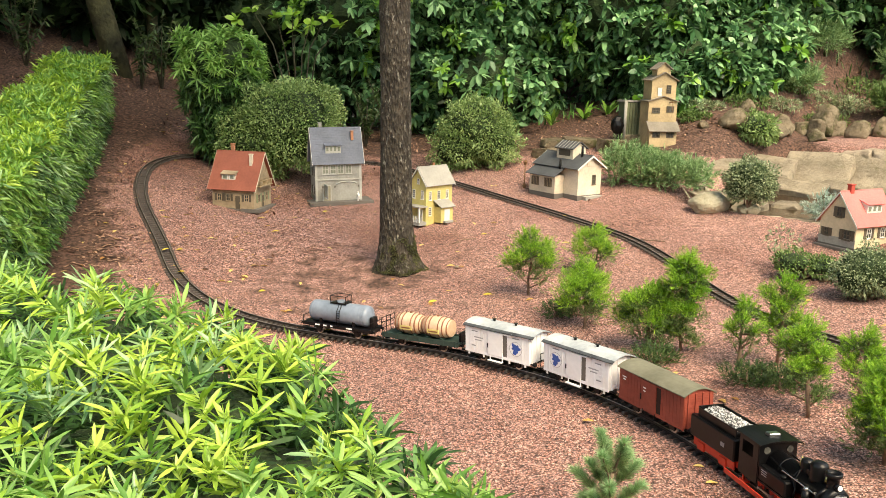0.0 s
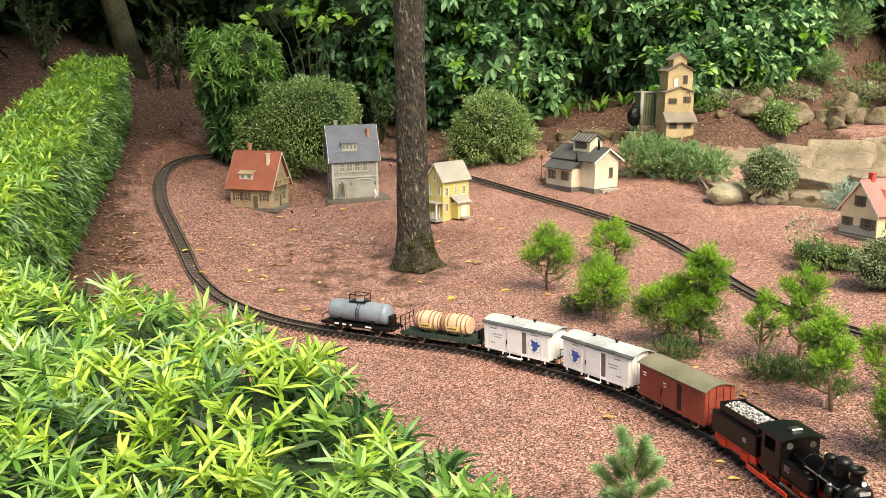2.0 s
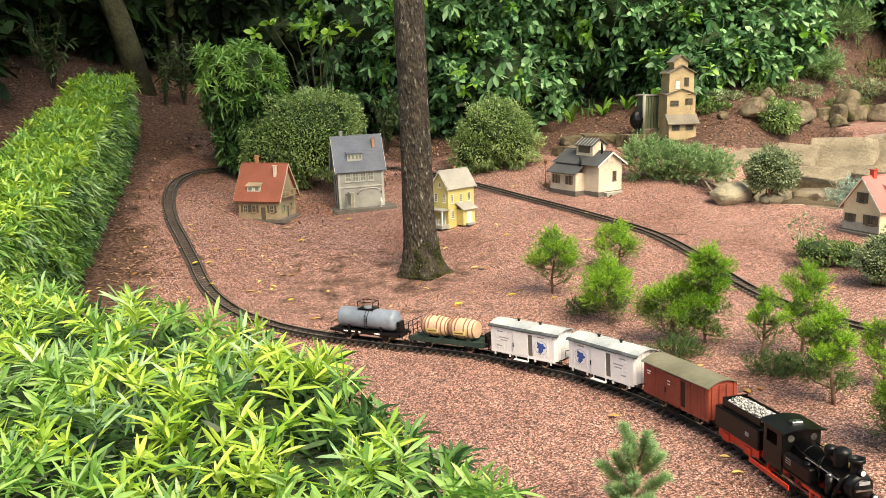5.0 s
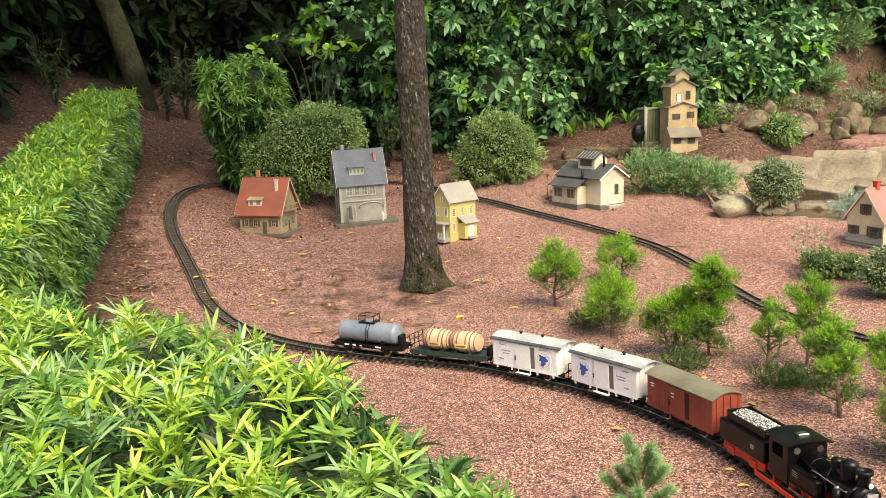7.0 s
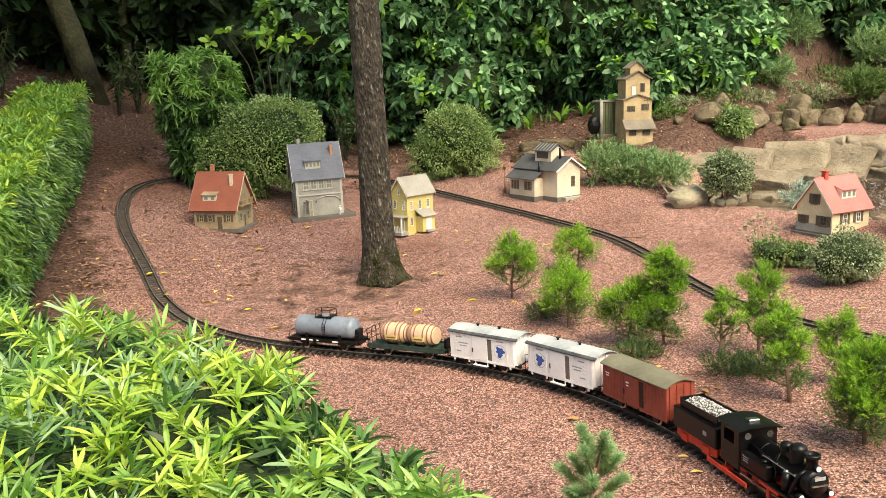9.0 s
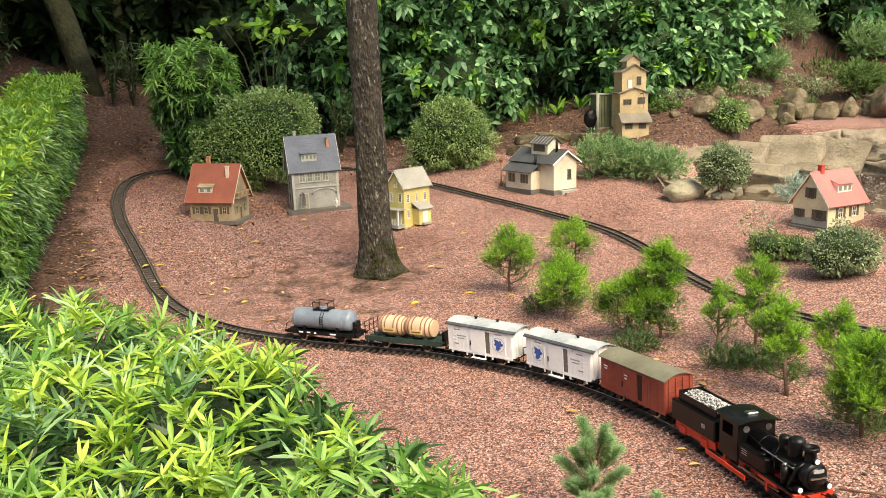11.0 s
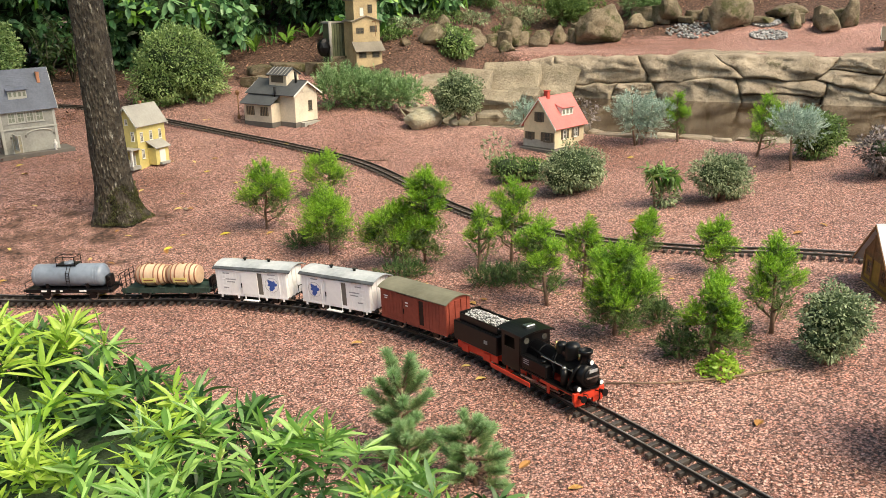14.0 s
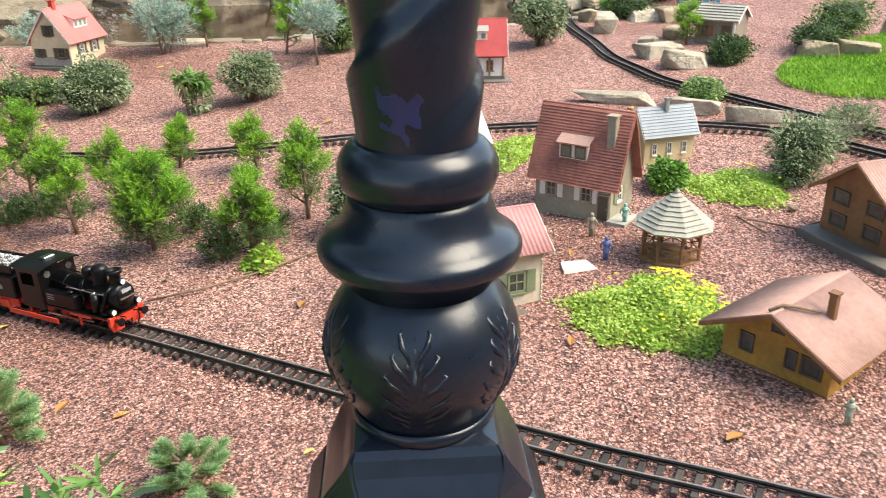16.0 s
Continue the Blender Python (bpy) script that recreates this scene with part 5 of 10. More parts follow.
def feathery_shrub(name, u, v, blobs, n, ln, material, label, group="", stems=4):
    """A loose shrub of upright feathery sprays."""
    root = thing(name, Matrix.Translation(spot(u, v)), label, "shrub", group)
    P, D = clump_points(n, blobs, (0.35, 1.0))
    ok = P[:, 2] > 0.006
    P, D = P[ok], D[ok]
    part("foliage", fronds("foliage", P, D * 0.7 + np.array([0, 0, 0.75]) + RNG.normal(0, 0.25, D.shape), ln * RNG.uniform(0.6, 1.2, len(P)), material, 6, ln * 0.075, 0.8, 0.34), material, root)
    for i, b in enumerate(blobs[:stems]):
        part("stem", pipe(nb(), [(b[0] * 0.2, b[1] * 0.2, -0.02), (b[0] * 0.8, b[1] * 0.8, b[2] * 0.6), (b[0], b[1], b[2] + b[5] * 0.6)], [0.007, 0.005, 0.002], 5), TWIG, root)
    return root


feathery_shrub("low_juniper", 2.36, 5.64, [(-0.12, 0.08, 0.13, 0.13, 0.12, 0.13), (0.0, 0.03, 0.12, 0.14, 0.13, 0.13), (0.12, -0.02, 0.10, 0.13, 0.12, 0.11), (0.22, -0.08, 0.09, 0.12, 0.11, 0.10), (0.31, -0.15, 0.08, 0.10, 0.1, 0.09)], 1700, 0.065, LEAF_ROSE, "low grey-green spreading juniper")
bush("holly_bush", 2.70, 4.93, [(0, 0, 0.20, 0.135, 0.13, 0.105), (0.05, 0, 0.15, 0.1, 0.1, 0.09), (-0.05, 0, 0.15, 0.09, 0.09, 0.08)], 9000, 0.015, LEAF_SAGE, "round dark green bush with pale leaf edges among boulders", "bush", 0.7, 5, "round shrubs on the gravel", 0.8, 0.5)
bush("green_bush", 3.52, 6.38, [(0, 0, 0.13, 0.14, 0.13, 0.1), (0.05, 0, 0.08, 0.12, 0.12, 0.08)], 2200, 0.028, LEAF_BOX, "small light green bush beside the rocks", "bush", 0.6, 4, "", 0.7, 0.45)
bush("variegated_shrub", 2.52, 3.60, [(0, 0, 0.12, 0.13, 0.13, 0.1), (-0.06, 0, 0.09, 0.1, 0.1, 0.08), (0.07, 0, 0.1, 0.09, 0.09, 0.08)], 9500, 0.0125, LEAF_SAGE, "round grey-green variegated shrub on the gravel", "bush", 0.7, 6, "round shrubs on the gravel", 0.8, 0.45)
bush("green_bush", 2.45, 3.95, [(-0.05, 0, 0.07, 0.09, 0.08, 0.06), (0.06, -0.05, 0.06, 0.09, 0.08, 0.05)], 1500, 0.018, LEAF_CYP_LOW, "low dark green shrub beside the red-roofed house", "bush", 0.6, 4, "", 0.7, 0.4)
root = thing("strap_leaf_plant", Matrix.Translation(spot(2.62, 3.16)), "dark green plant with long arching leaves", "plant")
P, D = clump_points(26, [(-0.02, 0, 0.15, 0.065, 0.05, 0.03), (0.05, 0, 0.13, 0.05, 0.05, 0.03)], (0.3, 1.0))
part("foliage", rosettes("foliage", P, D + np.array([0, 0, 0.6]), 9, 0.062, 0.011, LEAF_CYP_LOW, (35, 95), 0.3, (0.4, 1.0, 0.75), RNG.uniform(0.7, 1.1, len(P))), LEAF_CYP_LOW, root)
part("young_foliage", rosettes("young_foliage", P[:5] + np.array([0, -0.02, 0.01]), D[:5] + np.array([0, 0, 0.8]), 8, 0.06, 0.011, LEAF_MID, (25, 85), 0.3), LEAF_MID, root, "light green young leaves")
P, D = clump_points(420, [(0.03, -0.02, 0.055, 0.055, 0.05, 0.05)], (0.5, 1.0))
part("lower_foliage", leaves("lower_foliage", P, D + np.array([0, 0, 0.3]), 0.016, 0.008, LEAF_SAGE), LEAF_SAGE, root, "small dull leaves round the foot")
for x in (-0.03, 0.02, 0.05):
    part("stem", pipe(nb(), [(x * 0.3, 0, -0.02), (x * 0.7, 0, 0.07), (x, 0, 0.14)], [0.006, 0.005, 0.003], 5), TWIG, root)
bush("sage_bush", 2.87, 3.05, [(-0.04, 0, 0.12, 0.1, 0.1, 0.08), (0.05, 0, 0.08, 0.09, 0.09, 0.07), (0.0, -0.03, 0.15, 0.08, 0.08, 0.05)], 8000, 0.0125, LEAF_SAGE, "grey-green sage bush with twiggy foot", "bush", 0.7, 6, "round shrubs on the gravel", 0.6, 0.4)
feathery_shrub("silver_bush", 3.27, 4.0, [(-0.05, 0, 0.19, 0.11, 0.1, 0.09), (0.07, -0.03, 0.16, 0.10, 0.09, 0.10), (0.0, 0, 0.12, 0.09, 0.09, 0.06)], 900, 0.045, LEAF_SILVER, "pale silver-green feathery shrub near the pond")
feathery_shrub("silver_bush", 3.05, 4.75, [(0, 0, 0.16, 0.1, 0.09, 0.08), (0.07, 0, 0.14, 0.07, 0.07, 0.06)], 380, 0.045, LEAF_SILVER, "pale silver-green feathery shrub behind the red-roofed house")
bush("grey_twig_bush", 3.20, 4.40, [(0, 0, 0.12, 0.1, 0.08, 0.08)], 420, 0.022, LEAF_PURPLE, "thin grey twiggy bush beside the house", "bush", 0.7, 6, "", 0, 0.4)
feathery_shrub("silver_tree", 3.46, 3.16, [(-0.03, 0, 0.23, 0.09, 0.09, 0.075), (0.06, 0, 0.20, 0.08, 0.08, 0.08)], 650, 0.04, LEAF_SILVER, "small silver-leaved tree on a thin stem", "", 1)
bush("dark_bush", 3.72, 3.24, [(-0.05, 0, 0.16, 0.12, 0.1, 0.08), (0.06, 0, 0.13, 0.1, 0.1, 0.08), (0, 0, 0.08, 0.1, 0.1, 0.07)], 4600, 0.018, LEAF_CYP_LOW, "dark green bush beside the pond", "bush", 0.6, 5, "", 0.7, 0.4)
bush("plum_bush", 3.66, 2.80, [(-0.08, 0, 0.13, 0.11, 0.1, 0.08), (0.08, 0, 0.12, 0.12, 0.1, 0.08), (0, 0, 0.06, 0.1, 0.1, 0.05)], 3600, 0.02, LEAF_PURPLE, "grey-purple twiggy bush on the gravel", "bush", 0.7, 6, "", 0.5, 0.4)
bush("grey_bush", 4.12, 2.30, [(0, 0, 0.16, 0.13, 0.12, 0.09), (0.04, 0, 0.1, 0.1, 0.1, 0.07)], 3600, 0.02, LEAF_SAGE, "leaning grey-green bush beside the branch line", "bush", 0.7, 5, "", 0.6, 0.4)
bush("variegated_shrub", 1.90, 1.80, [(0, 0, 0.12, 0.075, 0.075, 0.075), (-0.03, 0, 0.07, 0.06, 0.06, 0.05), (0.03, 0.02, 0.09, 0.06, 0.06, 0.06)], 8500, 0.0105, LEAF_SAGE, "round grey-green variegated shrub on the gravel", "bush", 0.7, 6, "round shrubs on the gravel", 0.8, 0.45)
bush("grey_bush", 2.66, 0.86, [(0, 0, 0.10, 0.085, 0.085, 0.07), (0.05, 0, 0.06, 0.06, 0.06, 0.05), (-0.05, 0, 0.05, 0.06, 0.06, 0.05)], 5600, 0.011, LEAF_SAGE, "bushy grey-green shrub beside the track", "bush", 0.7, 6, "round shrubs on the gravel", 0.75, 0.4)
bush("bare_shrub", 2.42, 4.1, [(0, 0, 0.13, 0.07, 0.07, 0.07)], 160, 0.022, LEAF_SAGE, "thin almost leafless shrub with brown twigs", "shrub", 0.8, 7, "", 0, 0.4)
bush("grey_bush", 5.43, 2.1, [(0, 0, 0.14, 0.13, 0.12, 0.09), (0.05, 0, 0.08, 0.1, 0.1, 0.07)], 2200, 0.024, LEAF_SAGE, "grey-green bush among the garden rocks", "bush", 0.7, 5, "", 0.6, 0.4)
bush("green_bush", 5.08, 2.23, [(0, 0, 0.07, 0.12, 0.1, 0.06)], 1500, 0.024, LEAF_GREEN, "low dark green bush among the garden rocks", "bush", 0.7, 5, "", 0.6, 0.4)
for u, v, w, h in ((5.16, 7.05, 0.36, 0.28), (5.79, 6.7, 0.5, 0.34), (6.2, 7.9, 0.5, 0.26), (7.23, 7.36, 0.55, 0.32), (5.85, 7.75, 0.65, 0.36), (4.35, 7.35, 0.5, 0.2), (6.9, 7.4, 0.6, 0.3), (7.6, 6.8, 0.6, 0.3), (4.9, 7.9, 0.6, 0.3)):
    feathery_shrub("bank_shrub", u, v, [(-w * .2, 0, h * .5, w * .34, w * .3, h * .42), (w * .2, 0, h * .45, w * .34, w * .3, h * .38)], 620, 0.10, LEAF_ROSE if w > 0.4 else LEAF_CYP_LOW, "grey-green feathery shrub on the bank", "shrubs on the bank")
for u, v, w, h, m in ((4.75, 7.4, 0.5, 0.16, LEAF_SAGE), (4.3, 7.3, 0.42, 0.14, LEAF_CYP_LOW), (3.9, 7.2, 0.35, 0.12, LEAF_SAGE), (5.3, 7.75, 0.5, 0.16, LEAF_CYP_LOW), (3.55, 7.2, 0.3, 0.10, LEAF_CYP_LOW), (3.35, 6.85, 0.3, 0.08, LEAF_SAGE), (3.75, 6.95, 0.36, 0.1, LEAF_CYP_LOW), (4.1, 7.05, 0.36, 0.11, LEAF_SAGE), (4.55, 7.1, 0.4, 0.12, LEAF_CYP_LOW), (5.0, 7.35, 0.4, 0.14, LEAF_SAGE), (5.5, 7.2, 0.45, 0.14, LEAF_CYP_LOW), (3.2, 6.7, 0.24, 0.07, LEAF_CYP_LOW)):
    bush("low_shrub", u, v, [(-w * .3, 0, h * .4, w * .2, w * .2, h * .5), (0, w * .1, h * .5, w * .2, w * .2, h * .5), (w * .3, 0, h * .4, w * .2, w * .18, h * .4)], 900, 0.035, m, "low straggling green shrub on the mulch bank", "shrub", 0.9, 5, "low shrubs on the bank", 0, 0.25, 0.5)
for u, v, k in ((2.56, 7.45, 7), (2.75, 7.4, 6), (3.13, 6.85, 6), (3.3, 7.2, 6), (2.3, 7.5, 6)):
    root = thing("fern", Matrix.Translation(spot(u, v)), "light green strap-leaved fern under the shrubs", "fern", "ferns on the bank")
    part("foliage", rosettes("foliage", np.array([[0, 0, 0.0]]), np.array([[0, 0, 1.0]]), k + 5, 0.24, 0.035, LEAF_GREEN, (15, 60), 0.35), LEAF_GREEN, root)

for u, v, w, h, m, lab in ((4.0, 1.36, 0.13, 0.10, LEAF_CREEP, "dense dark green bush beside the hut"), (4.25, 1.05, 0.15, 0.12, LEAF_CREEP, "dense dark green bush beside the hut"), (4.62, 1.0, 0.2, 0.16, LEAF_CYP_LOW, "dense green bush among the garden rocks"), (4.95, 2.12, 0.16, 0.12, LEAF_CREEP, "dense dark green bush among the garden rocks"), (3.33, 1.30, 0.10, 0.085, LEAF_BOX, "round green bush beside the edging stones"), (2.48, 1.17, 0.07, 0.07, LEAF_GREEN, "low bright green bush beside the grey-roofed house")):
    bush("round_bush", u, v, [(0, 0, h * 0.55, w * 0.75, w * 0.7, h * 0.5), (w * 0.5, 0.02, h * 0.4, w * 0.5, w * 0.5, h * 0.4), (-w * 0.5, 0, h * 0.35, w * 0.5, w * 0.5, h * 0.35)], 3400, 0.014, m, lab, "bush", 0.7, 4, "low bushes beside the rocks", 0.72, 0.45)

# dwarf conifers along the front line
FRESH, DEEP = "feathery bright green dwarf cypress on the gravel", "dense green dwarf cypress with dark lower branches"
for u, v, h, w, k, den, bare, lab in (
        (1.22, 4.08, 0.30, 0.25, 9, 1.0, 0.42, FRESH), (1.31, 3.58, 0.25, 0.25, 9, 1.2, 0.25, FRESH), (1.62, 4.30, 0.22, 0.25, 8, 0.8, 0.4, FRESH), (1.44, 3.26, 0.23, 0.24, 10, 1.1, 0.12, DEEP), (1.54, 3.22, 0.37, 0.20, 12, 1.2, 0.12, FRESH),
        (1.63, 3.0, 0.24, 0.13, 7, 0.6, 0.5, FRESH), (1.77, 3.0, 0.31, 0.17, 9, 0.9, 0.35, FRESH), (1.62, 2.58, 0.285, 0.17, 10, 1.0, 0.25, FRESH), (1.80, 2.63, 0.23, 0.14, 8, 0.7, 0.3, DEEP),
        (2.14, 2.72, 0.165, 0.15, 8, 0.8, 0.25, FRESH), (1.62, 2.27, 0.275, 0.22, 12, 1.5, 0.1, DEEP), (2.21, 2.43, 0.18, 0.16, 8, 0.8, 0.3, FRESH), (1.71, 2.0, 0.235, 0.17, 10, 1.1, 0.12, FRESH), (1.93, 2.0, 0.28, 0.16, 9, 0.9, 0.42, FRESH),
        (3.47, 3.9, 0.27, 0.14, 8, 0.7, 0.3, FRESH), (3.56, 3.45, 0.31, 0.19, 9, 0.8, 0.3, FRESH), (4.0, 2.85, 0.33, 0.22, 9, 0.9, 0.2, FRESH), (4.28, 1.62, 0.2, 0.16, 8, 0.8, 0.1, DEEP)):
    dwarf_conifer(u, v, h * 0.97, w * 0.86, lab, int(k * 1.3), den, bare * 0.75)
for u, v, h, w, k in ((0.83, 2.04, 0.26, 0.17, 24), (0.78, 1.96, 0.15, 0.16, 18), (0.92, 1.87, 0.15, 0.17, 22), (0.99, 1.46, 0.085, 0.16, 20)):
    dwarf_pine(u, v, h, w, k, "grey-green small pine with soft needle brushes on the gravel")
for u, v, w, h in ((1.58, 2.85, 0.16, 0.05), (1.66, 2.80, 0.14, 0.05), (1.38, 3.10, 0.16, 0.05), (1.25, 3.75, 0.14, 0.04), (1.75, 2.25, 0.12, 0.05), (1.80, 2.04, 0.12, 0.05), (1.64, 2.05, 0.1, 0.07), (3.1, 0.78, 0.2, 0.07), (2.86, 0.82, 0.14, 0.08)):
    feathery_shrub("ground_cover", u, v, [(0, 0, h * .55, w * .5, w * .42, h * .7), (w * .3, w * .1, h * .4, w * .3, w * .3, h * .5)], int(150 + 4600 * w * w), 0.034, LEAF_SAGE if u > 2.4 or h > 0.09 else LEAF_CREEP, "low dull green creeping plant on the gravel", "ground cover on the gravel", 2)


# ---- rocks ----
def rock(name, u, v, size, yaw, material, label, seed, sink=0.25, flat=0.0, group="", tilt=(0, 0), z=None, points=15, category="rock", taper=0.0, lean=0.0):
    """A broken stone: the hull of some scattered points, with worn edges and a rough skin. taper narrows it towards its top, lean moves the top aside."""
    rnd = random.Random(seed * 17 + 3)
    bm = nb()
    split = flat >= 0.5
    if split:
        # a quarried piece: the eight corners of a skewed block, some of them knocked off
        for x, y, z0 in itertools.product((-0.5, 0.5), repeat=3):
            for _ in range(rnd.choice((1, 2, 2))):
                p = [c * rnd.uniform(0.42, 1.08) for c in (x, y, z0)]
                k = 1 - taper * (p[2] + 0.5)
                bm.verts.new((p[0] * k * size[0], p[1] * k * size[1], p[2] * size[2]))
    for i in range(0 if split else points):
        f = (i + 0.5) / points * 2 - 1
        a = i * 2.4 + rnd.uniform(-.5, .5)
        r = math.sqrt(1 - f * f)
        d = Vector((r * math.cos(a), r * math.sin(a), f))
        cube = d / max(abs(d.x), abs(d.y), abs(d.z))
        p = (d * (1 - flat) + cube * flat) * 0.5 * rnd.uniform(0.82, 1.12)
        k = 1 - taper * (p.z + 0.5)
        bm.verts.new(((p.x * k + lean * (p.z + 0.5)) * size[0], p.y * k * size[1], p.z * size[2]))
    hull = bmesh.ops.convex_hull(bm, input=bm.verts)
    bmesh.ops.delete(bm, geom=[g for g in hull["geom_interior"] if isinstance(g, bmesh.types.BMVert)], context="VERTS")
    bmesh.ops.bevel(bm, geom=list(bm.edges), offset=min(size) * 0.045, segments=1, affect="EDGES")
    bmesh.ops.triangulate(bm, faces=bm.faces)
    bmesh.ops.subdivide_edges(bm, edges=bm.edges, cuts=2 if max(size) > 0.22 else 1, use_grid_fill=True)
    o = Vector((seed * 1.37, seed * 0.71, seed * 2.3))
    s = min(size)
    for w in bm.verts:
        w.co += w.co.normalized() * s * (0.6 if split else 1.0) * (0.07 * noise.noise(w.co / s * 1.6 + o) + 0.05 * noise.noise(w.co / s * 4 + o) + 0.03 * noise.noise(w.co / s * 11 + o))
    for f in bm.faces:
        f.smooth = flat < 0.3
    ob = part(name, bm, material)
    ob.matrix_world = Matrix.Translation(spot(u, v, size[2] * (0.5 - sink)) if z is None else Vector((u, v, z))) @ pose(0, 0, 0, tilt[0], tilt[1], yaw)
    return tagged(ob, label, category, group)


BOULDER = "angular weathered boulder on the gravel bank"
for i, (u, v, w, h) in enumerate(((3.16, 6.5, 0.12, 0.07), (3.36, 6.46, 0.27, 0.15), (3.78, 6.56, 0.30, 0.14), (3.95, 6.72, 0.26, 0.18), (4.33, 6.82, 0.27, 0.3), (4.5, 6.55, 0.24, 0.17), (4.70, 6.55, 0.18, 0.18), (4.98, 6.40, 0.50, 0.33), (5.5, 6.5, 0.25, 0.15), (5.85, 6.4, 0.48, 0.24), (6.05, 5.92, 0.56, 0.37), (6.35, 5.5, 0.2, 0.16), (6.48, 5.28, 0.34, 0.18), (6.66, 5.2, 0.24, 0.28), (3.60, 6.66, 0.24, 0.12), (6.2, 6.15, 0.4, 0.12), (6.55, 5.75, 0.5, 0.12), (4.1, 6.5, 0.22, 0.1))):
    rock("boulder", u, v, (w * 1.22, w * 0.85, h * 1.2), i * 7 - 45, ROCK_MOSS, BOULDER, i, 0.18, 0.25, "boulders on the bank", points=11, taper=0.52 + 0.2 * math.sin(i * 2.3 + 1), lean=0.16 * math.sin(i * 1.9))
for i in range(22):
    f = i / 21 * 4
    a, e = ((4.25, 6.8), (4.9, 6.5), (5.75, 6.45), (6.1, 6.0), (6.7, 5.2))[int(min(f, 3.999)):][:2]
    k = f - int(min(f, 3.999))
    x, y = a[0] + (e[0] - a[0]) * k, a[1] + (e[1] - a[1]) * k
    rock("bank_stone", x + 0.05 * math.sin(i * 5.1), y + 0.10 + 0.06 * math.sin(i * 3.3), (0.24 + 0.09 * math.sin(i * 2.1), 0.16, 0.12 + 0.06 * math.sin(i * 1.3)), i * 31, ROCK_MOSS, "flat dark mossy stone between the boulders", i + 230, 0.2, 0.5, "bank stones", points=12)
for i, (u, v, w, h) in enumerate(((2.53, 5.05, 0.27, 0.12), (2.95, 4.95, 0.2, 0.12), (2.78, 5.72, 0.14, 0.20), (2.72, 4.95, 0.15, 0.07), (2.6, 5.3, 0.14, 0.08), (2.8, 5.2, 0.17, 0.08), (3.02, 4.82, 0.15, 0.06), (2.98, 5.05, 0.17, 0.09), (2.75, 5.6, 0.15, 0.09))):
    rock("boulder", u, v, (w, w * 0.75, h * 1.15), i * 53 + 10, POND_ROCK, "smooth pale boulder at the end of the pond", i + 30, 0.25, 0.0, "pond boulders", points=44)
for i, (u, v, w) in enumerate(((2.30, 6.7, 0.3), (2.47, 6.52, 0.28), (2.12, 6.85, 0.25), (2.0, 6.6, 0.2), (2.62, 6.55, 0.14))):
    rock("flat_stone", u, v, (w, w * 0.7, 0.09), i * 41, ROCK_MOSS, "flat mossy stone at the edge of the wood", i + 50, 0.25, 0.5, "flat stones")

# rock wall behind the pond: large sandstone blocks with slanting joints
rnd = random.Random(4)


def wall_block(corners, back, seed):
    """A block of the wall, given by four corners (t, z) of its face: t runs along the wall."""
    bm = nb()
    nx, nz, rows = 26, 13, []
    o = Vector((seed * 2.1, seed * 0.9, seed))
    c = [Vector((p[0], p[1])) for p in corners]
    for j in range(nz + 1):
        row = []
        for i in range(nx + 1):
            a, e = i / nx, j / nz
            p = c[0].lerp(c[1], a).lerp(c[3].lerp(c[2], a), e)
            rim = min(min(a, 1 - a) * nx, min(e, 1 - e) * nz, 1.0)
            n = noise.noise(Vector((p.x * 4, p.y * 7, 0)) + o)
            ledge = noise.noise(Vector((p.x * 2.2, p.y * 15 + p.x * 2, 3)) + o)
            tilted = 0.10 * math.sin(seed * 3.7) * (a - 0.5) + 0.08 * math.sin(seed * 5.3) * (e - 0.5)
            d = -0.10 - 0.016 * rim - 0.03 * n + 0.34 * (p.y - 0.1) + tilted * 0.5 - 0.022 * min(max(ledge * 6, -0.5), 0.5) + 0.05 * abs(noise.noise(Vector((p.x * 5, p.y * 6, 9)) + o)) + 0.014 * noise.noise(Vector((p.x * 13, p.y * 24, 5)) + o) + 0.008 * noise.noise(Vector((p.x * 34, p.y * 50, 2)) + o)
            p = p + Vector((0.022 * noise.noise(Vector((p.x * 8, p.y * 8, 1))), 0.018 * noise.noise(Vector((p.x * 8, p.y * 8, 8)))))
            row.append(bm.verts.new((4.8 + 0.77 * d + 0.64 * p.x, 5.3 + 0.64 * d - 0.77 * p.x, p.y)))
        rows.append(row)
    for j in range(nz):
        for i in range(nx):
            bm.faces.new((rows[j][i], rows[j][i + 1], rows[j + 1][i + 1], rows[j + 1][i])).smooth = True
    loop = rows[0] + [r[-1] for r in rows[1:]] + rows[-1][-2::-1] + [r[0] for r in rows[-2:0:-1]]
    far = [bm.verts.new(w.co + Vector((0.77, 0.64, 0.04)) * back) for w in loop]
    for k in range(len(loop)):
        q = (k + 1) % len(loop)
        bm.faces.new((loop[k], far[k], far[q], loop[q]))
    bm.faces.new(far)
    ob = part("wall_block", bm, ROCK)
    tagged(ob, "large grey-brown sandstone block in the rock wall above the pond", "rock", "rock wall blocks")


def crest(t):
    return 0.405 + 0.06 * float(step(t, -1.2, -0.3)) + 0.012 * math.sin(t * 5.1)


def middle(t):
    return 0.28 + 0.055 * math.sin(t * 2.7 + 0.6) + 0.03 * math.sin(t * 7.3)


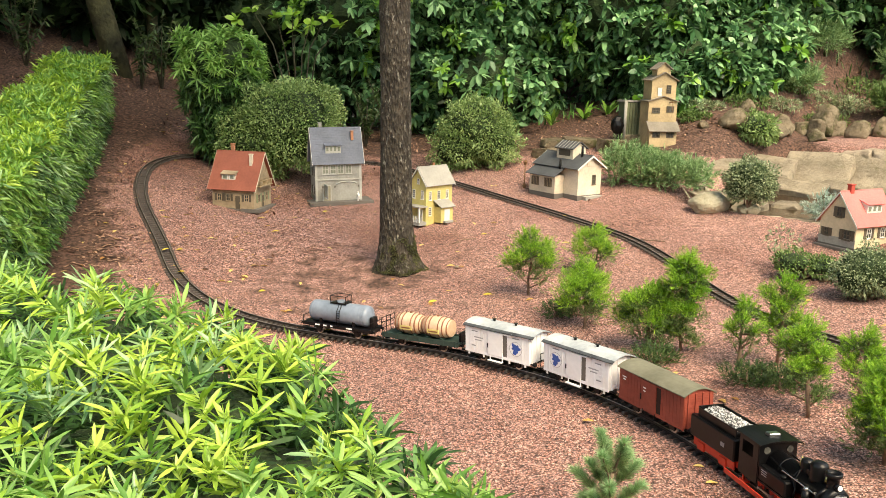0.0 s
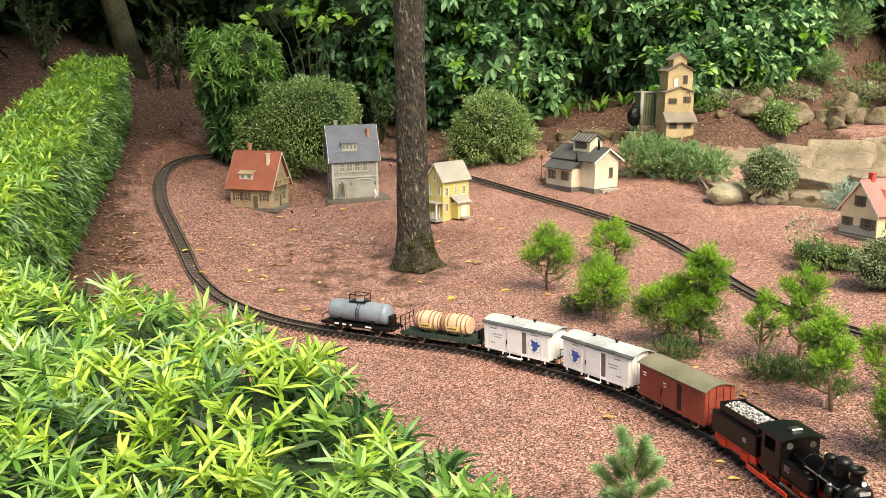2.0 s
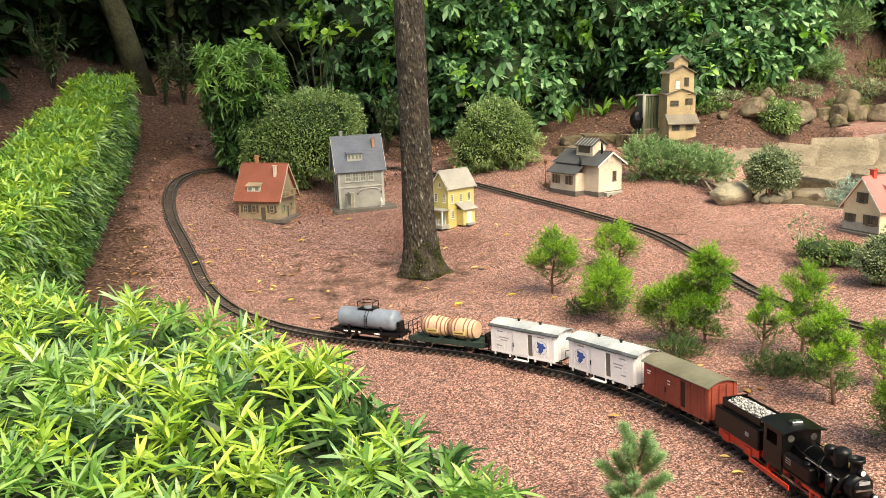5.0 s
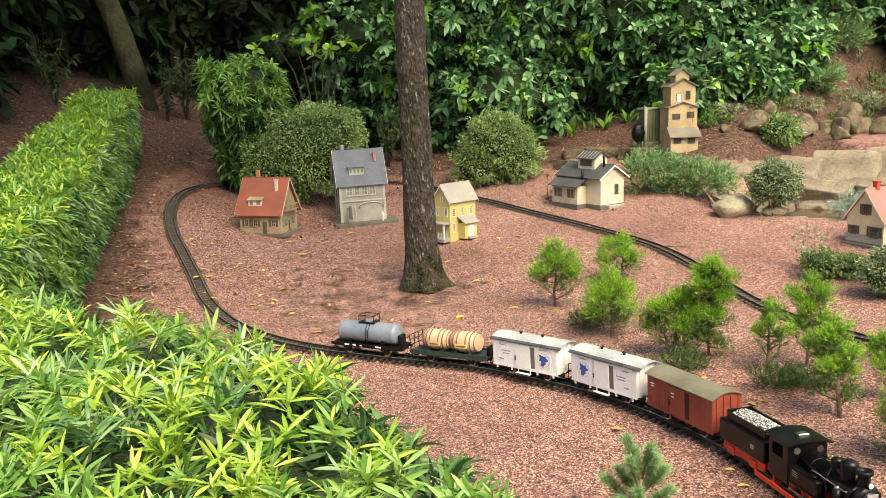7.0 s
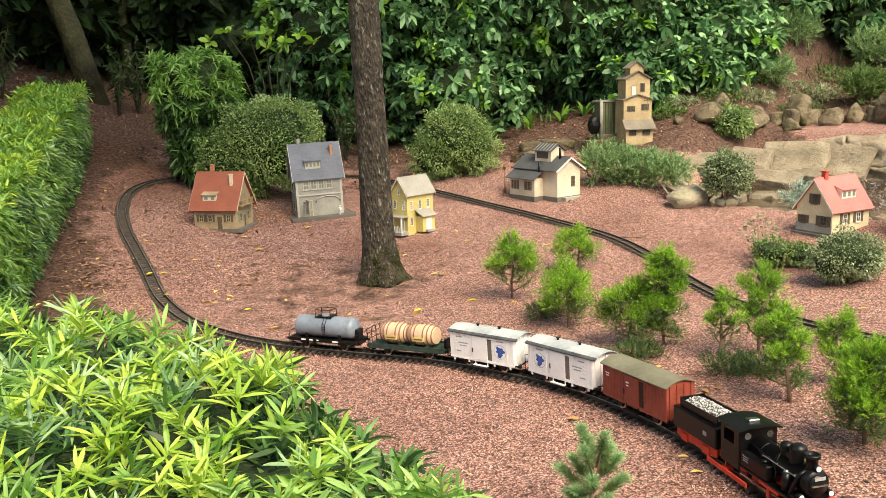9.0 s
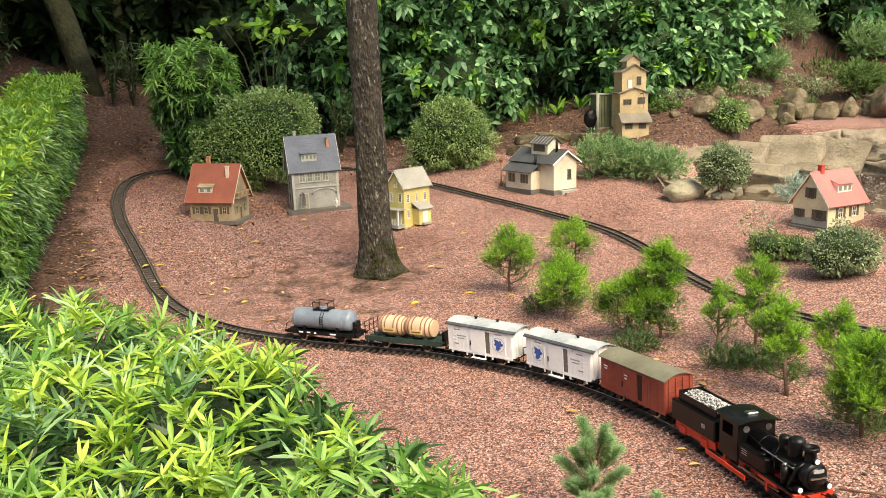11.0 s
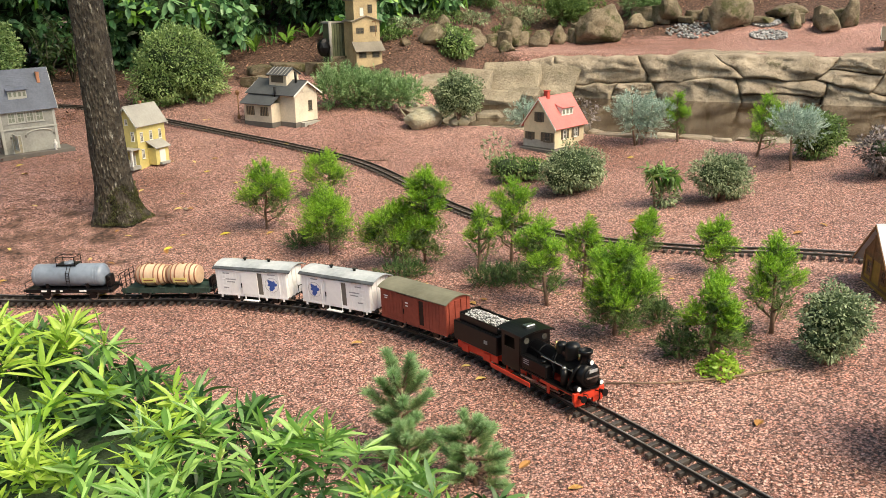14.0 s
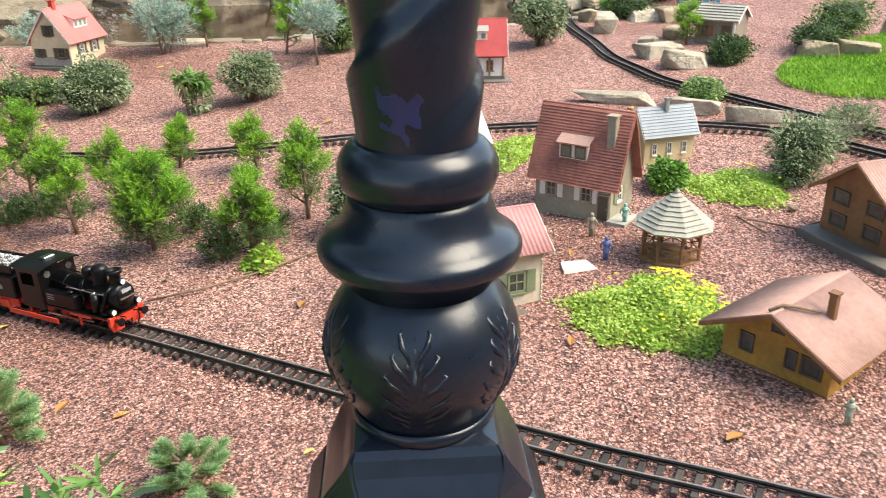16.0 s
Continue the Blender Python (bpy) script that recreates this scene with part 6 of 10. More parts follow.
# joints of the courses: where each crosses the foot and the head of its course
UPPER = ((-1.22, -1.1), (-0.92, -0.90), (-0.18, -0.27), (0.50, 0.27), (1.0, 1.12), (1.34, 1.48), (1.66, 1.62), (2.05, 2.12), (2.46, 2.46))
LOWER = ((-1.22, -1.22), (-0.80, -0.86), (-0.46, -0.40), (-0.08, -0.16), (0.52, 0.44), (1.02, 1.06), (1.60, 1.50), (2.02, 2.08), (2.46, 2.46))
for row, joints, lo, hi in ((0, LOWER, lambda t: 0.08, middle), (1, UPPER, middle, crest)):
    for k, ((a0, a1), (b0, b1)) in enumerate(zip(joints, joints[1:])):
        g = 0.003
        quad = [(a0 + g, lo(a0) + g), (b0 - g, lo(b0) + g), (b1 - g, hi(b1) - g), (a1 + g, hi(a1) - g)]
        if (row, k) in ((1, 4), (1, 6), (0, 2), (0, 4)):
            f = rnd.uniform(0.45, 0.62)
            ml = [quad[0][0] * (1 - f) + quad[3][0] * f, quad[0][1] * (1 - f) + quad[3][1] * f]
            mr = [quad[1][0] * f + quad[2][0] * (1 - f), quad[1][1] * f + quad[2][1] * (1 - f)]
            wall_block([quad[0], quad[1], (mr[0], mr[1] - g), (ml[0], ml[1] - g)], 0.3, row * 40 + k)
            wall_block([(ml[0], ml[1] + g), (mr[0], mr[1] + g), quad[2], quad[3]], 0.3, row * 40 + k + 20)
        else:
            wall_block(quad, 0.3, row * 40 + k)
bm = nb()
pv = []
for i in range(9):
    t = -1.6 + i * 0.52
    pv.append([bm.verts.new((4.8 + 0.77 * d + 0.64 * t, 5.3 + 0.64 * d - 0.77 * t, z)) for d, z in ((0.0, 0.0), (0.07, crest(t) - 0.03))])
for p, q in zip(pv, pv[1:]):
    bm.faces.new((p[0], q[0], q[1], p[1]))
tagged(part("wall_earth", bm, MULCH_BED), "dark earth in the joints behind the rock wall", "earth", kind="structure")
for i, (u, v, z, w, dp, h, yaw, lean) in enumerate(((3.86, 6.12, 0.27, 0.50, 0.40, 0.10, -46, 34), (3.52, 6.16, 0.27, 0.40, 0.34, 0.09, -34, 24), (4.14, 5.94, 0.25, 0.44, 0.40, 0.09, -48, 46), (3.08, 6.02, 0.31, 0.36, 0.24, 0.08, -15, 10), (3.20, 5.78, 0.22, 0.36, 0.24, 0.08, -30, 16), (3.56, 5.84, 0.17, 0.42, 0.22, 0.10, -44, 14),
                                                (2.98, 5.42, 0.17, 0.26, 0.18, 0.09, 10, 5), (3.16, 5.30, 0.14, 0.20, 0.15, 0.08, -40, 0), (2.9, 5.22, 0.16, 0.24, 0.18, 0.07, 25, 6), (3.84, 5.86, 0.17, 0.26, 0.2, 0.1, -60, 18), (2.72, 5.34, 0.20, 0.30, 0.18, 0.05, -10, 4), (3.30, 5.98, 0.27, 0.26, 0.2, 0.08, 20, 14))):
    rock("rock_slab", u, v, (w, dp, h), yaw, SLAB_ROCK, "sloping sandstone slab beside the pond", i + 90, 0.45, 0.7, "rock slabs", (lean, 0), z, 15)
# low kerb of thin stones along the near shore
for i in range(24):
    t = -0.95 + i * 0.14
    d = -1.80 + 0.05 * math.sin(i * 1.7) + 0.10 * max(0, t - 0.7)
    rock("shore_stone", 4.8 + 0.77 * d + 0.64 * t, 5.3 + 0.64 * d - 0.77 * t, (0.17 + 0.06 * math.sin(i * 2.3), 0.09, 0.04), -50 + 12 * math.sin(i), PALE_ROCK if i % 4 == 0 else ROCK, "thin pale stone edging the pond", i + 120, 0.35, 0.5, "pond edge stones", z=0.142)
for i, (u, v, w, h, yaw) in enumerate(((4.55, 2.12, 0.2, 0.09, 20), (4.78, 2.3, 0.14, 0.06, 50), (4.9, 2.05, 0.26, 0.05, 30), (5.0, 2.45, 0.2, 0.08, 0), (4.02, 1.68, 0.2, 0.06, -40), (3.86, 1.50, 0.2, 0.075, -60), (4.2, 1.78, 0.14, 0.05, 10), (4.13, 1.02, 0.17, 0.07, -70), (4.19, 0.88, 0.17, 0.07, -80), (4.9, 1.85, 0.25, 0.07, -50), (4.65, 0.75, 0.2, 0.07, -40), (4.12, 1.62, 0.12, 0.04, 15), (4.45, 1.72, 0.18, 0.05, -20))):
    rock("garden_rock", u, v, (w, w * 0.62, h * 1.3), yaw, PALE_ROCK if i in (0, 2, 4, 5, 6, 11) else OCHRE_ROCK, "pale angular garden rock on the gravel", i + 160, 0.25, 0.55, "garden rocks")
# heap of pale stones beside the bridge
for i in range(30):
    f = (i + 0.5) / 30
    u, v = 5.08 + 1.15 * f + 0.12 * math.sin(i * 4.1), 2.30 + 0.50 * f + 0.17 * math.sin(i * 2.7)
    w = 0.13 + 0.10 * f + 0.05 * math.sin(i * 1.7)
    rock("garden_rock", u, v, (w * 1.25, w * 0.8, w * (0.45 + 0.25 * math.sin(i * 3.3) + 0.25 * f)), i * 47, PALE_ROCK if i % 3 == 0 else OCHRE_ROCK, "pale ochre angular stone heaped beside the bridge", i + 260, 0.2, 0.55, "heaped garden rocks", points=13)
for i, (u, v, w, yaw) in enumerate(((3.25, 1.60, 0.34, -86), (3.20, 1.30, 0.25, -82), (3.16, 1.06, 0.22, -76), (3.09, 0.84, 0.2, -70), (2.98, 0.58, 0.22, -60))):
    rock("edging_stone", u, v, (w, 0.055, 0.06), yaw, PALE_ROCK, "long pale edging stone beside the track", i + 190, 0.2, 0.75, "edging stones")
# rubble fans
for u, v, r in ((5.74, 6.05, 0.22), (6.05, 5.5, 0.15), (6.3, 5.75, 0.12)):
    bm = nb()
    for i in range(190):
        a, q = rnd.uniform(0, 6.28), r * math.sqrt(rnd.random())
        x, y = u + q * math.cos(a), v + q * math.sin(a)
        s = rnd.uniform(0.009, 0.019)
        body(bm, (x, y, lie(x, y) + 0.01), (s, s, s * 0.7), 0.5, 1, i)
    tagged(part("rubble", bm, SLATE), "small heap of grey rubble stones", "rubble", kind="stuff")


# unseen plain wall behind the path, added to close the place and darken reflections
bm = box(nb(), -9, -3.6, -0.6, 9, -3.4, 3.2)
tagged(part("wall_south", bm, paint("tan_render", (0.32, 0.27, 0.2), 0.15)), "plain tan rendered wall, added out of view to darken reflections", "wall", kind="structure")


# ---- model houses ----
def on_side(side, L, W):
    """Maps (along, out, up) on a house's wall to its own axes."""
    if side == "front":
        return lambda a, o, z: (a, -W / 2 - o, z)
    if side == "back":
        return lambda a, o, z: (-a, W / 2 + o, z)
    if side == "right":
        return lambda a, o, z: (L / 2 + o, a, z)
    return lambda a, o, z: (-L / 2 - o, -a, z)


def wall_box(bm, f, a0, a1, o0, o1, z0, z1):
    c = [f(a, o, z) for a in (a0, a1) for o in (o0, o1) for z in (z0, z1)]
    xs, ys, zs = zip(*c)
    return box(bm, min(xs), min(ys), min(zs), max(xs), max(ys), max(zs))


def add_window(root, f, a, z, w, h, trim, shutters=None, bars=(1, 1), sill=True, glass=None):
    bm = nb()
    t = min(w, h) * 0.13
    wall_box(bm, f, a - w / 2, a + w / 2, 0.0006, 0.0034, z + h / 2 - t, z + h / 2)
    wall_box(bm, f, a - w / 2, a + w / 2, 0.0006, 0.0034, z - h / 2, z - h / 2 + t)
    wall_box(bm, f, a - w / 2, a - w / 2 + t, 0.0006, 0.0034, z - h / 2, z + h / 2)
    wall_box(bm, f, a + w / 2 - t, a + w / 2, 0.0006, 0.0034, z - h / 2, z + h / 2)
    win = part("window", bm, trim, root)
    for i in range(bars[0]):
        x = a - w / 2 + w * (i + 1) / (bars[0] + 1)
        bm = nb()
        wall_box(bm, f, x - t * 0.25, x + t * 0.25, 0.0006, 0.0026, z - h / 2, z + h / 2)
        part("glazing_bar", bm, trim, win)
    for i in range(bars[1]):
        y = z - h / 2 + h * (i + 1) / (bars[1] + 1)
        part("glazing_bar", wall_box(nb(), f, a - w / 2, a + w / 2, 0.0006, 0.0027, y - t * 0.25, y + t * 0.25), trim, win)
    part("pane", wall_box(nb(), f, a - w / 2 + t * 0.5, a + w / 2 - t * 0.5, 0.0003, 0.0011, z - h / 2 + t * 0.5, z + h / 2 - t * 0.5), glass or GLASS, win, "dark window pane")
    if sill:
        part("sill", wall_box(nb(), f, a - w * 0.58, a + w * 0.58, 0.0004, 0.0055, z - h / 2 - 0.003, z - h / 2), trim, win)
    if shutters:
        for s in (-1, 1):
            c = a + s * w * 0.80
            part("shutter", wall_box(nb(), f, c - w * 0.24, c + w * 0.24, 0.0005, 0.003, z - h / 2, z + h / 2), shutters, win)


def add_door(root, f, a, w, h, trim, leafm, z=0.0):
    bm = nb()
    t = w * 0.12
    wall_box(bm, f, a - w / 2 - t, a - w / 2, 0.0006, 0.004, z, z + h + t)
    wall_box(bm, f, a + w / 2, a + w / 2 + t, 0.0006, 0.004, z, z + h + t)
    wall_box(bm, f, a - w / 2, a + w / 2, 0.0006, 0.004, z + h, z + h + t)
    d = part("door", wall_box(nb(), f, a - w / 2, a + w / 2, 0.0004, 0.002, z, z + h), leafm, root)
    part("door_frame", bm, trim, d)
    part("panel", wall_box(nb(), f, a - w * 0.3, a + w * 0.3, 0.0018, 0.003, z + h * 0.12, z + h * 0.45), leafm, d)
    part("handle", wall_box(nb(), f, a + w * 0.34, a + w * 0.42, 0.002, 0.005, z + h * 0.45, z + h * 0.5), BRASS, d, "small brass handle")


def roof_slope(sign, y0, z0, y1, z1, x0, x1, rows, t=0.0045, ribs=0):
    """One slope from the eave (y0, z0) up to the ridge (y1, z1): plain, in stepped courses, or corrugated."""
    bm = nb()
    dy, dz = y1 - y0, z1 - z0
    ln = math.hypot(dy, dz)
    ny, nz = -dz / ln, dy / ln
    if nz < 0:
        ny, nz = -ny, -nz
    if ribs:
        n = ribs * 4
        top, low = [], []
        for i in range(n + 1):
            x = x0 + (x1 - x0) * i / n
            up = t * (1.0 + 0.45 * math.cos(i * math.pi / 2))
            top.append([bm.verts.new((x, y0 + ny * up, z0 + nz * up)), bm.verts.new((x, y1 + ny * up, z1 + nz * up))])
            low.append([bm.verts.new((x, y0, z0)), bm.verts.new((x, y1, z1))])
        for i in range(n):
            bm.faces.new((top[i][0], top[i + 1][0], top[i + 1][1], top[i][1])).smooth = True
            bm.faces.new((low[i][0], low[i][1], low[i + 1][1], low[i + 1][0]))
            for k in (0, 1):
                bm.faces.new((top[i][k], low[i][k], low[i + 1][k], top[i + 1][k]))
        for i in (0, n):
            bm.faces.new((top[i][0], top[i][1], low[i][1], low[i][0]))
        return bm
    pts = [(y0, z0), (y1, z1)]
    for i in range(rows - 1, -1, -1):
        a, b = i / rows, (i + 1) / rows
        up = t * (1.9 if rows > 1 else 1)
        pts += [(y0 + dy * b + ny * t, z0 + dz * b + nz * t), (y0 + dy * a + ny * up, z0 + dz * a + nz * up)]
    return extrude_profile(bm, pts, x0, x1)


def gable_house(name, label, u, v, yaw, L, W, hw, hr, wall, roof, oe=0.02, og=0.012, rows=1, ribs=0, plate=None, plinth=None, drop=0.0, thin=0.0045, gable=None, group="model houses", barge=None):
    root = thing(name, Matrix.Translation(spot(u, v, -drop)) @ Matrix.Rotation(radians(yaw), 4, "Z"), label, "model house", group)
    bm = extrude_profile(nb(), [(-W / 2, -0.02), (W / 2, -0.02), (W / 2, hw), (0, hr - 0.002), (-W / 2, hw)], -L / 2, L / 2)
    part("wall", bm, wall, root)
    if gable:
        for s in (-1, 1):
            bm = extrude_profile(nb(), [(-W / 2 + 0.004, hw + 0.002), (W / 2 - 0.004, hw + 0.002), (0, hr - 0.008)], s * (L / 2 + 0.001) - 0.001, s * (L / 2 + 0.001) + 0.001)
            part("gable_cladding", bm, gable, root)
    k = (hr - hw) / (W / 2)
    for s in (-1, 1):
        part("roof_slope", roof_slope(s, s * (W / 2 + oe), hw - oe * k, 0, hr, -L / 2 - og, L / 2 + og, rows, thin, ribs), roof, root)
    part("ridge_cap", rod(nb(), (-L / 2 - og, 0, hr + thin * 0.8), (L / 2 + og, 0, hr + thin * 0.8), thin * 0.9, None, 6), roof, root)
    for s in (-1, 1):
        for e in (-1, 1):
            x = e * (L / 2 + og)
            y0, z0 = s * (W / 2 + oe), hw - oe * k
            bm = extrude_profile(nb(), [(y0, z0 - 0.006), (0, hr - 0.006), (0, hr + thin), (y0, z0 + thin)], min(x, x + e * 0.0022), max(x, x + e * 0.0022))
            part("barge_board", bm, barge or gable or TINTS["trim"], root)
    if plinth:
        bm = box(nb(), -L / 2 - 0.0025, -W / 2 - 0.0025, -0.02, L / 2 + 0.0025, W / 2 + 0.0025, plinth)
        part("plinth", bm, TINTS["plinth"], root)
    if plate:
        x0, y0, x1, y1 = plate
        part("base_plate", box(nb(), x0, y0, -0.02, x1, y1, 0.004, 0.002), TINTS["plinth"], root, "weathered grey base plate")
    return root


def dormer(root, L, W, hw, hr, a, y, w, h, roof, wall, trim, panes=3, sign=-1, tilt=0.35):
    """A shed dormer on one slope: its front at y from the ridge."""
    k = (hr - hw) / (W / 2)
    zb = hr - abs(y) * k
    ys = sign * abs(y)
    back = sign * max(0.004, abs(y) - h / max(k - tilt, 0.2))
    zt = zb + h
    bm = extrude_profile(nb(), [(ys, zb - 0.004), (ys, zt), (back, zt + (abs(ys) - abs(back)) * tilt), (back, hr - abs(back) * k - 0.004)], a - w / 2, a + w / 2)
    d = part("dormer", bm, wall, root)
    o = sign * 0.009
    bm = roof_slope(sign, ys + o, zt - 0.003, back, zt + (abs(ys) - abs(back)) * tilt, a - w / 2 - 0.006, a + w / 2 + 0.006, 1, 0.0035)
    part("dormer_roof", bm, roof, d)
    pw = w / panes
    for i in range(panes):
        x = a - w / 2 + pw * (i + 0.5)
        o1, o2 = (ys + sign * 0.0004, ys + sign * 0.0016)
        fr = part("dormer_window", box(nb(), x - pw * 0.40, min(ys, o1), zb + h * 0.22, x + pw * 0.40, max(ys, o1), zt - h * 0.12), trim, d)
        part("dormer_pane", box(nb(), x - pw * 0.27, min(o1, o2), zb + h * 0.32, x + pw * 0.27, max(o1, o2), zt - h * 0.22), CURTAIN, fr, "dull window pane")


def chimney(root, x, y, z0, z1, s, material):
    c = part("chimney", box(nb(), x - s / 2, y - s / 2, z0, x + s / 2, y + s / 2, z1, 0.001), material, root, "small chimney")
    part("chimney_cap", box(nb(), x - s * 0.65, y - s * 0.65, z1, x + s * 0.65, y + s * 0.65, z1 + 0.004), material, c)


T = TINTS
# red-roofed timber chalet
L, W, hw, hr = 0.26, 0.232, 0.145, 0.318
h = gable_house("chalet", "small timber chalet with brick-red roof and balcony on the gravel", -0.127, 5.629, -22, L, W, hw, hr, T["tan"], T["brick"], 0.024, 0.021, plate=(-0.13, -0.118, 0.16, 0.12), gable=T["tan"], drop=0.008, barge=T["cream"])
dormer(h, L, W, hw, hr, -0.03, 0.107, 0.085, 0.042, T["tan"], T["cream"], T["trim"], 2)
chimney(h, 0.085, -0.045, 0.24, 0.31, 0.018, T["cream"])
chimney(h, -0.06, 0.02, 0.3, 0.36, 0.02, T["chimney"])
f = on_side("front", L, W)
for a in (-0.085, -0.03):
    add_window(h, f, a, 0.065, 0.028, 0.042, T["tan"], T["shut"])
add_door(h, f, 0.03, 0.03, 0.075, T["tan"], T["shut"])
add_window(h, f, 0.085, 0.065, 0.028, 0.042, T["tan"], T["shut"])
f = on_side("right", L, W)
for a in (-0.05, 0.05):
    add_window(h, f, a, 0.06, 0.032, 0.05, T["tan"], T["green"])
add_door(h, f, 0.0, 0.026, 0.07, T["tan"], T["shut"])
bal = part("balcony", wall_box(nb(), f, -0.085, 0.085, 0.001, 0.03, 0.128, 0.134), T["tan"], h, "small wooden balcony")
for i in range(9):
    a = -0.072 + i * 0.018
    part("baluster", wall_box(nb(), f, a - 0.003, a + 0.003, 0.024, 0.027, 0.134, 0.16), T["sand"], bal)
part("handrail", wall_box(nb(), f, -0.085, 0.085, 0.022, 0.029, 0.16, 0.165), T["sand"], bal)
add_window(h, f, 0.0, 0.195, 0.05, 0.06, T["tan"], None)

# grey town house with blue slate roof
L, W, hw, hr = 0.291, 0.171, 0.266, 0.449
h = gable_house("town_house", "tall grey plaster house with blue slate roof and shop window", 0.435, 5.875, 9, L, W, hw, hr, T["stone"], T["slate"], 0.017, 0.016, rows=22, thin=0.0012, plate=(-0.19, -0.145, 0.21, 0.11))
h.matrix_world = h.matrix_world @ Matrix.Rotation(radians(-1.3), 4, "Y")
dormer(h, L, W, hw, hr, -0.027, 0.073, 0.095, 0.052, T["slate"], T["ashlar"], T["ashlar"], 4)
chimney(h, 0.10, -0.035, 0.37, 0.425, 0.016, T["chimney"])
chimney(h, -0.09, 0.02, 0.42, 0.475, 0.02, T["stone"])
f = on_side("front", L, W)
for a in (-0.08, -0.033, 0.0145, 0.064):
    add_window(h, f, a, 0.198, 0.04, 0.058, T["ashlar"], None, (1, 1), glass=CURTAIN)
part("string_course", wall_box(nb(), f, -L / 2 - 0.003, L / 2 + 0.003, 0.0005, 0.006, 0.132, 0.14), T["ashlar"], h)
part("eaves_course", wall_box(nb(), f, -L / 2 - 0.003, L / 2 + 0.003, 0.0005, 0.008, 0.236, 0.246), T["stone"], h)
for a in (-0.138, 0.138):
    part("corner_pilaster", wall_box(nb(), f, a - 0.007, a + 0.007, 0.0005, 0.004, 0.0, 0.225), T["ashlar"], h)
add_door(h, f, -0.073, 0.042, 0.098, T["ashlar"], T["olive"])
add_window(h, f, 0.05, 0.072, 0.115, 0.08, T["ashlar"], None, (2, 0), glass=CURTAIN)
part("arch_lintel", pipe(nb(), [f(0.05 + 0.064 * math.cos(k * math.pi / 12), 0.003, 0.104 + 0.018 * math.sin(k * math.pi / 12)) for k in range(13)], 0.0035, 6), T["ashlar"], h, "pale arch over the shop window")
part("arch_fill", extrude_profile(nb(), [(0.05 + 0.060 * math.cos(k * math.pi / 12), 0.106 + 0.015 * math.sin(k * math.pi / 12)) for k in range(13)], 0, 0.0012), CURTAIN, h)
h.children[-1].matrix_local = Matrix(((0, 1, 0, 0), (-1, 0, 0, -W / 2 - 0.0002), (0, 0, 1, 0), (0, 0, 0, 1)))
for a in (-0.10, -0.025, 0.125):
    part("wall_lamp", wall_box(nb(), f, a - 0.004, a + 0.004, 0.0005, 0.006, 0.085, 0.098), T["plinth"], h)
f = on_side("left", L, W)
for a in (-0.04, 0.04):
    for z in (0.07, 0.18):
        add_window(h, f, a, z, 0.034, 0.05, T["ashlar"], T["shut"])
f = on_side("right", L, W)
add_window(h, f, 0.0, 0.18, 0.034, 0.05, T["ashlar"], T["shut"])


def figure(u, v, hgt, material, label, drop=0.0):
    bm = nb()
    k = hgt
    for y in (-0.055, 0.055):
        rod(bm, (0, y * k, 0), (0, y * k, 0.48 * k), 0.055 * k, 0.06 * k, 8)
        rod(bm, (0.04 * k, y * k, 0.02 * k), (0.10 * k, y * k, 0.015 * k), 0.035 * k, 0.03 * k, 6)
        s = 1 if y > 0 else -1
        pipe(bm, [(0, s * 0.12 * k, 0.76 * k), (0.02 * k, s * 0.23 * k, 0.60 * k), (0.06 * k, s * 0.24 * k, 0.46 * k)], [0.042 * k, 0.036 * k, 0.028 * k], 6)
    lathe(bm, [(0.13 * k, 0.36 * k), (0.125 * k, 0.46 * k), (0.11 * k, 0.56 * k), (0.15 * k, 0.72 * k), (0.11 * k, 0.80 * k), (0.045 * k, 0.83 * k)], 10)
    lathe(bm, [(0.03 * k, 0.82 * k), (0.075 * k, 0.86 * k), (0.085 * k, 0.91 * k), (0.065 * k, 0.975 * k), (0.01 * k, k)], 10)
    ob = part("figurine", bm, material)
    ob.matrix_world = Matrix.Translation(spot(u, v, drop))
    tagged(ob, label, "figurine", "painted figurines")


figure(0.565, 5.76, 0.075, T["figure"], "small painted figurine on the base of the town house", 0.006)

# yellow board house with porch
L, W, hw, hr = 0.215, 0.125, 0.228, 0.312
h = gable_house("board_house", "yellow weatherboarded house with pale grey roof and porch", 0.969, 5.385, 37, L, W, hw, hr, T["yellow"], T["pale"], 0.014, 0.012)
f = on_side("front", L, W)
for a in (-0.075, -0.005, 0.065):
    add_window(h, f, a, 0.155, 0.022, 0.05, T["trim"], None, (1, 3))
add_window(h, f, -0.075, 0.065, 0.022, 0.05, T["trim"], None, (1, 3))
por = part("side_porch", wall_box(nb(), f, -0.04, 0.06, 0.0, 0.055, 0.0, 0.09), T["yellow"], h)
bm = roof_slope(-1, -W / 2 - 0.068, 0.088, -W / 2, 0.125, -0.05, 0.07, 1, 0.004)
part("porch_roof", bm, T["pale"], por)
part("porch_door", wall_box(nb(), f, -0.012, 0.032, 0.0552, 0.057, 0.006, 0.078), T["trim"], por, "white porch door")
part("porch_step", wall_box(nb(), f, -0.02, 0.045, 0.057, 0.075, 0.0, 0.012), T["stone"], por)
for i in range(16):
    z = 0.014 + i * 0.0118
    part("clapboard", wall_box(nb(), f, -L / 2, L / 2, 0.0, 0.0005, z, z + 0.009), T["yellow"], h)
f = on_side("left", L, W)
for a in (-0.035, 0.035):
    add_window(h, f, a, 0.16, 0.022, 0.05, T["trim"], None, (1, 3))
add_window(h, f, 0.0, 0.235, 0.018, 0.03, T["trim"], None, (1, 1))
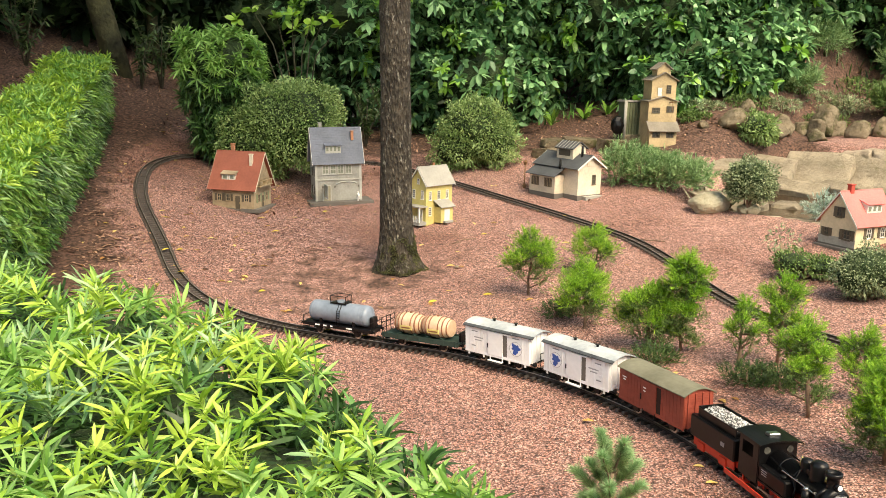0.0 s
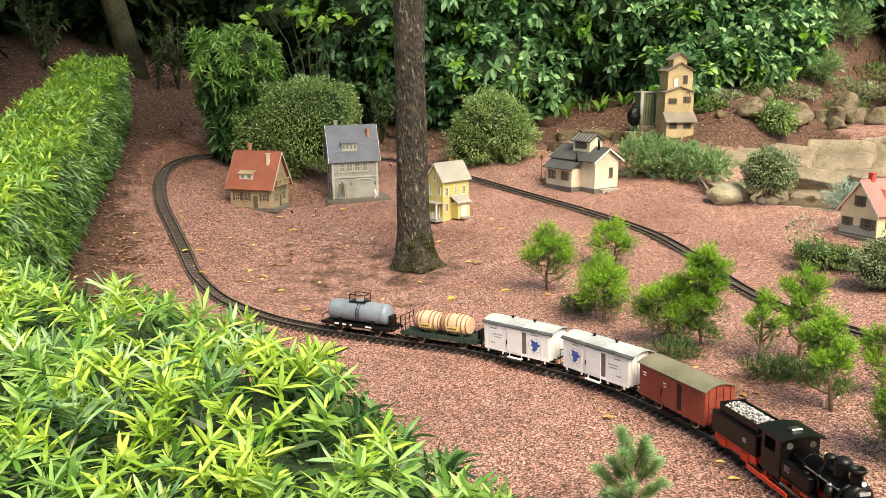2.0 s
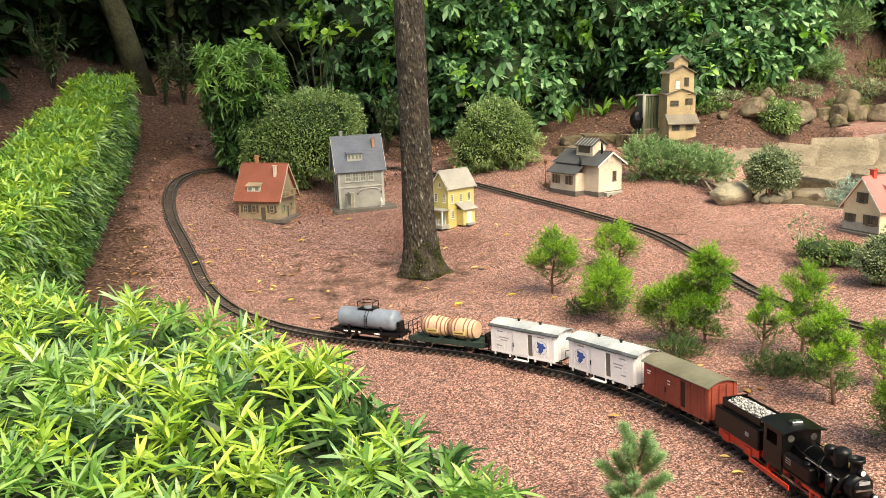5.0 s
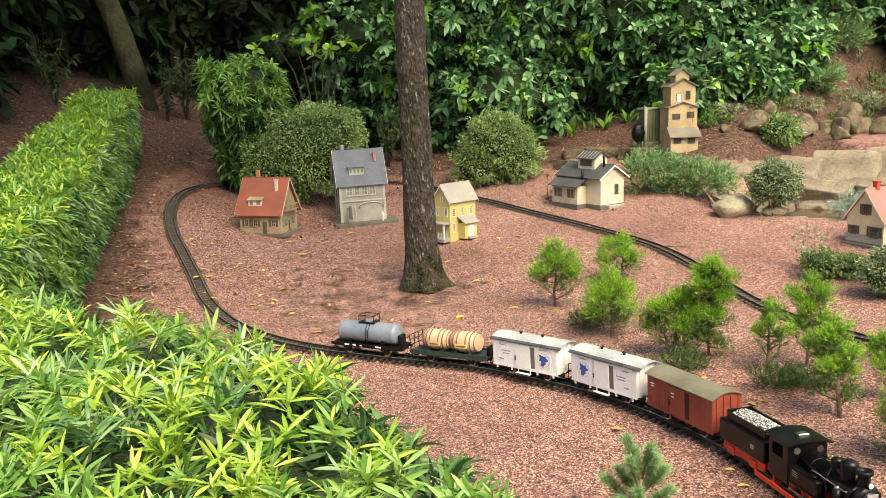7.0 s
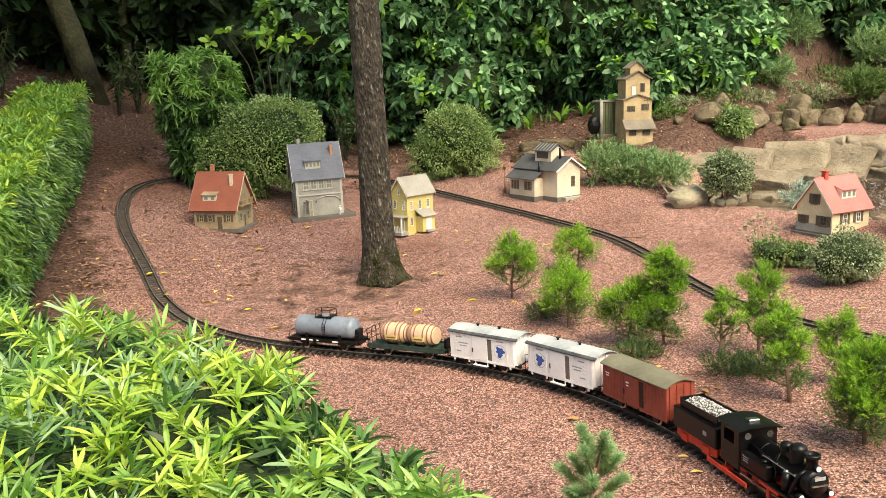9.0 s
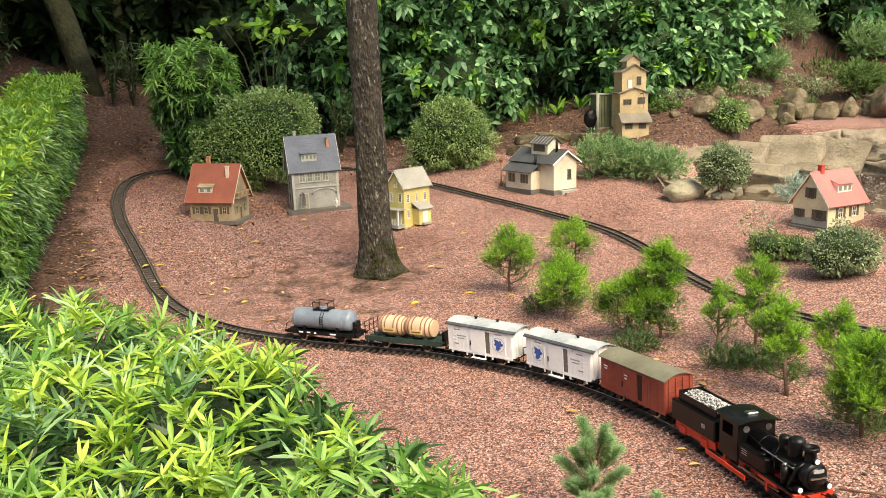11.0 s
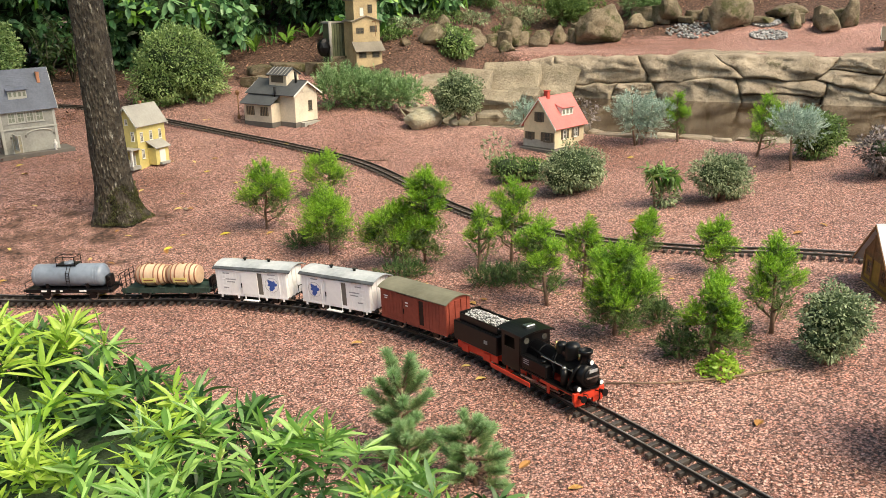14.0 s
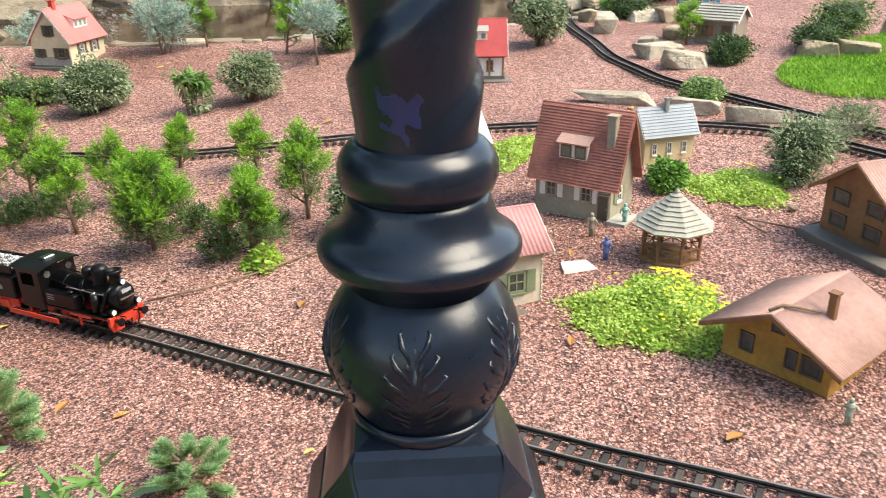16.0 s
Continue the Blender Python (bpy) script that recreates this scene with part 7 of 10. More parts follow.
por = part("front_porch", wall_box(nb(), f, -0.07, 0.07, 0.0, 0.06, -0.01, 0.008), T["stone"], h)
part("porch_roof", wall_box(nb(), f, -0.076, 0.076, 0.0, 0.066, 0.093, 0.1), T["pale"], por)
for a in (-0.066, 0.0, 0.066):
    part("porch_post", wall_box(nb(), f, a - 0.004, a + 0.004, 0.052, 0.06, 0.008, 0.093), T["trim"], por)
add_door(h, f, 0.02, 0.03, 0.072, T["trim"], T["trim"])
for i in range(5):
    a = 0.008 + i * 0.013
    part("fence_rail", wall_box(nb(), f, a - 0.0015, a + 0.0015, 0.054, 0.057, 0.008, 0.045), T["trim"], por)
chimney(h, 0.04, 0.03, 0.27, 0.325, 0.012, T["chimney"])

# cream goods shed with roof lantern
L, W, hw, hr = 0.37, 0.20, 0.19, 0.252
h = gable_house("station_shed", "cream station shed with dark grey roof and roof lantern", 1.896, 5.709, -63, L, W, hw, hr, T["cream"], T["grey"], 0.028, 0.02, plinth=0.012, drop=0.006)
f = on_side("right", L, W)
add_window(h, f, 0.035, 0.105, 0.032, 0.06, T["shut"], None, (2, 3))
part("hatch", wall_box(nb(), f, -0.03, 0.03, 0.0006, 0.003, 0.19, 0.22), T["cream"], h)
part("loading_step", wall_box(nb(), f, -0.06, 0.085, 0.0, 0.035, -0.02, 0.007), T["stone"], h, "flat pale stone step")
f = on_side("front", L, W)
wing = part("side_wing", wall_box(nb(), f, -0.172, 0.06, 0.0, 0.075, 0.0, 0.125), T["cream"], h)
bm = roof_slope(-1, -W / 2 - 0.10, 0.118, -W / 2, 0.178, -0.186, 0.08, 1, 0.0045)
part("wing_roof", bm, T["grey"], wing)
part("wing_plinth", wall_box(nb(), f, -0.174, 0.062, 0.0, 0.0775, -0.02, 0.012), T["plinth"], wing)
for a in (-0.118, 0.0):
    part("wing_window", wall_box(nb(), f, a - 0.034, a + 0.034, 0.0752, 0.0775, 0.05, 0.105), T["shut"], wing, "dark barred wing window")
    for i in range(5):
        x = a - 0.028 + i * 0.014
        part("window_bar", wall_box(nb(), f, x - 0.0012, x + 0.0012, 0.0775, 0.079, 0.05, 0.105), T["tan"], wing)
lan = part("roof_lantern", extrude_profile(nb(), [(-0.055, 0.20), (0.055, 0.20), (0.055, 0.292), (0, 0.325), (-0.055, 0.292)], -0.06, 0.085), T["cream"], h)
for s in (-1, 1):
    part("lantern_roof", roof_slope(s, s * 0.068, 0.285, 0, 0.328, -0.072, 0.098, 1, 0.004), T["grey"], lan)
for i in range(6):
    x = -0.06 + i * 0.028
    part("roof_batten", extrude_profile(nb(), [(-0.066, 0.2905), (0, 0.3335), (0, 0.3355), (-0.066, 0.2925)], x - 0.002, x + 0.002), T["pale"], lan)
part("lantern_louvre", box(nb(), -0.04, -0.0575, 0.242, 0.06, -0.0552, 0.282), T["shut"], lan, "brown louvred opening")
for x, y in ((0.13, -0.02), (0.05, -0.125)):
    part("stove_pipe", rod(nb(), (x, y, 0.14 if y < -0.1 else 0.23), (x, y, 0.225 if y < -0.1 else 0.31), 0.008, None, 10), BLACK, h, "black stove pipe")


# stepped sand-coloured mill tower
def tier(root, x0, y0, x1, y1, z0, z1, zr, nm):
    t = part(nm, extrude_profile(nb(), [(y0, z0), (y1, z0), (y1, z1), ((y0 + y1) / 2, zr), (y0, z1)], x0, x1), T["sand"], root)
    for s in (0, 1):
        ya = y0 - 0.014 if s == 0 else y1 + 0.014
        k = (zr - z1) / ((y1 - y0) / 2)
        part("roof_slope", roof_slope(-1 if s == 0 else 1, ya, z1 - 0.014 * k, (y0 + y1) / 2, zr, x0 - 0.014, x1 + 0.014, 1, 0.005), T["mill"], t)
    return t


root = thing("mill_tower", Matrix.Translation(spot(2.775, 6.42)) @ Matrix.Rotation(radians(-93), 4, "Z"), "tall stepped sand-coloured wooden mill tower on the bank", "model tower", "model houses")
base = tier(root, -0.10, -0.105, 0.08, 0.105, -0.02, 0.30, 0.335, "lower_storey")
mid = tier(root, -0.095, -0.09, 0.075, 0.09, 0.29, 0.45, 0.50, "middle_storey")
top = tier(root, -0.06, -0.05, 0.05, 0.05, 0.46, 0.53, 0.57, "top_lantern")
lean_to = part("lean_to", box(nb(), 0.08, -0.10, -0.02, 0.125, 0.10, 0.105), T["sand"], root)
bm = nb()
extrude_profile(bm, [(-0.115, 0.0), (0.115, 0.0), (0.115, 0.005), (-0.115, 0.005)], 0.0, 0.078)
for w in bm.verts:
    w.co.z = w.co.z + 0.155 - w.co.x * 0.85
    w.co.x += 0.075
part("lean_to_roof", bm, T["mill"], lean_to)
f = lambda a, o, z: (0.08 + o, a, z)
for a, z, w, hh in ((-0.05, 0.235, 0.06, 0.04), (0.055, 0.245, 0.055, 0.045)):
    add_window(base, f, a, z, w, hh, T["shut"], None, (4, 1), False)
f = lambda a, o, z: (0.075 + o, a, z)
add_window(mid, f, 0.035, 0.385, 0.034, 0.06, T["shut"], None, (2, 3), False)
add_door(mid, f, -0.03, 0.03, 0.06, T["sand"], T["trim"], 0.335)
f = lambda a, o, z: (0.125 + o, a, z)
for a in (-0.052, 0.05):
    add_window(lean_to, f, a, 0.065, 0.056, 0.04, T["shut"], None, (4, 1), False)
f = lambda a, o, z: (a, -0.10 - o, z)
for z in (0.06, 0.22):
    add_window(base, f, 0.0, z, 0.04, 0.05, T["shut"], None, (2, 2), False)
hoist = part("hoist_beam", rod(nb(), (0.07, 0.05, 0.295), (0.14, 0.05, 0.295), 0.004, None, 6), T["wood"], root, "wooden hoist beam")
part("hoist_rope", rod(nb(), (0.135, 0.05, 0.295), (0.135, 0.05, 0.19), 0.0015, None, 5), T["wood"], hoist)
# grey utility box behind the tower
root = thing("utility_box", Matrix.Translation(spot(2.62, 6.60)) @ Matrix.Rotation(radians(15), 4, "Z"), "grey-green wooden utility box with black pump", "utility box")
part("housing", box(nb(), -0.06, -0.05, -0.02, 0.07, 0.05, 0.29, 0.004), paint("grey_green_boards", (0.085, 0.10, 0.055), 0.3), root)
for i in range(5):
    part("slat", box(nb(), -0.055 + i * 0.025, -0.056, 0.0, -0.036 + i * 0.025, -0.0502, 0.285, 0.001), paint("green_slat", (0.14, 0.16, 0.09), 0.3), root)
part("lid", box(nb(), -0.07, -0.06, 0.29, 0.08, 0.06, 0.302), T["pale"], root)
part("pump", body(nb(), (-0.11, -0.02, 0.12), (0.05, 0.05, 0.07), 0.1), BLACK, root, "black rounded pump")
part("pipe", rod(nb(), (-0.07, -0.055, 0.0), (-0.07, -0.055, 0.3), 0.012, None, 8), T["pale"], root)

# coral-roofed cottage
L, W, hw, hr = 0.275, 0.205, 0.135, 0.272
h = gable_house("cottage", "cream cottage with coral-red roof and dark shutters beside the pond", 2.945, 4.309, 17.6, L, W, hw, hr, paint("warm_cream_plaster", (0.66, 0.55, 0.37), 0.18), T["coral"], 0.016, 0.015, plinth=0.012, plate=(-0.155, -0.118, 0.15, 0.115), drop=0.012)
dormer(h, L, W, hw, hr, 0.01, 0.078, 0.105, 0.05, T["coral"], T["trim"], T["trim"], 3)
chimney(h, -0.075, 0.0, 0.25, 0.305, 0.024, paint("red_chimney", (0.5, 0.07, 0.05), 0.15))
f = on_side("front", L, W)
for a in (-0.045, 0.055):
    add_window(h, f, a, 0.08, 0.034, 0.05, T["trim"], T["shut"], (1, 1), glass=GLASS)
f = on_side("left", L, W)
add_window(h, f, 0.0, 0.175, 0.03, 0.05, T["shut"], T["shut"])
add_window(h, f, 0.055, 0.07, 0.04, 0.05, T["shut"], T["shut"])
add_window(h, f, -0.06, 0.07, 0.03, 0.04, T["shut"], T["shut"])
part("lower_wall", wall_box(nb(), f, -W / 2 - 0.001, W / 2 + 0.001, 0.0002, 0.0015, 0.0, 0.052), T["stone"], h, "rough stone lower wall")

# half-timbered house with pale roof
L, W, hw, hr = 0.265, 0.20, 0.080, 0.186
h = gable_house("timbered_house", "half-timbered yellow house with pale grey roof beside the track", 2.52, 1.955, -34, L, W, hw, hr, T["ochre"], T["white"], 0.03, 0.02, gable=T["wood"])
dormer(h, L, W, hw, hr, 0.02, 0.062, 0.085, 0.04, T["white"], T["trim"], T["trim"], 2)
f = on_side("left", L, W)
for a0, a1 in ((-0.085, -0.03), (0.03, 0.085), (-0.03, 0.03)):
    part("timber", wall_box(nb(), f, a0 - 0.003, a0 + 0.003, 0.0018, 0.0045, 0, 0.15 if abs(a0) < 0.05 else 0.09), T["wood"], h)
    part("timber", wall_box(nb(), f, a0, a1, 0.0018, 0.004, 0.078, 0.086), T["wood"], h)
    part("timber", wall_box(nb(), f, a0, a1, 0.0018, 0.004, 0.0, 0.008), T["wood"], h)
for a in (-0.05, 0.05):
    add_window(h, f, a, 0.045, 0.03, 0.04, T["wood"])
add_window(h, f, 0.0, 0.125, 0.03, 0.04, T["wood"])
f = on_side("front", L, W)
for i in range(6):
    a = -L / 2 + 0.004 + i * (L - 0.008) / 5
    part("timber", wall_box(nb(), f, a - 0.003, a + 0.003, 0.0006, 0.003, 0, 0.08), T["wood"], h)
for a in (-0.075, 0.025, 0.078):
    add_window(h, f, a, 0.045, 0.03, 0.04, T["wood"])

# red-roofed timbered house
L, W, hw, hr = 0.244, 0.161, 0.130, 0.242
h = gable_house("timbered_house", "white half-timbered house with deep red roof on a plinth", 3.49, 2.323, -59, L, W, hw, hr, T["trim"], paint("deep_red_roof", (0.42, 0.06, 0.06), 0.15), 0.02, 0.014, plate=(-0.15, -0.13, 0.15, 0.11), plinth=0.018)
dormer(h, L, W, hw, hr, 0.0, 0.06, 0.10, 0.045, T["pale"], T["trim"], T["trim"], 3)
f = on_side("front", L, W)
for i in range(5):
    a = -L / 2 + 0.005 + i * (L - 0.01) / 4
    part("timber", wall_box(nb(), f, a - 0.004, a + 0.004, 0.0006, 0.003, 0.018, 0.1), T["wood"], h)
part("timber", wall_box(nb(), f, -L / 2, L / 2, 0.0006, 0.0028, 0.094, 0.102), T["wood"], h)
for a in (-0.06, 0.06):
    add_window(h, f, a, 0.062, 0.03, 0.045, T["wood"])

# brown-tiled farmhouse
L, W, hw, hr = 0.215, 0.142, 0.098, 0.268
h = gable_house("farmhouse", "old stone farmhouse with steep red-brown tiled roof", 2.277, 1.337, -94, L, W, hw, hr, T["olive"], T["tile"], 0.008, 0.022, barge=T["tile"], rows=26, thin=0.003)
dormer(h, L, W, hw, hr, -0.01, 0.056, 0.08, 0.052, T["pink"], T["trim"], T["wood"], 2, tilt=0.55)
chimney(h, 0.085, -0.03, 0.17, 0.262, 0.022, paint("grey_brick_chimney", (0.30, 0.26, 0.2), 0.25))
f = on_side("front", L, W)
for a in (-0.06, 0.04):
    add_window(h, f, a, 0.062, 0.032, 0.044, T["olive"], T["trim"])
add_door(h, f, 0.088, 0.028, 0.065, T["olive"], T["shut"])
f = on_side("right", L, W)
add_window(h, f, -0.02, 0.06, 0.03, 0.04, T["trim"], T["green"])
part("porch_slab", wall_box(nb(), f, -0.09, 0.0, 0.0, 0.05, -0.015, 0.006), T["stone"], h)
figure(2.10, 1.245, 0.062, T["olive"], "small dull painted figurine beside the farmhouse")
figure(2.20, 1.195, 0.055, paint("mint_figure", (0.25, 0.5, 0.42), 0.2), "small mint-green painted figurine beside the farmhouse")
figure(1.985, 1.165, 0.06, T["figure_blue"], "small blue painted figurine near the gazebo")

# cream chapel-like house with slate roof
L, W, hw, hr = 0.165, 0.085, 0.098, 0.160
h = gable_house("small_house", "low cream house with pale slate roof beside the track", 2.704, 1.258, -42, L, W, hw, hr, paint("pale_yellow_plaster", (0.55, 0.46, 0.27), 0.15), paint("pale_slate", (0.30, 0.34, 0.37), 0.15), 0.012, 0.01, rows=10, thin=0.002)
f = on_side("front", L, W)
for a in (-0.05, 0.0, 0.05):
    add_window(h, f, a, 0.045, 0.016, 0.035, T["trim"])
chimney(h, 0.0, -0.01, 0.15, 0.185, 0.012, T["pale"])
f = on_side("left", L, W)
add_window(h, f, 0.0, 0.06, 0.02, 0.04, T["trim"])

# pink-roofed shop behind the lamp post
L, W, hw, hr = 0.224, 0.164, 0.141, 0.195
h = gable_house("village_house", "cream village house with faded red corrugated roof on grey slab", 1.718, 1.36, -40, L, W, hw, hr, T["cream"], paint("rose_corrugated", (0.52, 0.25, 0.24), 0.15), 0.022, 0.018, ribs=26, plate=(-0.12, -0.12, 0.17, 0.11), thin=0.003)
f = on_side("front", L, W)
for a in (-0.06, 0.055):
    add_window(h, f, a, 0.06, 0.042, 0.05, T["green"], T["green"], (1, 1))
f = on_side("right", L, W)
part("brown_boards", wall_box(nb(), f, -W / 2, W / 2, 0.0002, 0.002, 0.02, 0.1), paint("brown_boards", (0.30, 0.2, 0.13), 0.2), h)
add_window(h, f, 0.0, 0.06, 0.045, 0.045, T["cream"], T["green"], (1, 0))
for i in range(9):
    part("quoin", wall_box(nb(), f, -W / 2 - 0.002, -W / 2 + 0.014, 0.0005, 0.004, 0.005 + i * 0.0145, 0.016 + i * 0.0145), T["cream"], h)

# ochre chalet with wide faded roof
L, W, hw, hr = 0.20, 0.204, 0.082, 0.132
h = gable_house("alpine_chalet", "ochre wooden chalet with wide faded red ribbed roof", 1.75, 0.70, -20, L, W, hw, hr, T["ochre"], T["pink"], 0.032, 0.035, barge=T["wood"], ribs=40, thin=0.003, drop=0.01)
f = on_side("left", L, W)
for a, w in ((-0.055, 0.028), (0.03, 0.022), (0.068, 0.04)):
    add_window(h, f, a, 0.048, w, 0.038, T["shut"], None, (0, 0), False)
add_window(h, f, 0.0, 0.098, 0.026, 0.022, T["shut"], None, (0, 0), False)
part("stone_foot", wall_box(nb(), f, -W / 2 - 0.001, W / 2 + 0.001, 0.0002, 0.002, 0.0, 0.006), T["wood"], h)
f = on_side("front", L, W)
for a in (-0.04, 0.03):
    add_window(h, f, a, 0.045, 0.03, 0.036, T["shut"], None, (0, 0), False)
chimney(h, -0.02, -0.05, 0.09, 0.155, 0.014, T["wood"])
bm = pipe(nb(), [(-0.125, 0.01, 0.136), (-0.10, 0.0, 0.142), (-0.07, -0.02, 0.134), (-0.04, -0.04, 0.124)], 0.003, 6)
part("fallen_twig", bm, TWIG, h, "brown twig lying on the ridge")
figure(1.56, 0.60, 0.05, paint("grey_green_figure", (0.35, 0.4, 0.3), 0.2), "small grey painted figurine at the chalet corner")

# dark wooden chalet with balcony
L, W, hw, hr = 0.30, 0.2, 0.12, 0.19
h = gable_house("alpine_chalet", "brown wooden chalet with faded pink roof on dark slab", 2.36, 0.58, -40, L, W, hw, hr, T["wood"], T["pink"], 0.03, 0.025, barge=T["wood"], ribs=40, thin=0.003, plate=(-0.20, -0.15, 0.2, 0.12))
f = on_side("left", L, W)
for a in (-0.05, 0.05):
    for z in (0.04, 0.095):
        add_window(h, f, a, z, 0.05, 0.035, T["shut"], None, (0, 0), False)
f = on_side("front", L, W)
for a in (-0.09, 0.0, 0.09):
    for z in (0.04, 0.095):
        add_window(h, f, a, z, 0.055, 0.036, T["shut"], None, (1, 0), False)
part("beam", wall_box(nb(), f, -L / 2, L / 2, 0.0006, 0.012, 0.066, 0.072), T["ochre"], h)

# grey hut and the red and blue house among the rocks
L, W, hw, hr = 0.19, 0.18, 0.106, 0.157
h = gable_house("hut", "old grey wooden hut with pale shingle roof among rocks", 4.425, 1.50, -94, L, W, hw, hr, paint("grey_hut_boards", (0.24, 0.2, 0.16), 0.25), T["pale"], 0.02, 0.012, rows=6)
f = on_side("front", L, W)
add_window(h, f, -0.05, 0.05, 0.04, 0.05, T["wood"], T["wood"])
add_door(h, f, 0.05, 0.04, 0.075, T["wood"], T["shut"])
part("post", wall_box(nb(), f, 0.085, 0.095, 0.01, 0.02, 0, 0.1), T["trim"], h)
L, W, hw, hr = 0.22, 0.2, 0.13, 0.24
h = gable_house("town_house", "rose and light blue painted house among the rocks", 5.25, 1.83, -71, L, W, hw, hr, T["pink_wall"], paint("rose_roof", (0.5, 0.15, 0.165), 0.15), 0.014, 0.014)
f = on_side("front", L, W)
part("blue_ground_floor", wall_box(nb(), f, -L / 2 - 0.001, L / 2 + 0.001, 0.0004, 0.004, 0.0, 0.075), T["sky"], h, "light blue ground floor")
dormer(h, L, W, hw, hr, 0.0, 0.06, 0.1, 0.045, T["coral"], T["trim"], T["trim"], 2)
for a in (-0.07, 0.0, 0.07):
    add_window(h, lambda a, o, z, g=f: g(a, o + 0.004, z), a, 0.042, 0.035, 0.04, T["trim"])
    add_window(h, f, a, 0.12, 0.03, 0.035, T["trim"])
# hut on the upper bank with a white sign
L, W, hw, hr = 0.3, 0.22, 0.2, 0.3
h = gable_house("hut", "dark wooden hut with pale roof on the upper bank", 6.95, 6.5, -40, L, W, hw, hr, T["shut"], T["white"], 0.04, 0.03)
f = on_side("front", L, W)
add_door(h, f, 0.0, 0.07, 0.14, T["wood"], T["plinth"])
h = gable_house("hut", "low dark wooden hut on the gravel above the rock wall", 6.3, 4.45, -55, 0.3, 0.2, 0.09, 0.16, T["wood"], T["shut"], 0.03, 0.03)
f = on_side("front", 0.3, 0.2)
add_window(h, f, -0.05, 0.045, 0.05, 0.045, T["wood"])
add_door(h, f, 0.06, 0.045, 0.075, T["wood"], T["shut"])


# octagonal gazebo
def gazebo():
    root = thing("gazebo", Matrix.Translation(spot(2.06, 1.035)) @ Matrix.Rotation(radians(12), 4, "Z") @ Matrix.Scale(0.94, 4), "octagonal wooden gazebo with weathered shingle roof", "gazebo")
    part("floor", lathe(nb(), [(0.082, -0.02), (0.082, 0.008)], 8, 0.39), T["wood"], root, "brown wooden deck")
    part("base_slab", box(nb(), -0.09, -0.11, -0.02, 0.10, 0.05, 0.002), T["plinth"], root, "grey stone slab under the deck")
    for i in range(8):
        a, b = i * math.pi / 4 + 0.39, (i + 1) * math.pi / 4 + 0.39
        p, q = Vector((0.072 * math.cos(a), 0.072 * math.sin(a), 0)), Vector((0.072 * math.cos(b), 0.072 * math.sin(b), 0))
        part("post", rod(nb(), p + Vector((0, 0, 0.008)), p + Vector((0, 0, 0.088)), 0.0045, None, 6), T["wood"], root)
        part("rail", rod(nb(), p + Vector((0, 0, 0.04)), q + Vector((0, 0, 0.04)), 0.003, None, 5), T["wood"], root)
        part("lintel", rod(nb(), p + Vector((0, 0, 0.083)), q + Vector((0, 0, 0.083)), 0.004, None, 5), T["wood"], root)
        if i != 5:
            bm = nb()
            m = (p + q) / 2
            rod(bm, p + Vector((0, 0, 0.01)), q + Vector((0, 0, 0.038)), 0.0018, None, 5)
            rod(bm, p + Vector((0, 0, 0.038)), q + Vector((0, 0, 0.01)), 0.0018, None, 5)
            rod(bm, m + Vector((0, 0, 0.01)), m + Vector((0, 0, 0.04)), 0.0018, None, 5)
            part("lattice", bm, T["wood"], root)
    n = 9
    for k in range(n):
        r0, r1 = 0.094 * (1 - k / n) + 0.004, 0.094 * (1 - (k + 1) / n) + 0.004
        z0, z1 = 0.084 + 0.08 * k / n, 0.084 + 0.08 * (k + 1) / n
        part("shingle_course", lathe(nb(), [(r0, z0), (r0 + 0.002, z0 + 0.0045), (r1, z1 + 0.002), (r1, z1)], 8, 0.39), T["shingle"], root)
    part("finial", lathe(nb(), [(0.005, 0.162), (0.007, 0.168), (0.001, 0.178)], 8), T["pale"], root)


gazebo()


# small street lamp by the station shed
def small_lamp(u, v, hgt):
    root = thing("street_lamp", Matrix.Translation(spot(u, v)), "thin model street lamp beside the station shed", "street lamp")
    part("post", rod(nb(), (0, 0, -0.01), (0, 0, hgt * 0.82), 0.0045, 0.003, 8), T["wood"], root)
    part("foot", lathe(nb(), [(0.011, -0.01), (0.011, 0.02), (0.006, 0.03)], 8), T["wood"], root)
    part("lantern", lathe(nb(), [(0.007, hgt * 0.82), (0.015, hgt * 0.92), (0.013, hgt * 0.94), (0.004, hgt)], 8), T["wood"], root)


small_lamp(1.66, 5.9, 0.185)


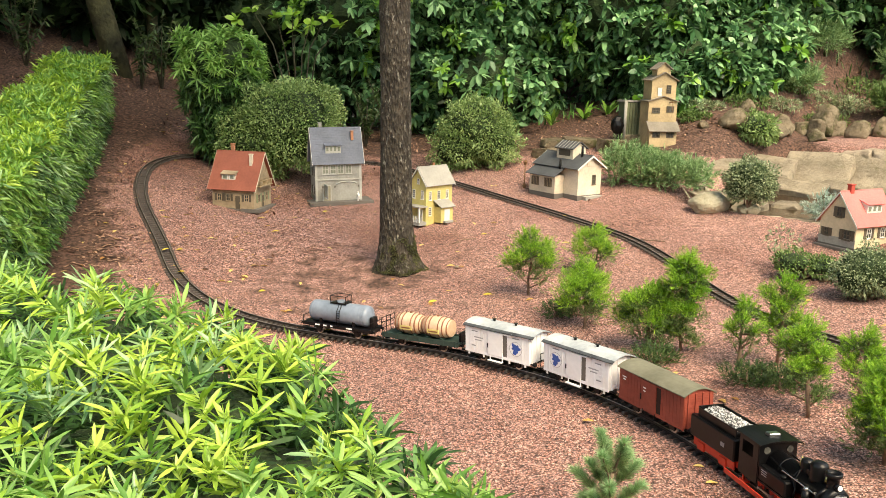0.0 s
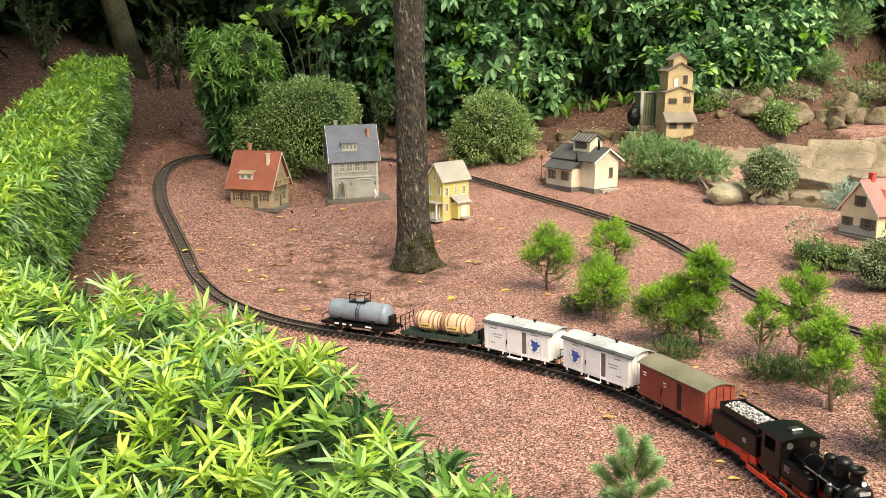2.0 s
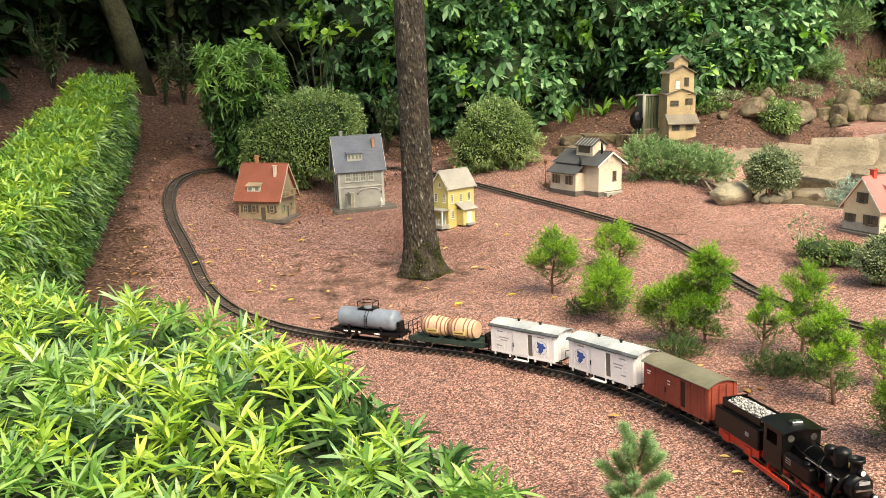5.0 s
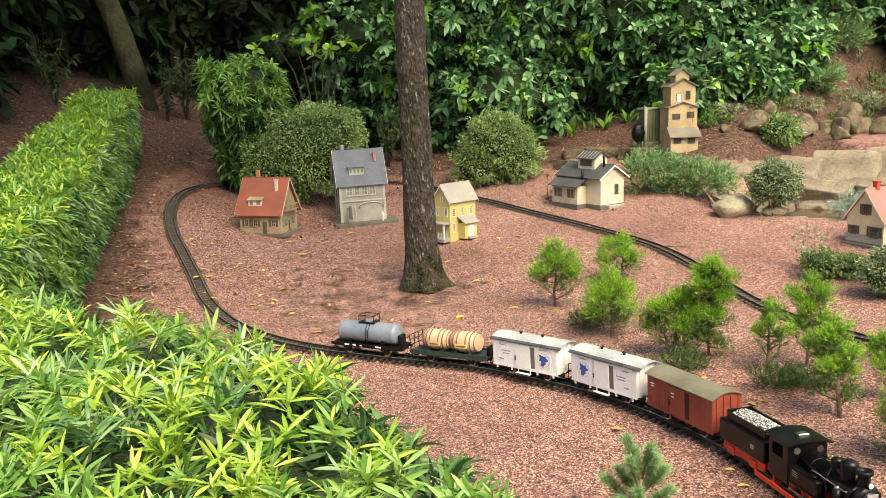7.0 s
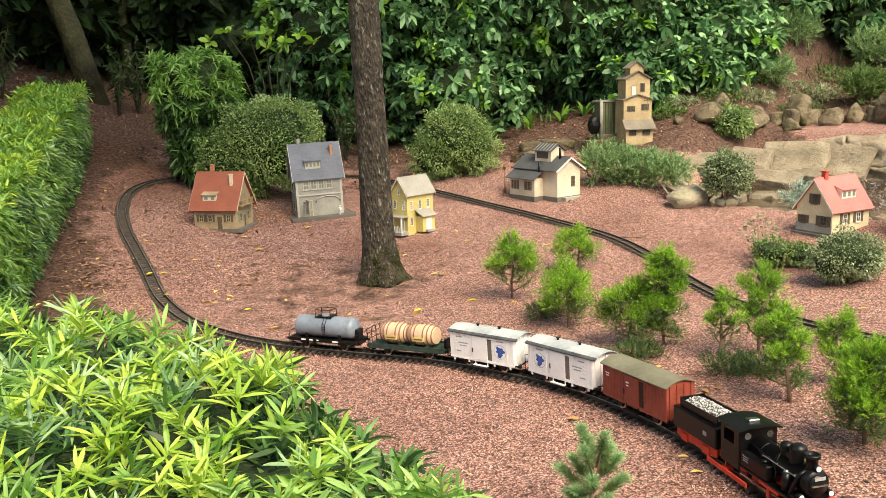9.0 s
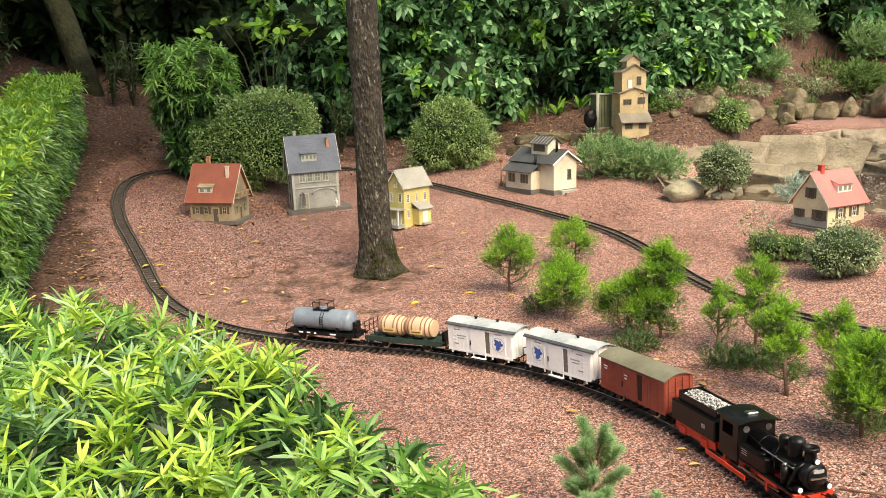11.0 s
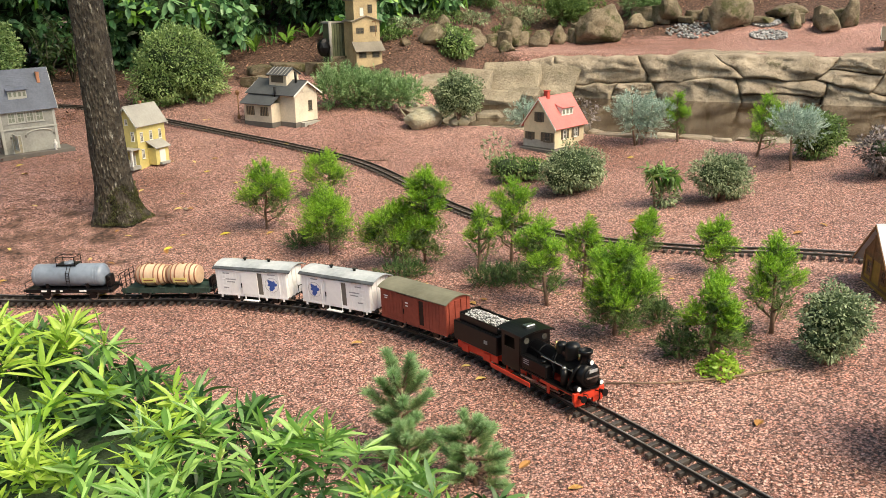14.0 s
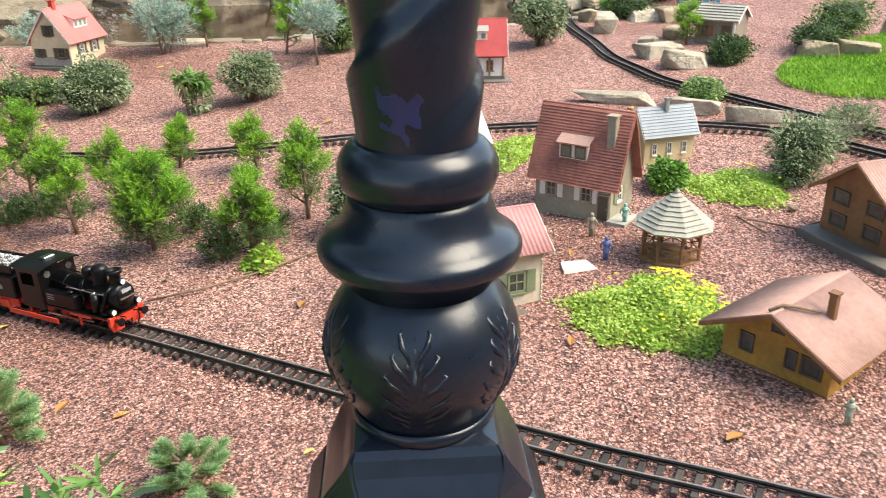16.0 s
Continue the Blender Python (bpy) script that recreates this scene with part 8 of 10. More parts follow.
# ---- iron lamp post beside the bed ----
def lamp_post():
    u, v = 0.661, 0.836
    base = spot(u, v)
    root = thing("lamp_post", Matrix.Translation(base), "glossy black cast-iron lamp post with turned rings and leaf relief", "lamp post")
    b = 0.619 - base.z
    prof = [(0.0435, b + 0.026), (0.0450, b + 0.033), (0.0490, b + 0.0355), (0.0500, b + 0.0385), (0.0520, b + 0.0395), (0.0535, b + 0.0425), (0.0560, b + 0.0435), (0.0600, b + 0.0460), (0.0622, b + 0.0500), (0.0625, b + 0.0545), (0.0605, b + 0.0585), (0.0560, b + 0.0615), (0.0515, b + 0.0650), (0.0480, b + 0.0700), (0.0455, b + 0.0760), (0.0435, b + 0.0820), (0.0425, b + 0.0860), (0.038, b + 0.0885)]
    part("lower_ring", lathe(nb(), prof, 64), LAMP_BLACK, root)
    prof = [(0.038, b + 0.086), (0.0425, b + 0.0880), (0.0460, b + 0.0920), (0.0478, b + 0.0980), (0.0475, b + 0.1050), (0.0450, b + 0.1110), (0.0410, b + 0.1155), (0.037, b + 0.118)]
    part("upper_ring", lathe(nb(), prof, 64), LAMP_BLACK, root)
    # twisted shaft with two spiral ridges
    bm, N, rings = nb(), 72, []
    for k in range(150):
        z = b + 0.070 + k * 0.006
        swell = 0.0025 * math.exp(-((z - b - 0.085) / 0.02) ** 2)
        cut = min(1.0, max(0.0, (z - b - 0.115) / 0.04))
        ring = []
        for i in range(N):
            a = 6.28318 * i / N
            p = (2 * a / 6.28318 - (z - b - 0.03) / 0.078) % 1.0
            tooth = (1 - p) / 0.86 if p > 0.14 else p / 0.14
            r = 0.0332 + swell + cut * 0.0062 * (tooth * tooth * (3 - 2 * tooth)) + (1 - cut) * 0.002
            ring.append(bm.verts.new((r * math.cos(a), r * math.sin(a), z)))
        rings.append(ring)
    for p, q in zip(rings, rings[1:]):
        for i in range(N):
            bm.faces.new((p[i], p[(i + 1) % N], q[(i + 1) % N], q[i])).smooth = True
    bm.faces.new(rings[0][::-1]), bm.faces.new(rings[-1])
    shaft = part("shaft", bm, LAMP_BLACK, root, "twisted shaft with raised spiral ridges")
    bm = nb()
    N, rings = 72, []
    for k in range(25):
        f = k / 24
        z = b + 0.030 - 0.088 * f
        r = 0.0420 + 0.0208 * math.sin(math.pi * (0.01 + 0.95 * f) ** 0.86)
        rings.append([bm.verts.new((r * math.cos(6.2832 * i / N), r * math.sin(6.2832 * i / N), z)) for i in range(N)])
    for p, q in zip(rings, rings[1:]):
        for i in range(N):
            bm.faces.new((p[i], p[(i + 1) % N], q[(i + 1) % N], q[i])).smooth = True
    bulb = part("bulb", bm, LAMP_BLACK, root)

    def at(a, z, lift=0.0):
        f = (b + 0.030 - z) / 0.088
        r = 0.0420 + 0.0208 * math.sin(math.pi * max(0.0, 0.01 + 0.95 * f) ** 0.86) + lift
        return (r * math.cos(a), r * math.sin(a), z)

    for i in range(6):
        a0 = radians(208) + i * math.pi / 3
        bm = nb()
        pipe(bm, [at(a0, b - 0.046 + 0.0125 * k, -0.0004) for k in range(6)], [0.0008, 0.0013, 0.0015, 0.0014, 0.0011, 0.0005], 6)
        for k in range(5):
            zz = b - 0.046 + 0.0115 * k
            for sd in (-1, 1):
                q = (0.42 - 0.065 * k) * (1.0 if k else 0.8)
                # each lobe: a curled upper edge and a softer vein below it
                pipe(bm, [at(a0 + sd * 0.02, zz - 0.002, -0.0012), at(a0 + sd * q * 0.40, zz + 0.006, -0.0006), at(a0 + sd * q * 0.80, zz + 0.011, -0.0003), at(a0 + sd * q, zz + 0.017, -0.0005), at(a0 + sd * q * 0.80, zz + 0.0205, -0.0010)], [0.0008, 0.0017, 0.0020, 0.0015, 0.0004], 7)
                pipe(bm, [at(a0 + sd * 0.02, zz - 0.006, -0.0014), at(a0 + sd * q * 0.38, zz - 0.001, -0.0012), at(a0 + sd * q * 0.72, zz + 0.006, -0.0012)], [0.0008, 0.0021, 0.0006], 7)
        part("acanthus_leaf", bm, LAMP_BLACK, bulb, "raised cast leaf")
    prof = [(0.046, b - 0.058), (0.0475, b - 0.062), (0.046, b - 0.067), (0.043, b - 0.072)]
    part("collar", lathe(nb(), prof[::-1], 48), LAMP_BLACK, root)
    # pedestal: a square top whose corners run out into broad chamfers, and a moulded lip; (height, half side, half width of a face)
    prof = [(0.064, 0.036, 0.036), (0.067, 0.0445, 0.0445), (0.072, 0.0480, 0.0475), (0.082, 0.0530, 0.0465), (0.095, 0.0605, 0.0430), (0.106, 0.0665, 0.0385), (0.112, 0.0690, 0.0365), (0.1135, 0.0672, 0.0355), (0.117, 0.0672, 0.0355), (0.119, 0.0715, 0.0355), (0.135, 0.082, 0.0365), (0.16, 0.087, 0.0370), (0.30, 0.087, 0.0370), (0.32, 0.097, 0.041), (0.34, 0.11, 0.046), (b + 0.03, 0.11, 0.046)]
    bm, rings = nb(), []
    for dz, a, w in prof:
        ring = []
        for q in range(4):
            t = radians(214) + q * math.pi / 2
            for e in (-1, 1):
                ring.append(bm.verts.new((a * math.cos(t) - e * w * math.sin(t), a * math.sin(t) + e * w * math.cos(t), b - dz)))
        rings.append(ring)
    for p, q in zip(rings, rings[1:]):
        for i in range(8):
            bm.faces.new((p[i], q[i], q[(i + 1) % 8], p[(i + 1) % 8]))
    bm.faces.new(rings[0]), bm.faces.new(rings[-1][::-1])
    bmesh.ops.bevel(bm, geom=[e for e in bm.edges if abs(e.verts[0].co.z - e.verts[1].co.z) > 0.0005 and e.verts[0].co.z > b - 0.2], offset=0.0016, segments=2, affect="EDGES")
    for f in bm.faces:
        f.smooth = False
    part("pedestal", bm, LAMP_BLACK, root, "cast pedestal with chamfered corners and a moulded lip")
    bm = nb()
    bmesh.ops.create_grid(bm, x_segments=40, y_segments=40, size=0.5)
    for w in bm.verts:
        r = w.co.xy.length
        a, z = radians(198) + w.co.x * 1.25, b + 0.141 + w.co.y * 0.050
        edge = 0.25 + 0.22 * noise.noise(Vector((w.co.x * 6, w.co.y * 6, 7)))
        p = (2 * a / 6.28318 - (z - b - 0.03) / 0.078) % 1.0
        tooth = (1 - p) / 0.86 if p > 0.14 else p / 0.14
        cut = min(1.0, max(0.0, (z - b - 0.115) / 0.04))
        lift = 0.0332 + cut * 0.0062 * (tooth * tooth * (3 - 2 * tooth)) + (1 - cut) * 0.002 + (0.0004 if r < edge else -0.002)
        w.co = Vector((lift * math.cos(a), lift * math.sin(a), z))
    part("worn_patch", bm, LAMP_CHIP, shaft, "worn blue paint patch")


lamp_post()


# ---- the train on the front line ----
def along(points):
    line = curve_through(points, 0.005)
    return line


FINE = along(MAIN)


def on_track(s):
    i = max(0, min(len(FINE) - 2, int(s / 0.005)))
    p = FINE[i]
    return Vector((p.x, p.y, lie(p.x, p.y) + BED + 0.0135))


def car_pose(s_front, s_back):
    a, b = on_track(s_front - (s_front - s_back) * 0.22), on_track(s_back + (s_front - s_back) * 0.22)
    d = (a - b).normalized()
    y = Vector((0, 0, 1)).cross(d).normalized()
    z = d.cross(y)
    m = Matrix((d, y, z)).transposed().to_4x4()
    m.translation = (a + b) / 2
    return m


def wheel(root, x, y, r, material, spokes=0, t=0.006):
    s = 1 if y > 0 else -1
    bm = nb()
    rod(bm, (x, y - t / 2, r), (x, y + t / 2, r), r, None, 20)
    w = part("wheel", bm, STEEL if not spokes else BLACK, root)
    bm = nb()
    rod(bm, (x, y + s * t * 0.5, r), (x, y + s * t * 0.75, r), r * 0.72, r * 0.6, 16)
    part("wheel_disc", bm, material, w)
    return w


def coupler(root, x, s):
    bm = nb()
    pipe(bm, [(x, 0, 0.012), (x + s * 0.018, 0, 0.011)], 0.003, 6)
    pipe(bm, [(x + s * 0.018, -0.011, 0.011), (x + s * 0.026, -0.006, 0.011), (x + s * 0.028, 0, 0.011), (x + s * 0.026, 0.006, 0.011), (x + s * 0.018, 0.011, 0.011)], 0.0018, 6)
    part("coupling", bm, BLACK, root, "black hook and loop coupling")


def running_gear(root, L, base, frame_mat=None):
    part("underframe", box(nb(), -L / 2, -0.028, 0.026, L / 2, 0.028, 0.034, 0.001), frame_mat or BLACK, root)
    for x in (-base / 2, base / 2):
        for y in (-0.0225, 0.0225):
            wheel(root, x, y, 0.0155, BLACK)
        part("axle", rod(nb(), (x, -0.03, 0.0155), (x, 0.03, 0.0155), 0.003, None, 8), STEEL, root)
        for y in (-1, 1):
            part("axle_guard", box(nb(), x - 0.012, y * 0.031 - 0.002, 0.008, x + 0.012, y * 0.031 + 0.002, 0.034, 0.001), BLACK, root)
            part("leaf_spring", box(nb(), x - 0.02, y * 0.034 - 0.0015, 0.024, x + 0.02, y * 0.034 + 0.0015, 0.028), BLACK, root)
    for s in (-1, 1):
        coupler(root, s * L / 2, s)


def arched_roof(L, W, z, rise, t, n=10):
    pts = [(-W / 2 + W * i / n, z + rise * (1 - (2 * i / n - 1) ** 2)) for i in range(n + 1)]
    return [(y, zz + t) for y, zz in pts] + pts[::-1], pts


def boxcar(s_front, s_back, wall, roof, label, white, turned=1):
    root = thing("boxcar", car_pose(s_front, s_back), label, "railway wagon", "wagons of the model train")
    L, W = (s_front - s_back) - 0.035, 0.092
    running_gear(root, L - 0.006, L * 0.56)
    z0, z1 = 0.034, 0.122
    outline, arc = arched_roof(L, W, z1, 0.013, 0.0)
    bm = extrude_profile(nb(), [(-W / 2, z0), (W / 2, z0)] + [(y, z) for y, z in arc[::-1]], -L / 2, L / 2)
    part("body", bm, wall, root)
    rw = W + 0.012
    outline, _ = arched_roof(L, rw, z1 - 0.003, 0.0165, 0.0025)
    over = 0.018 if white else 0.006
    rf = part("roof", extrude_profile(nb(), outline, -L / 2 - 0.006, L / 2 + over), roof, root, "gently arched roof")
    if white:
        for s in (-1, 1):
            bm = extrude_profile(nb(), [(s * rw / 2 * 1.01, z1 - 0.003), (s * rw / 2 * 0.86, z1 + 0.0035), (s * rw / 2 * 0.86, z1 + 0.0058), (s * rw / 2 * 1.01, z1)], -L / 2 - 0.0065, L / 2 + over + 0.0005)
            part("roof_edge", bm, ROOF_DARK, rf, "dark weathered roof edge")
        for i in range(6):
            x = -L / 2 + (i + 0.5) * L / 6
            bm = nb()
            outline, _ = arched_roof(L, rw + 0.001, z1 - 0.003, 0.0166, 0.0031)
            extrude_profile(bm, outline, x - 0.001, x + 0.001)
            part("roof_seam", bm, ROOF_GREY, rf)
        for x in (-L * 0.17, L * 0.17):
            v = part("roof_vent", rod(nb(), (x, 0, z1 + 0.012), (x, 0, z1 + 0.022), 0.004, None, 10), BLACK, rf, "small black roof vent")
            part("vent_cap", rod(nb(), (x, 0, z1 + 0.022), (x, 0, z1 + 0.0245), 0.0068, None, 10), BLACK, v)
    # boards on both sides: upright grooves, braces, sliding door
    for s in (-1, 1):
        y = s * W / 2
        n = 20
        for i in range(n):
            x0 = -L / 2 + L * i / n
            part("board", box(nb(), x0 + 0.0006, min(y, y + s * 0.0011), z0 + 0.002, x0 + L / n - 0.0006, max(y, y + s * 0.0011), z1 - 0.003), wall, root)
        part("door_leaf", box(nb(), -0.034, min(y + s * 0.0012, y + s * 0.004), z0 + 0.003, 0.028, max(y + s * 0.0012, y + s * 0.004), z1 - 0.006), wall, root)
        gap = part("door_gap", box(nb(), 0.029, min(y + s * 0.0011, y + s * 0.0017), z0 + 0.006, 0.046, max(y + s * 0.0011, y + s * 0.0017), z1 - 0.008), BLACK if not white else T["plinth"], root, "dark gap of the half-open door")
        part("door_rail", box(nb(), -0.055, min(y + s * 0.001, y + s * 0.005), z1 - 0.009, 0.07, max(y + s * 0.001, y + s * 0.005), z1 - 0.006), wall, root)
        part("step_board", box(nb(), -0.03, min(y + s * 0.002, y + s * 0.013), 0.018, 0.03, max(y + s * 0.002, y + s * 0.013), 0.0205), WAGON_WHITE if white else BLACK, root)
        for x in (-0.026, 0.026):
            part("step_hanger", box(nb(), x - 0.0012, min(y, y + s * 0.003), 0.02, x + 0.0012, max(y, y + s * 0.003), z0 + 0.002), WAGON_WHITE if white else BLACK, root)
        part("sole_bar", box(nb(), -L / 2, min(y - s * 0.002, y + s * 0.002), z0 - 0.004, L / 2, max(y - s * 0.002, y + s * 0.002), z0 + 0.002), wall, root)
        part("door_latch", box(nb(), -0.036, min(y + s * 0.004, y + s * 0.006), 0.06, -0.033, max(y + s * 0.004, y + s * 0.006), 0.075), BLACK, root)
        lo, hi = (y + s * 0.0012, y + s * 0.0016)
        if white:
            c = L * 0.30 * (1 if s < 0 else -1) * turned
            panel = part("emblem_panel", box(nb(), c - 0.027, min(y + s * 0.001, y + s * 0.0018), 0.048, c + 0.027, max(y + s * 0.001, y + s * 0.0018), 0.102), WAGON_WHITE, root)
            bm = nb()
            y0, y1 = y + s * 0.0018, y + s * 0.0025
            ring0, ring1 = [], []
            for k in range(40):
                a = k * math.pi / 20
                r = 0.0150 * (1 + 0.22 * math.sin(3 * a + 0.6) + 0.26 * math.sin(7 * a + 1.1) * math.cos(a))
                ring0.append(bm.verts.new((c + r * math.cos(a), y0, 0.075 + 1.15 * r * math.sin(a))))
                ring1.append(bm.verts.new((c + r * math.cos(a), y1, 0.075 + 1.15 * r * math.sin(a))))
            bm.faces.new(ring1)
            for k in range(40):
                bm.faces.new((ring0[k], ring0[(k + 1) % 40], ring1[(k + 1) % 40], ring1[k]))
            part("emblem", bm, BLUE, panel, "plain blue emblem")
            ring = nb()
            yy = y + s * 0.0021
            pipe(ring, [(c + 0.0255 * math.cos(k * math.pi / 14), yy, 0.075 + 0.0235 * math.sin(k * math.pi / 14)) for k in range(29)], 0.0006, 5)
            part("emblem_ring", ring, INK, panel, "thin grey-blue ring round the emblem")
            for k in (-1, 1):
                part("panel_edge", box(nb(), c + k * 0.0285 - 0.001, min(y + s * 0.001, y + s * 0.0026), 0.045, c + k * 0.0285 + 0.001, max(y + s * 0.001, y + s * 0.0026), 0.105), WAGON_WHITE, panel)
            for x in (-L * 0.44, -L * 0.2, L * 0.2, L * 0.44):
                part("frame_lug", box(nb(), x - 0.003, min(y - s * 0.001, y + s * 0.002), z0 - 0.013, x + 0.003, max(y - s * 0.001, y + s * 0.002), z0 - 0.003), WAGON_WHITE, root)
            for x, z, w in ((-c * 0.95, 0.085, 0.042), (-c * 0.95, 0.076, 0.03), (-c * 1.15, 0.105, 0.026), (c, 0.109, 0.03), (-c * 1.2, 0.055, 0.02)):
                part("lettering_bar", box(nb(), x - w / 2, min(y + s * 0.0011, y + s * 0.0015), z - 0.0018, x + w / 2, max(y + s * 0.0011, y + s * 0.0015), z + 0.0018), INK, root, "grey bar of unreadable lettering")
            for i in range(4):
                part("ladder_rung", box(nb(), -c * 1.3 - 0.009, min(y + s * 0.0012, y + s * 0.003), 0.06 + i * 0.012, -c * 1.3 + 0.009, max(y + s * 0.0012, y + s * 0.003), 0.062 + i * 0.012), WAGON_WHITE, root)
        else:
            for x, z, w in ((-L * 0.4, 0.10, 0.018), (-L * 0.4, 0.093, 0.012), (-0.02, 0.095, 0.012), (-0.02, 0.086, 0.01)):
                part("lettering_bar", box(nb(), x - w / 2, min(y + s * 0.0041, y + s * 0.0045), z - 0.0016, x + w / 2, max(y + s * 0.0041, y + s * 0.0045), z + 0.0016), WAGON_WHITE, root, "white bar of unreadable lettering")
    for s in (-1, 1):
        x = s * L / 2
        for y in (-0.034, -0.011, 0.012, 0.035):
            part("end_post", box(nb(), min(x, x + s * 0.004), y - 0.003, z0, max(x, x + s * 0.004), y + 0.003, z1 + 0.003), wall, root)
        for k in range(7):
            z = z0 + 0.004 + k * 0.0125
            part("end_board", box(nb(), min(x, x + s * 0.0012), -W / 2 + 0.001, z, max(x, x + s * 0.0012), W / 2 - 0.001, z + 0.0113), wall, root)
        for y in (-0.03, 0.03):
            part("buffer", rod(nb(), (x, y, 0.03), (x + s * 0.014, y, 0.03), 0.0045, 0.006, 10), BLACK, root)
    if white:
        x = -L / 2 - 0.022
        bm = nb()
        for y in (-0.04, 0.04):
            rod(bm, (x, y, 0.03), (x, y, 0.075), 0.0014, None, 5)
        rod(bm, (x, -0.04, 0.075), (x, 0.04, 0.075), 0.0014, None, 5)
        rod(bm, (x, -0.04, 0.052), (x, 0.04, 0.052), 0.0014, None, 5)
        part("brakeman_rail", bm, BLACK, root)
        part("brakeman_platform", box(nb(), x, -0.042, 0.026, -L / 2 + 0.002, 0.042, 0.03), BLACK, root)
    return root


S0 = 13.955
boxcar(S0 - 0.505, S0 - 0.815, WAGON_RED, ROOF_OLIVE, "oxide red wooden boxcar with olive roof and half-open door", False)
boxcar(S0 - 0.835, S0 - 1.145, WAGON_WHITE, ROOF_GREY, "white refrigerator boxcar with grey roof and blue emblem", True, -1)
boxcar(S0 - 1.175, S0 - 1.485, WAGON_WHITE, ROOF_GREY, "white refrigerator boxcar with grey roof and blue emblem", True)


def barrel_wagon(s_front, s_back):
    root = thing("barrel_wagon", car_pose(s_front, s_back), "dark green flat wagon carrying two wooden barrels", "railway wagon", "wagons of the model train")
    L = s_front - s_back - 0.03
    running_gear(root, L, L * 0.55, FRAME_GREEN)
    part("deck", box(nb(), -L / 2, -0.044, 0.034, L / 2, 0.044, 0.041, 0.001), FRAME_GREEN, root)
    for s in (-1, 1):
        part("side_rave", box(nb(), -L / 2, s * 0.045 - 0.0015, 0.03, L / 2, s * 0.045 + 0.0015, 0.048), FRAME_GREEN, root)
        for i in range(7):
            x = -L / 2 + 0.012 + i * (L - 0.024) / 6
            part("stanchion", box(nb(), x - 0.0025, s * 0.0475 - 0.0012, 0.028, x + 0.0025, s * 0.0475 + 0.0012, 0.05), FRAME_GREEN, root)
    for x in (-0.06, 0.055):
        b = part("barrel", lathe_x(x, 0.081, [(0.030, -0.056), (0.037, -0.03), (0.0395, 0.0), (0.037, 0.03), (0.030, 0.056)]), BARREL, root, "wooden barrel with brown hoops")
        for dx, r in ((-0.05, 0.0325), (-0.034, 0.0372), (-0.018, 0.0394), (0.018, 0.0394), (0.034, 0.0372), (0.05, 0.0325)):
            part("hoop", lathe_x(x + dx, 0.081, [(r, -0.002), (r + 0.0008, 0), (r, 0.002)]), BAND, b)
        part("bung", rod(nb(), (x, 0, 0.119), (x, 0, 0.126), 0.006, 0.004, 8), BAND, b)
        for s in (-1, 1):
            part("plaque", box(nb(), x - 0.024, s * 0.0385 - 0.002, 0.066, x + 0.024, s * 0.0385 + 0.002, 0.081), T["yellow"], b, "yellow plaque with dark bars")
            part("lettering_bar", box(nb(), x - 0.018, min(s * 0.0403, s * 0.0412), 0.071, x + 0.018, max(s * 0.0403, s * 0.0412), 0.0755), BAND, b)
        for dx in (-0.03, 0.03):
            part("cradle", box(nb(), x + dx - 0.005, -0.036, 0.041, x + dx + 0.005, 0.036, 0.05), FRAME_GREEN, root)
    x = -L / 2 - 0.002
    rail = nb()
    for y in (-0.042, -0.014, 0.014, 0.042):
        rod(rail, (x, y, 0.036), (x, y, 0.098), 0.0016, None, 5)
    for z in (0.06, 0.08, 0.098):
        rod(rail, (x, -0.042, z), (x, 0.042, z), 0.0014, None, 5)
    part("end_railing", rail, BLACK, root, "black end railing")
    for y in (-0.03, 0.03):
        for s in (-1, 1):
            part("buffer", rod(nb(), (s * L / 2, y, 0.034), (s * (L / 2 + 0.012), y, 0.034), 0.004, 0.006, 10), BLACK, root)
    part("brake_stand", box(nb(), L / 2 - 0.012, -0.02, 0.04, L / 2 - 0.002, 0.02, 0.075, 0.002), BLACK, root)


def lathe_x(x, z, prof, n=24):
    bm = nb()
    lathe(bm, prof, n)
    for w in bm.verts:
        w.co = Vector((x + w.co.z, w.co.x, z + w.co.y))
    return bm


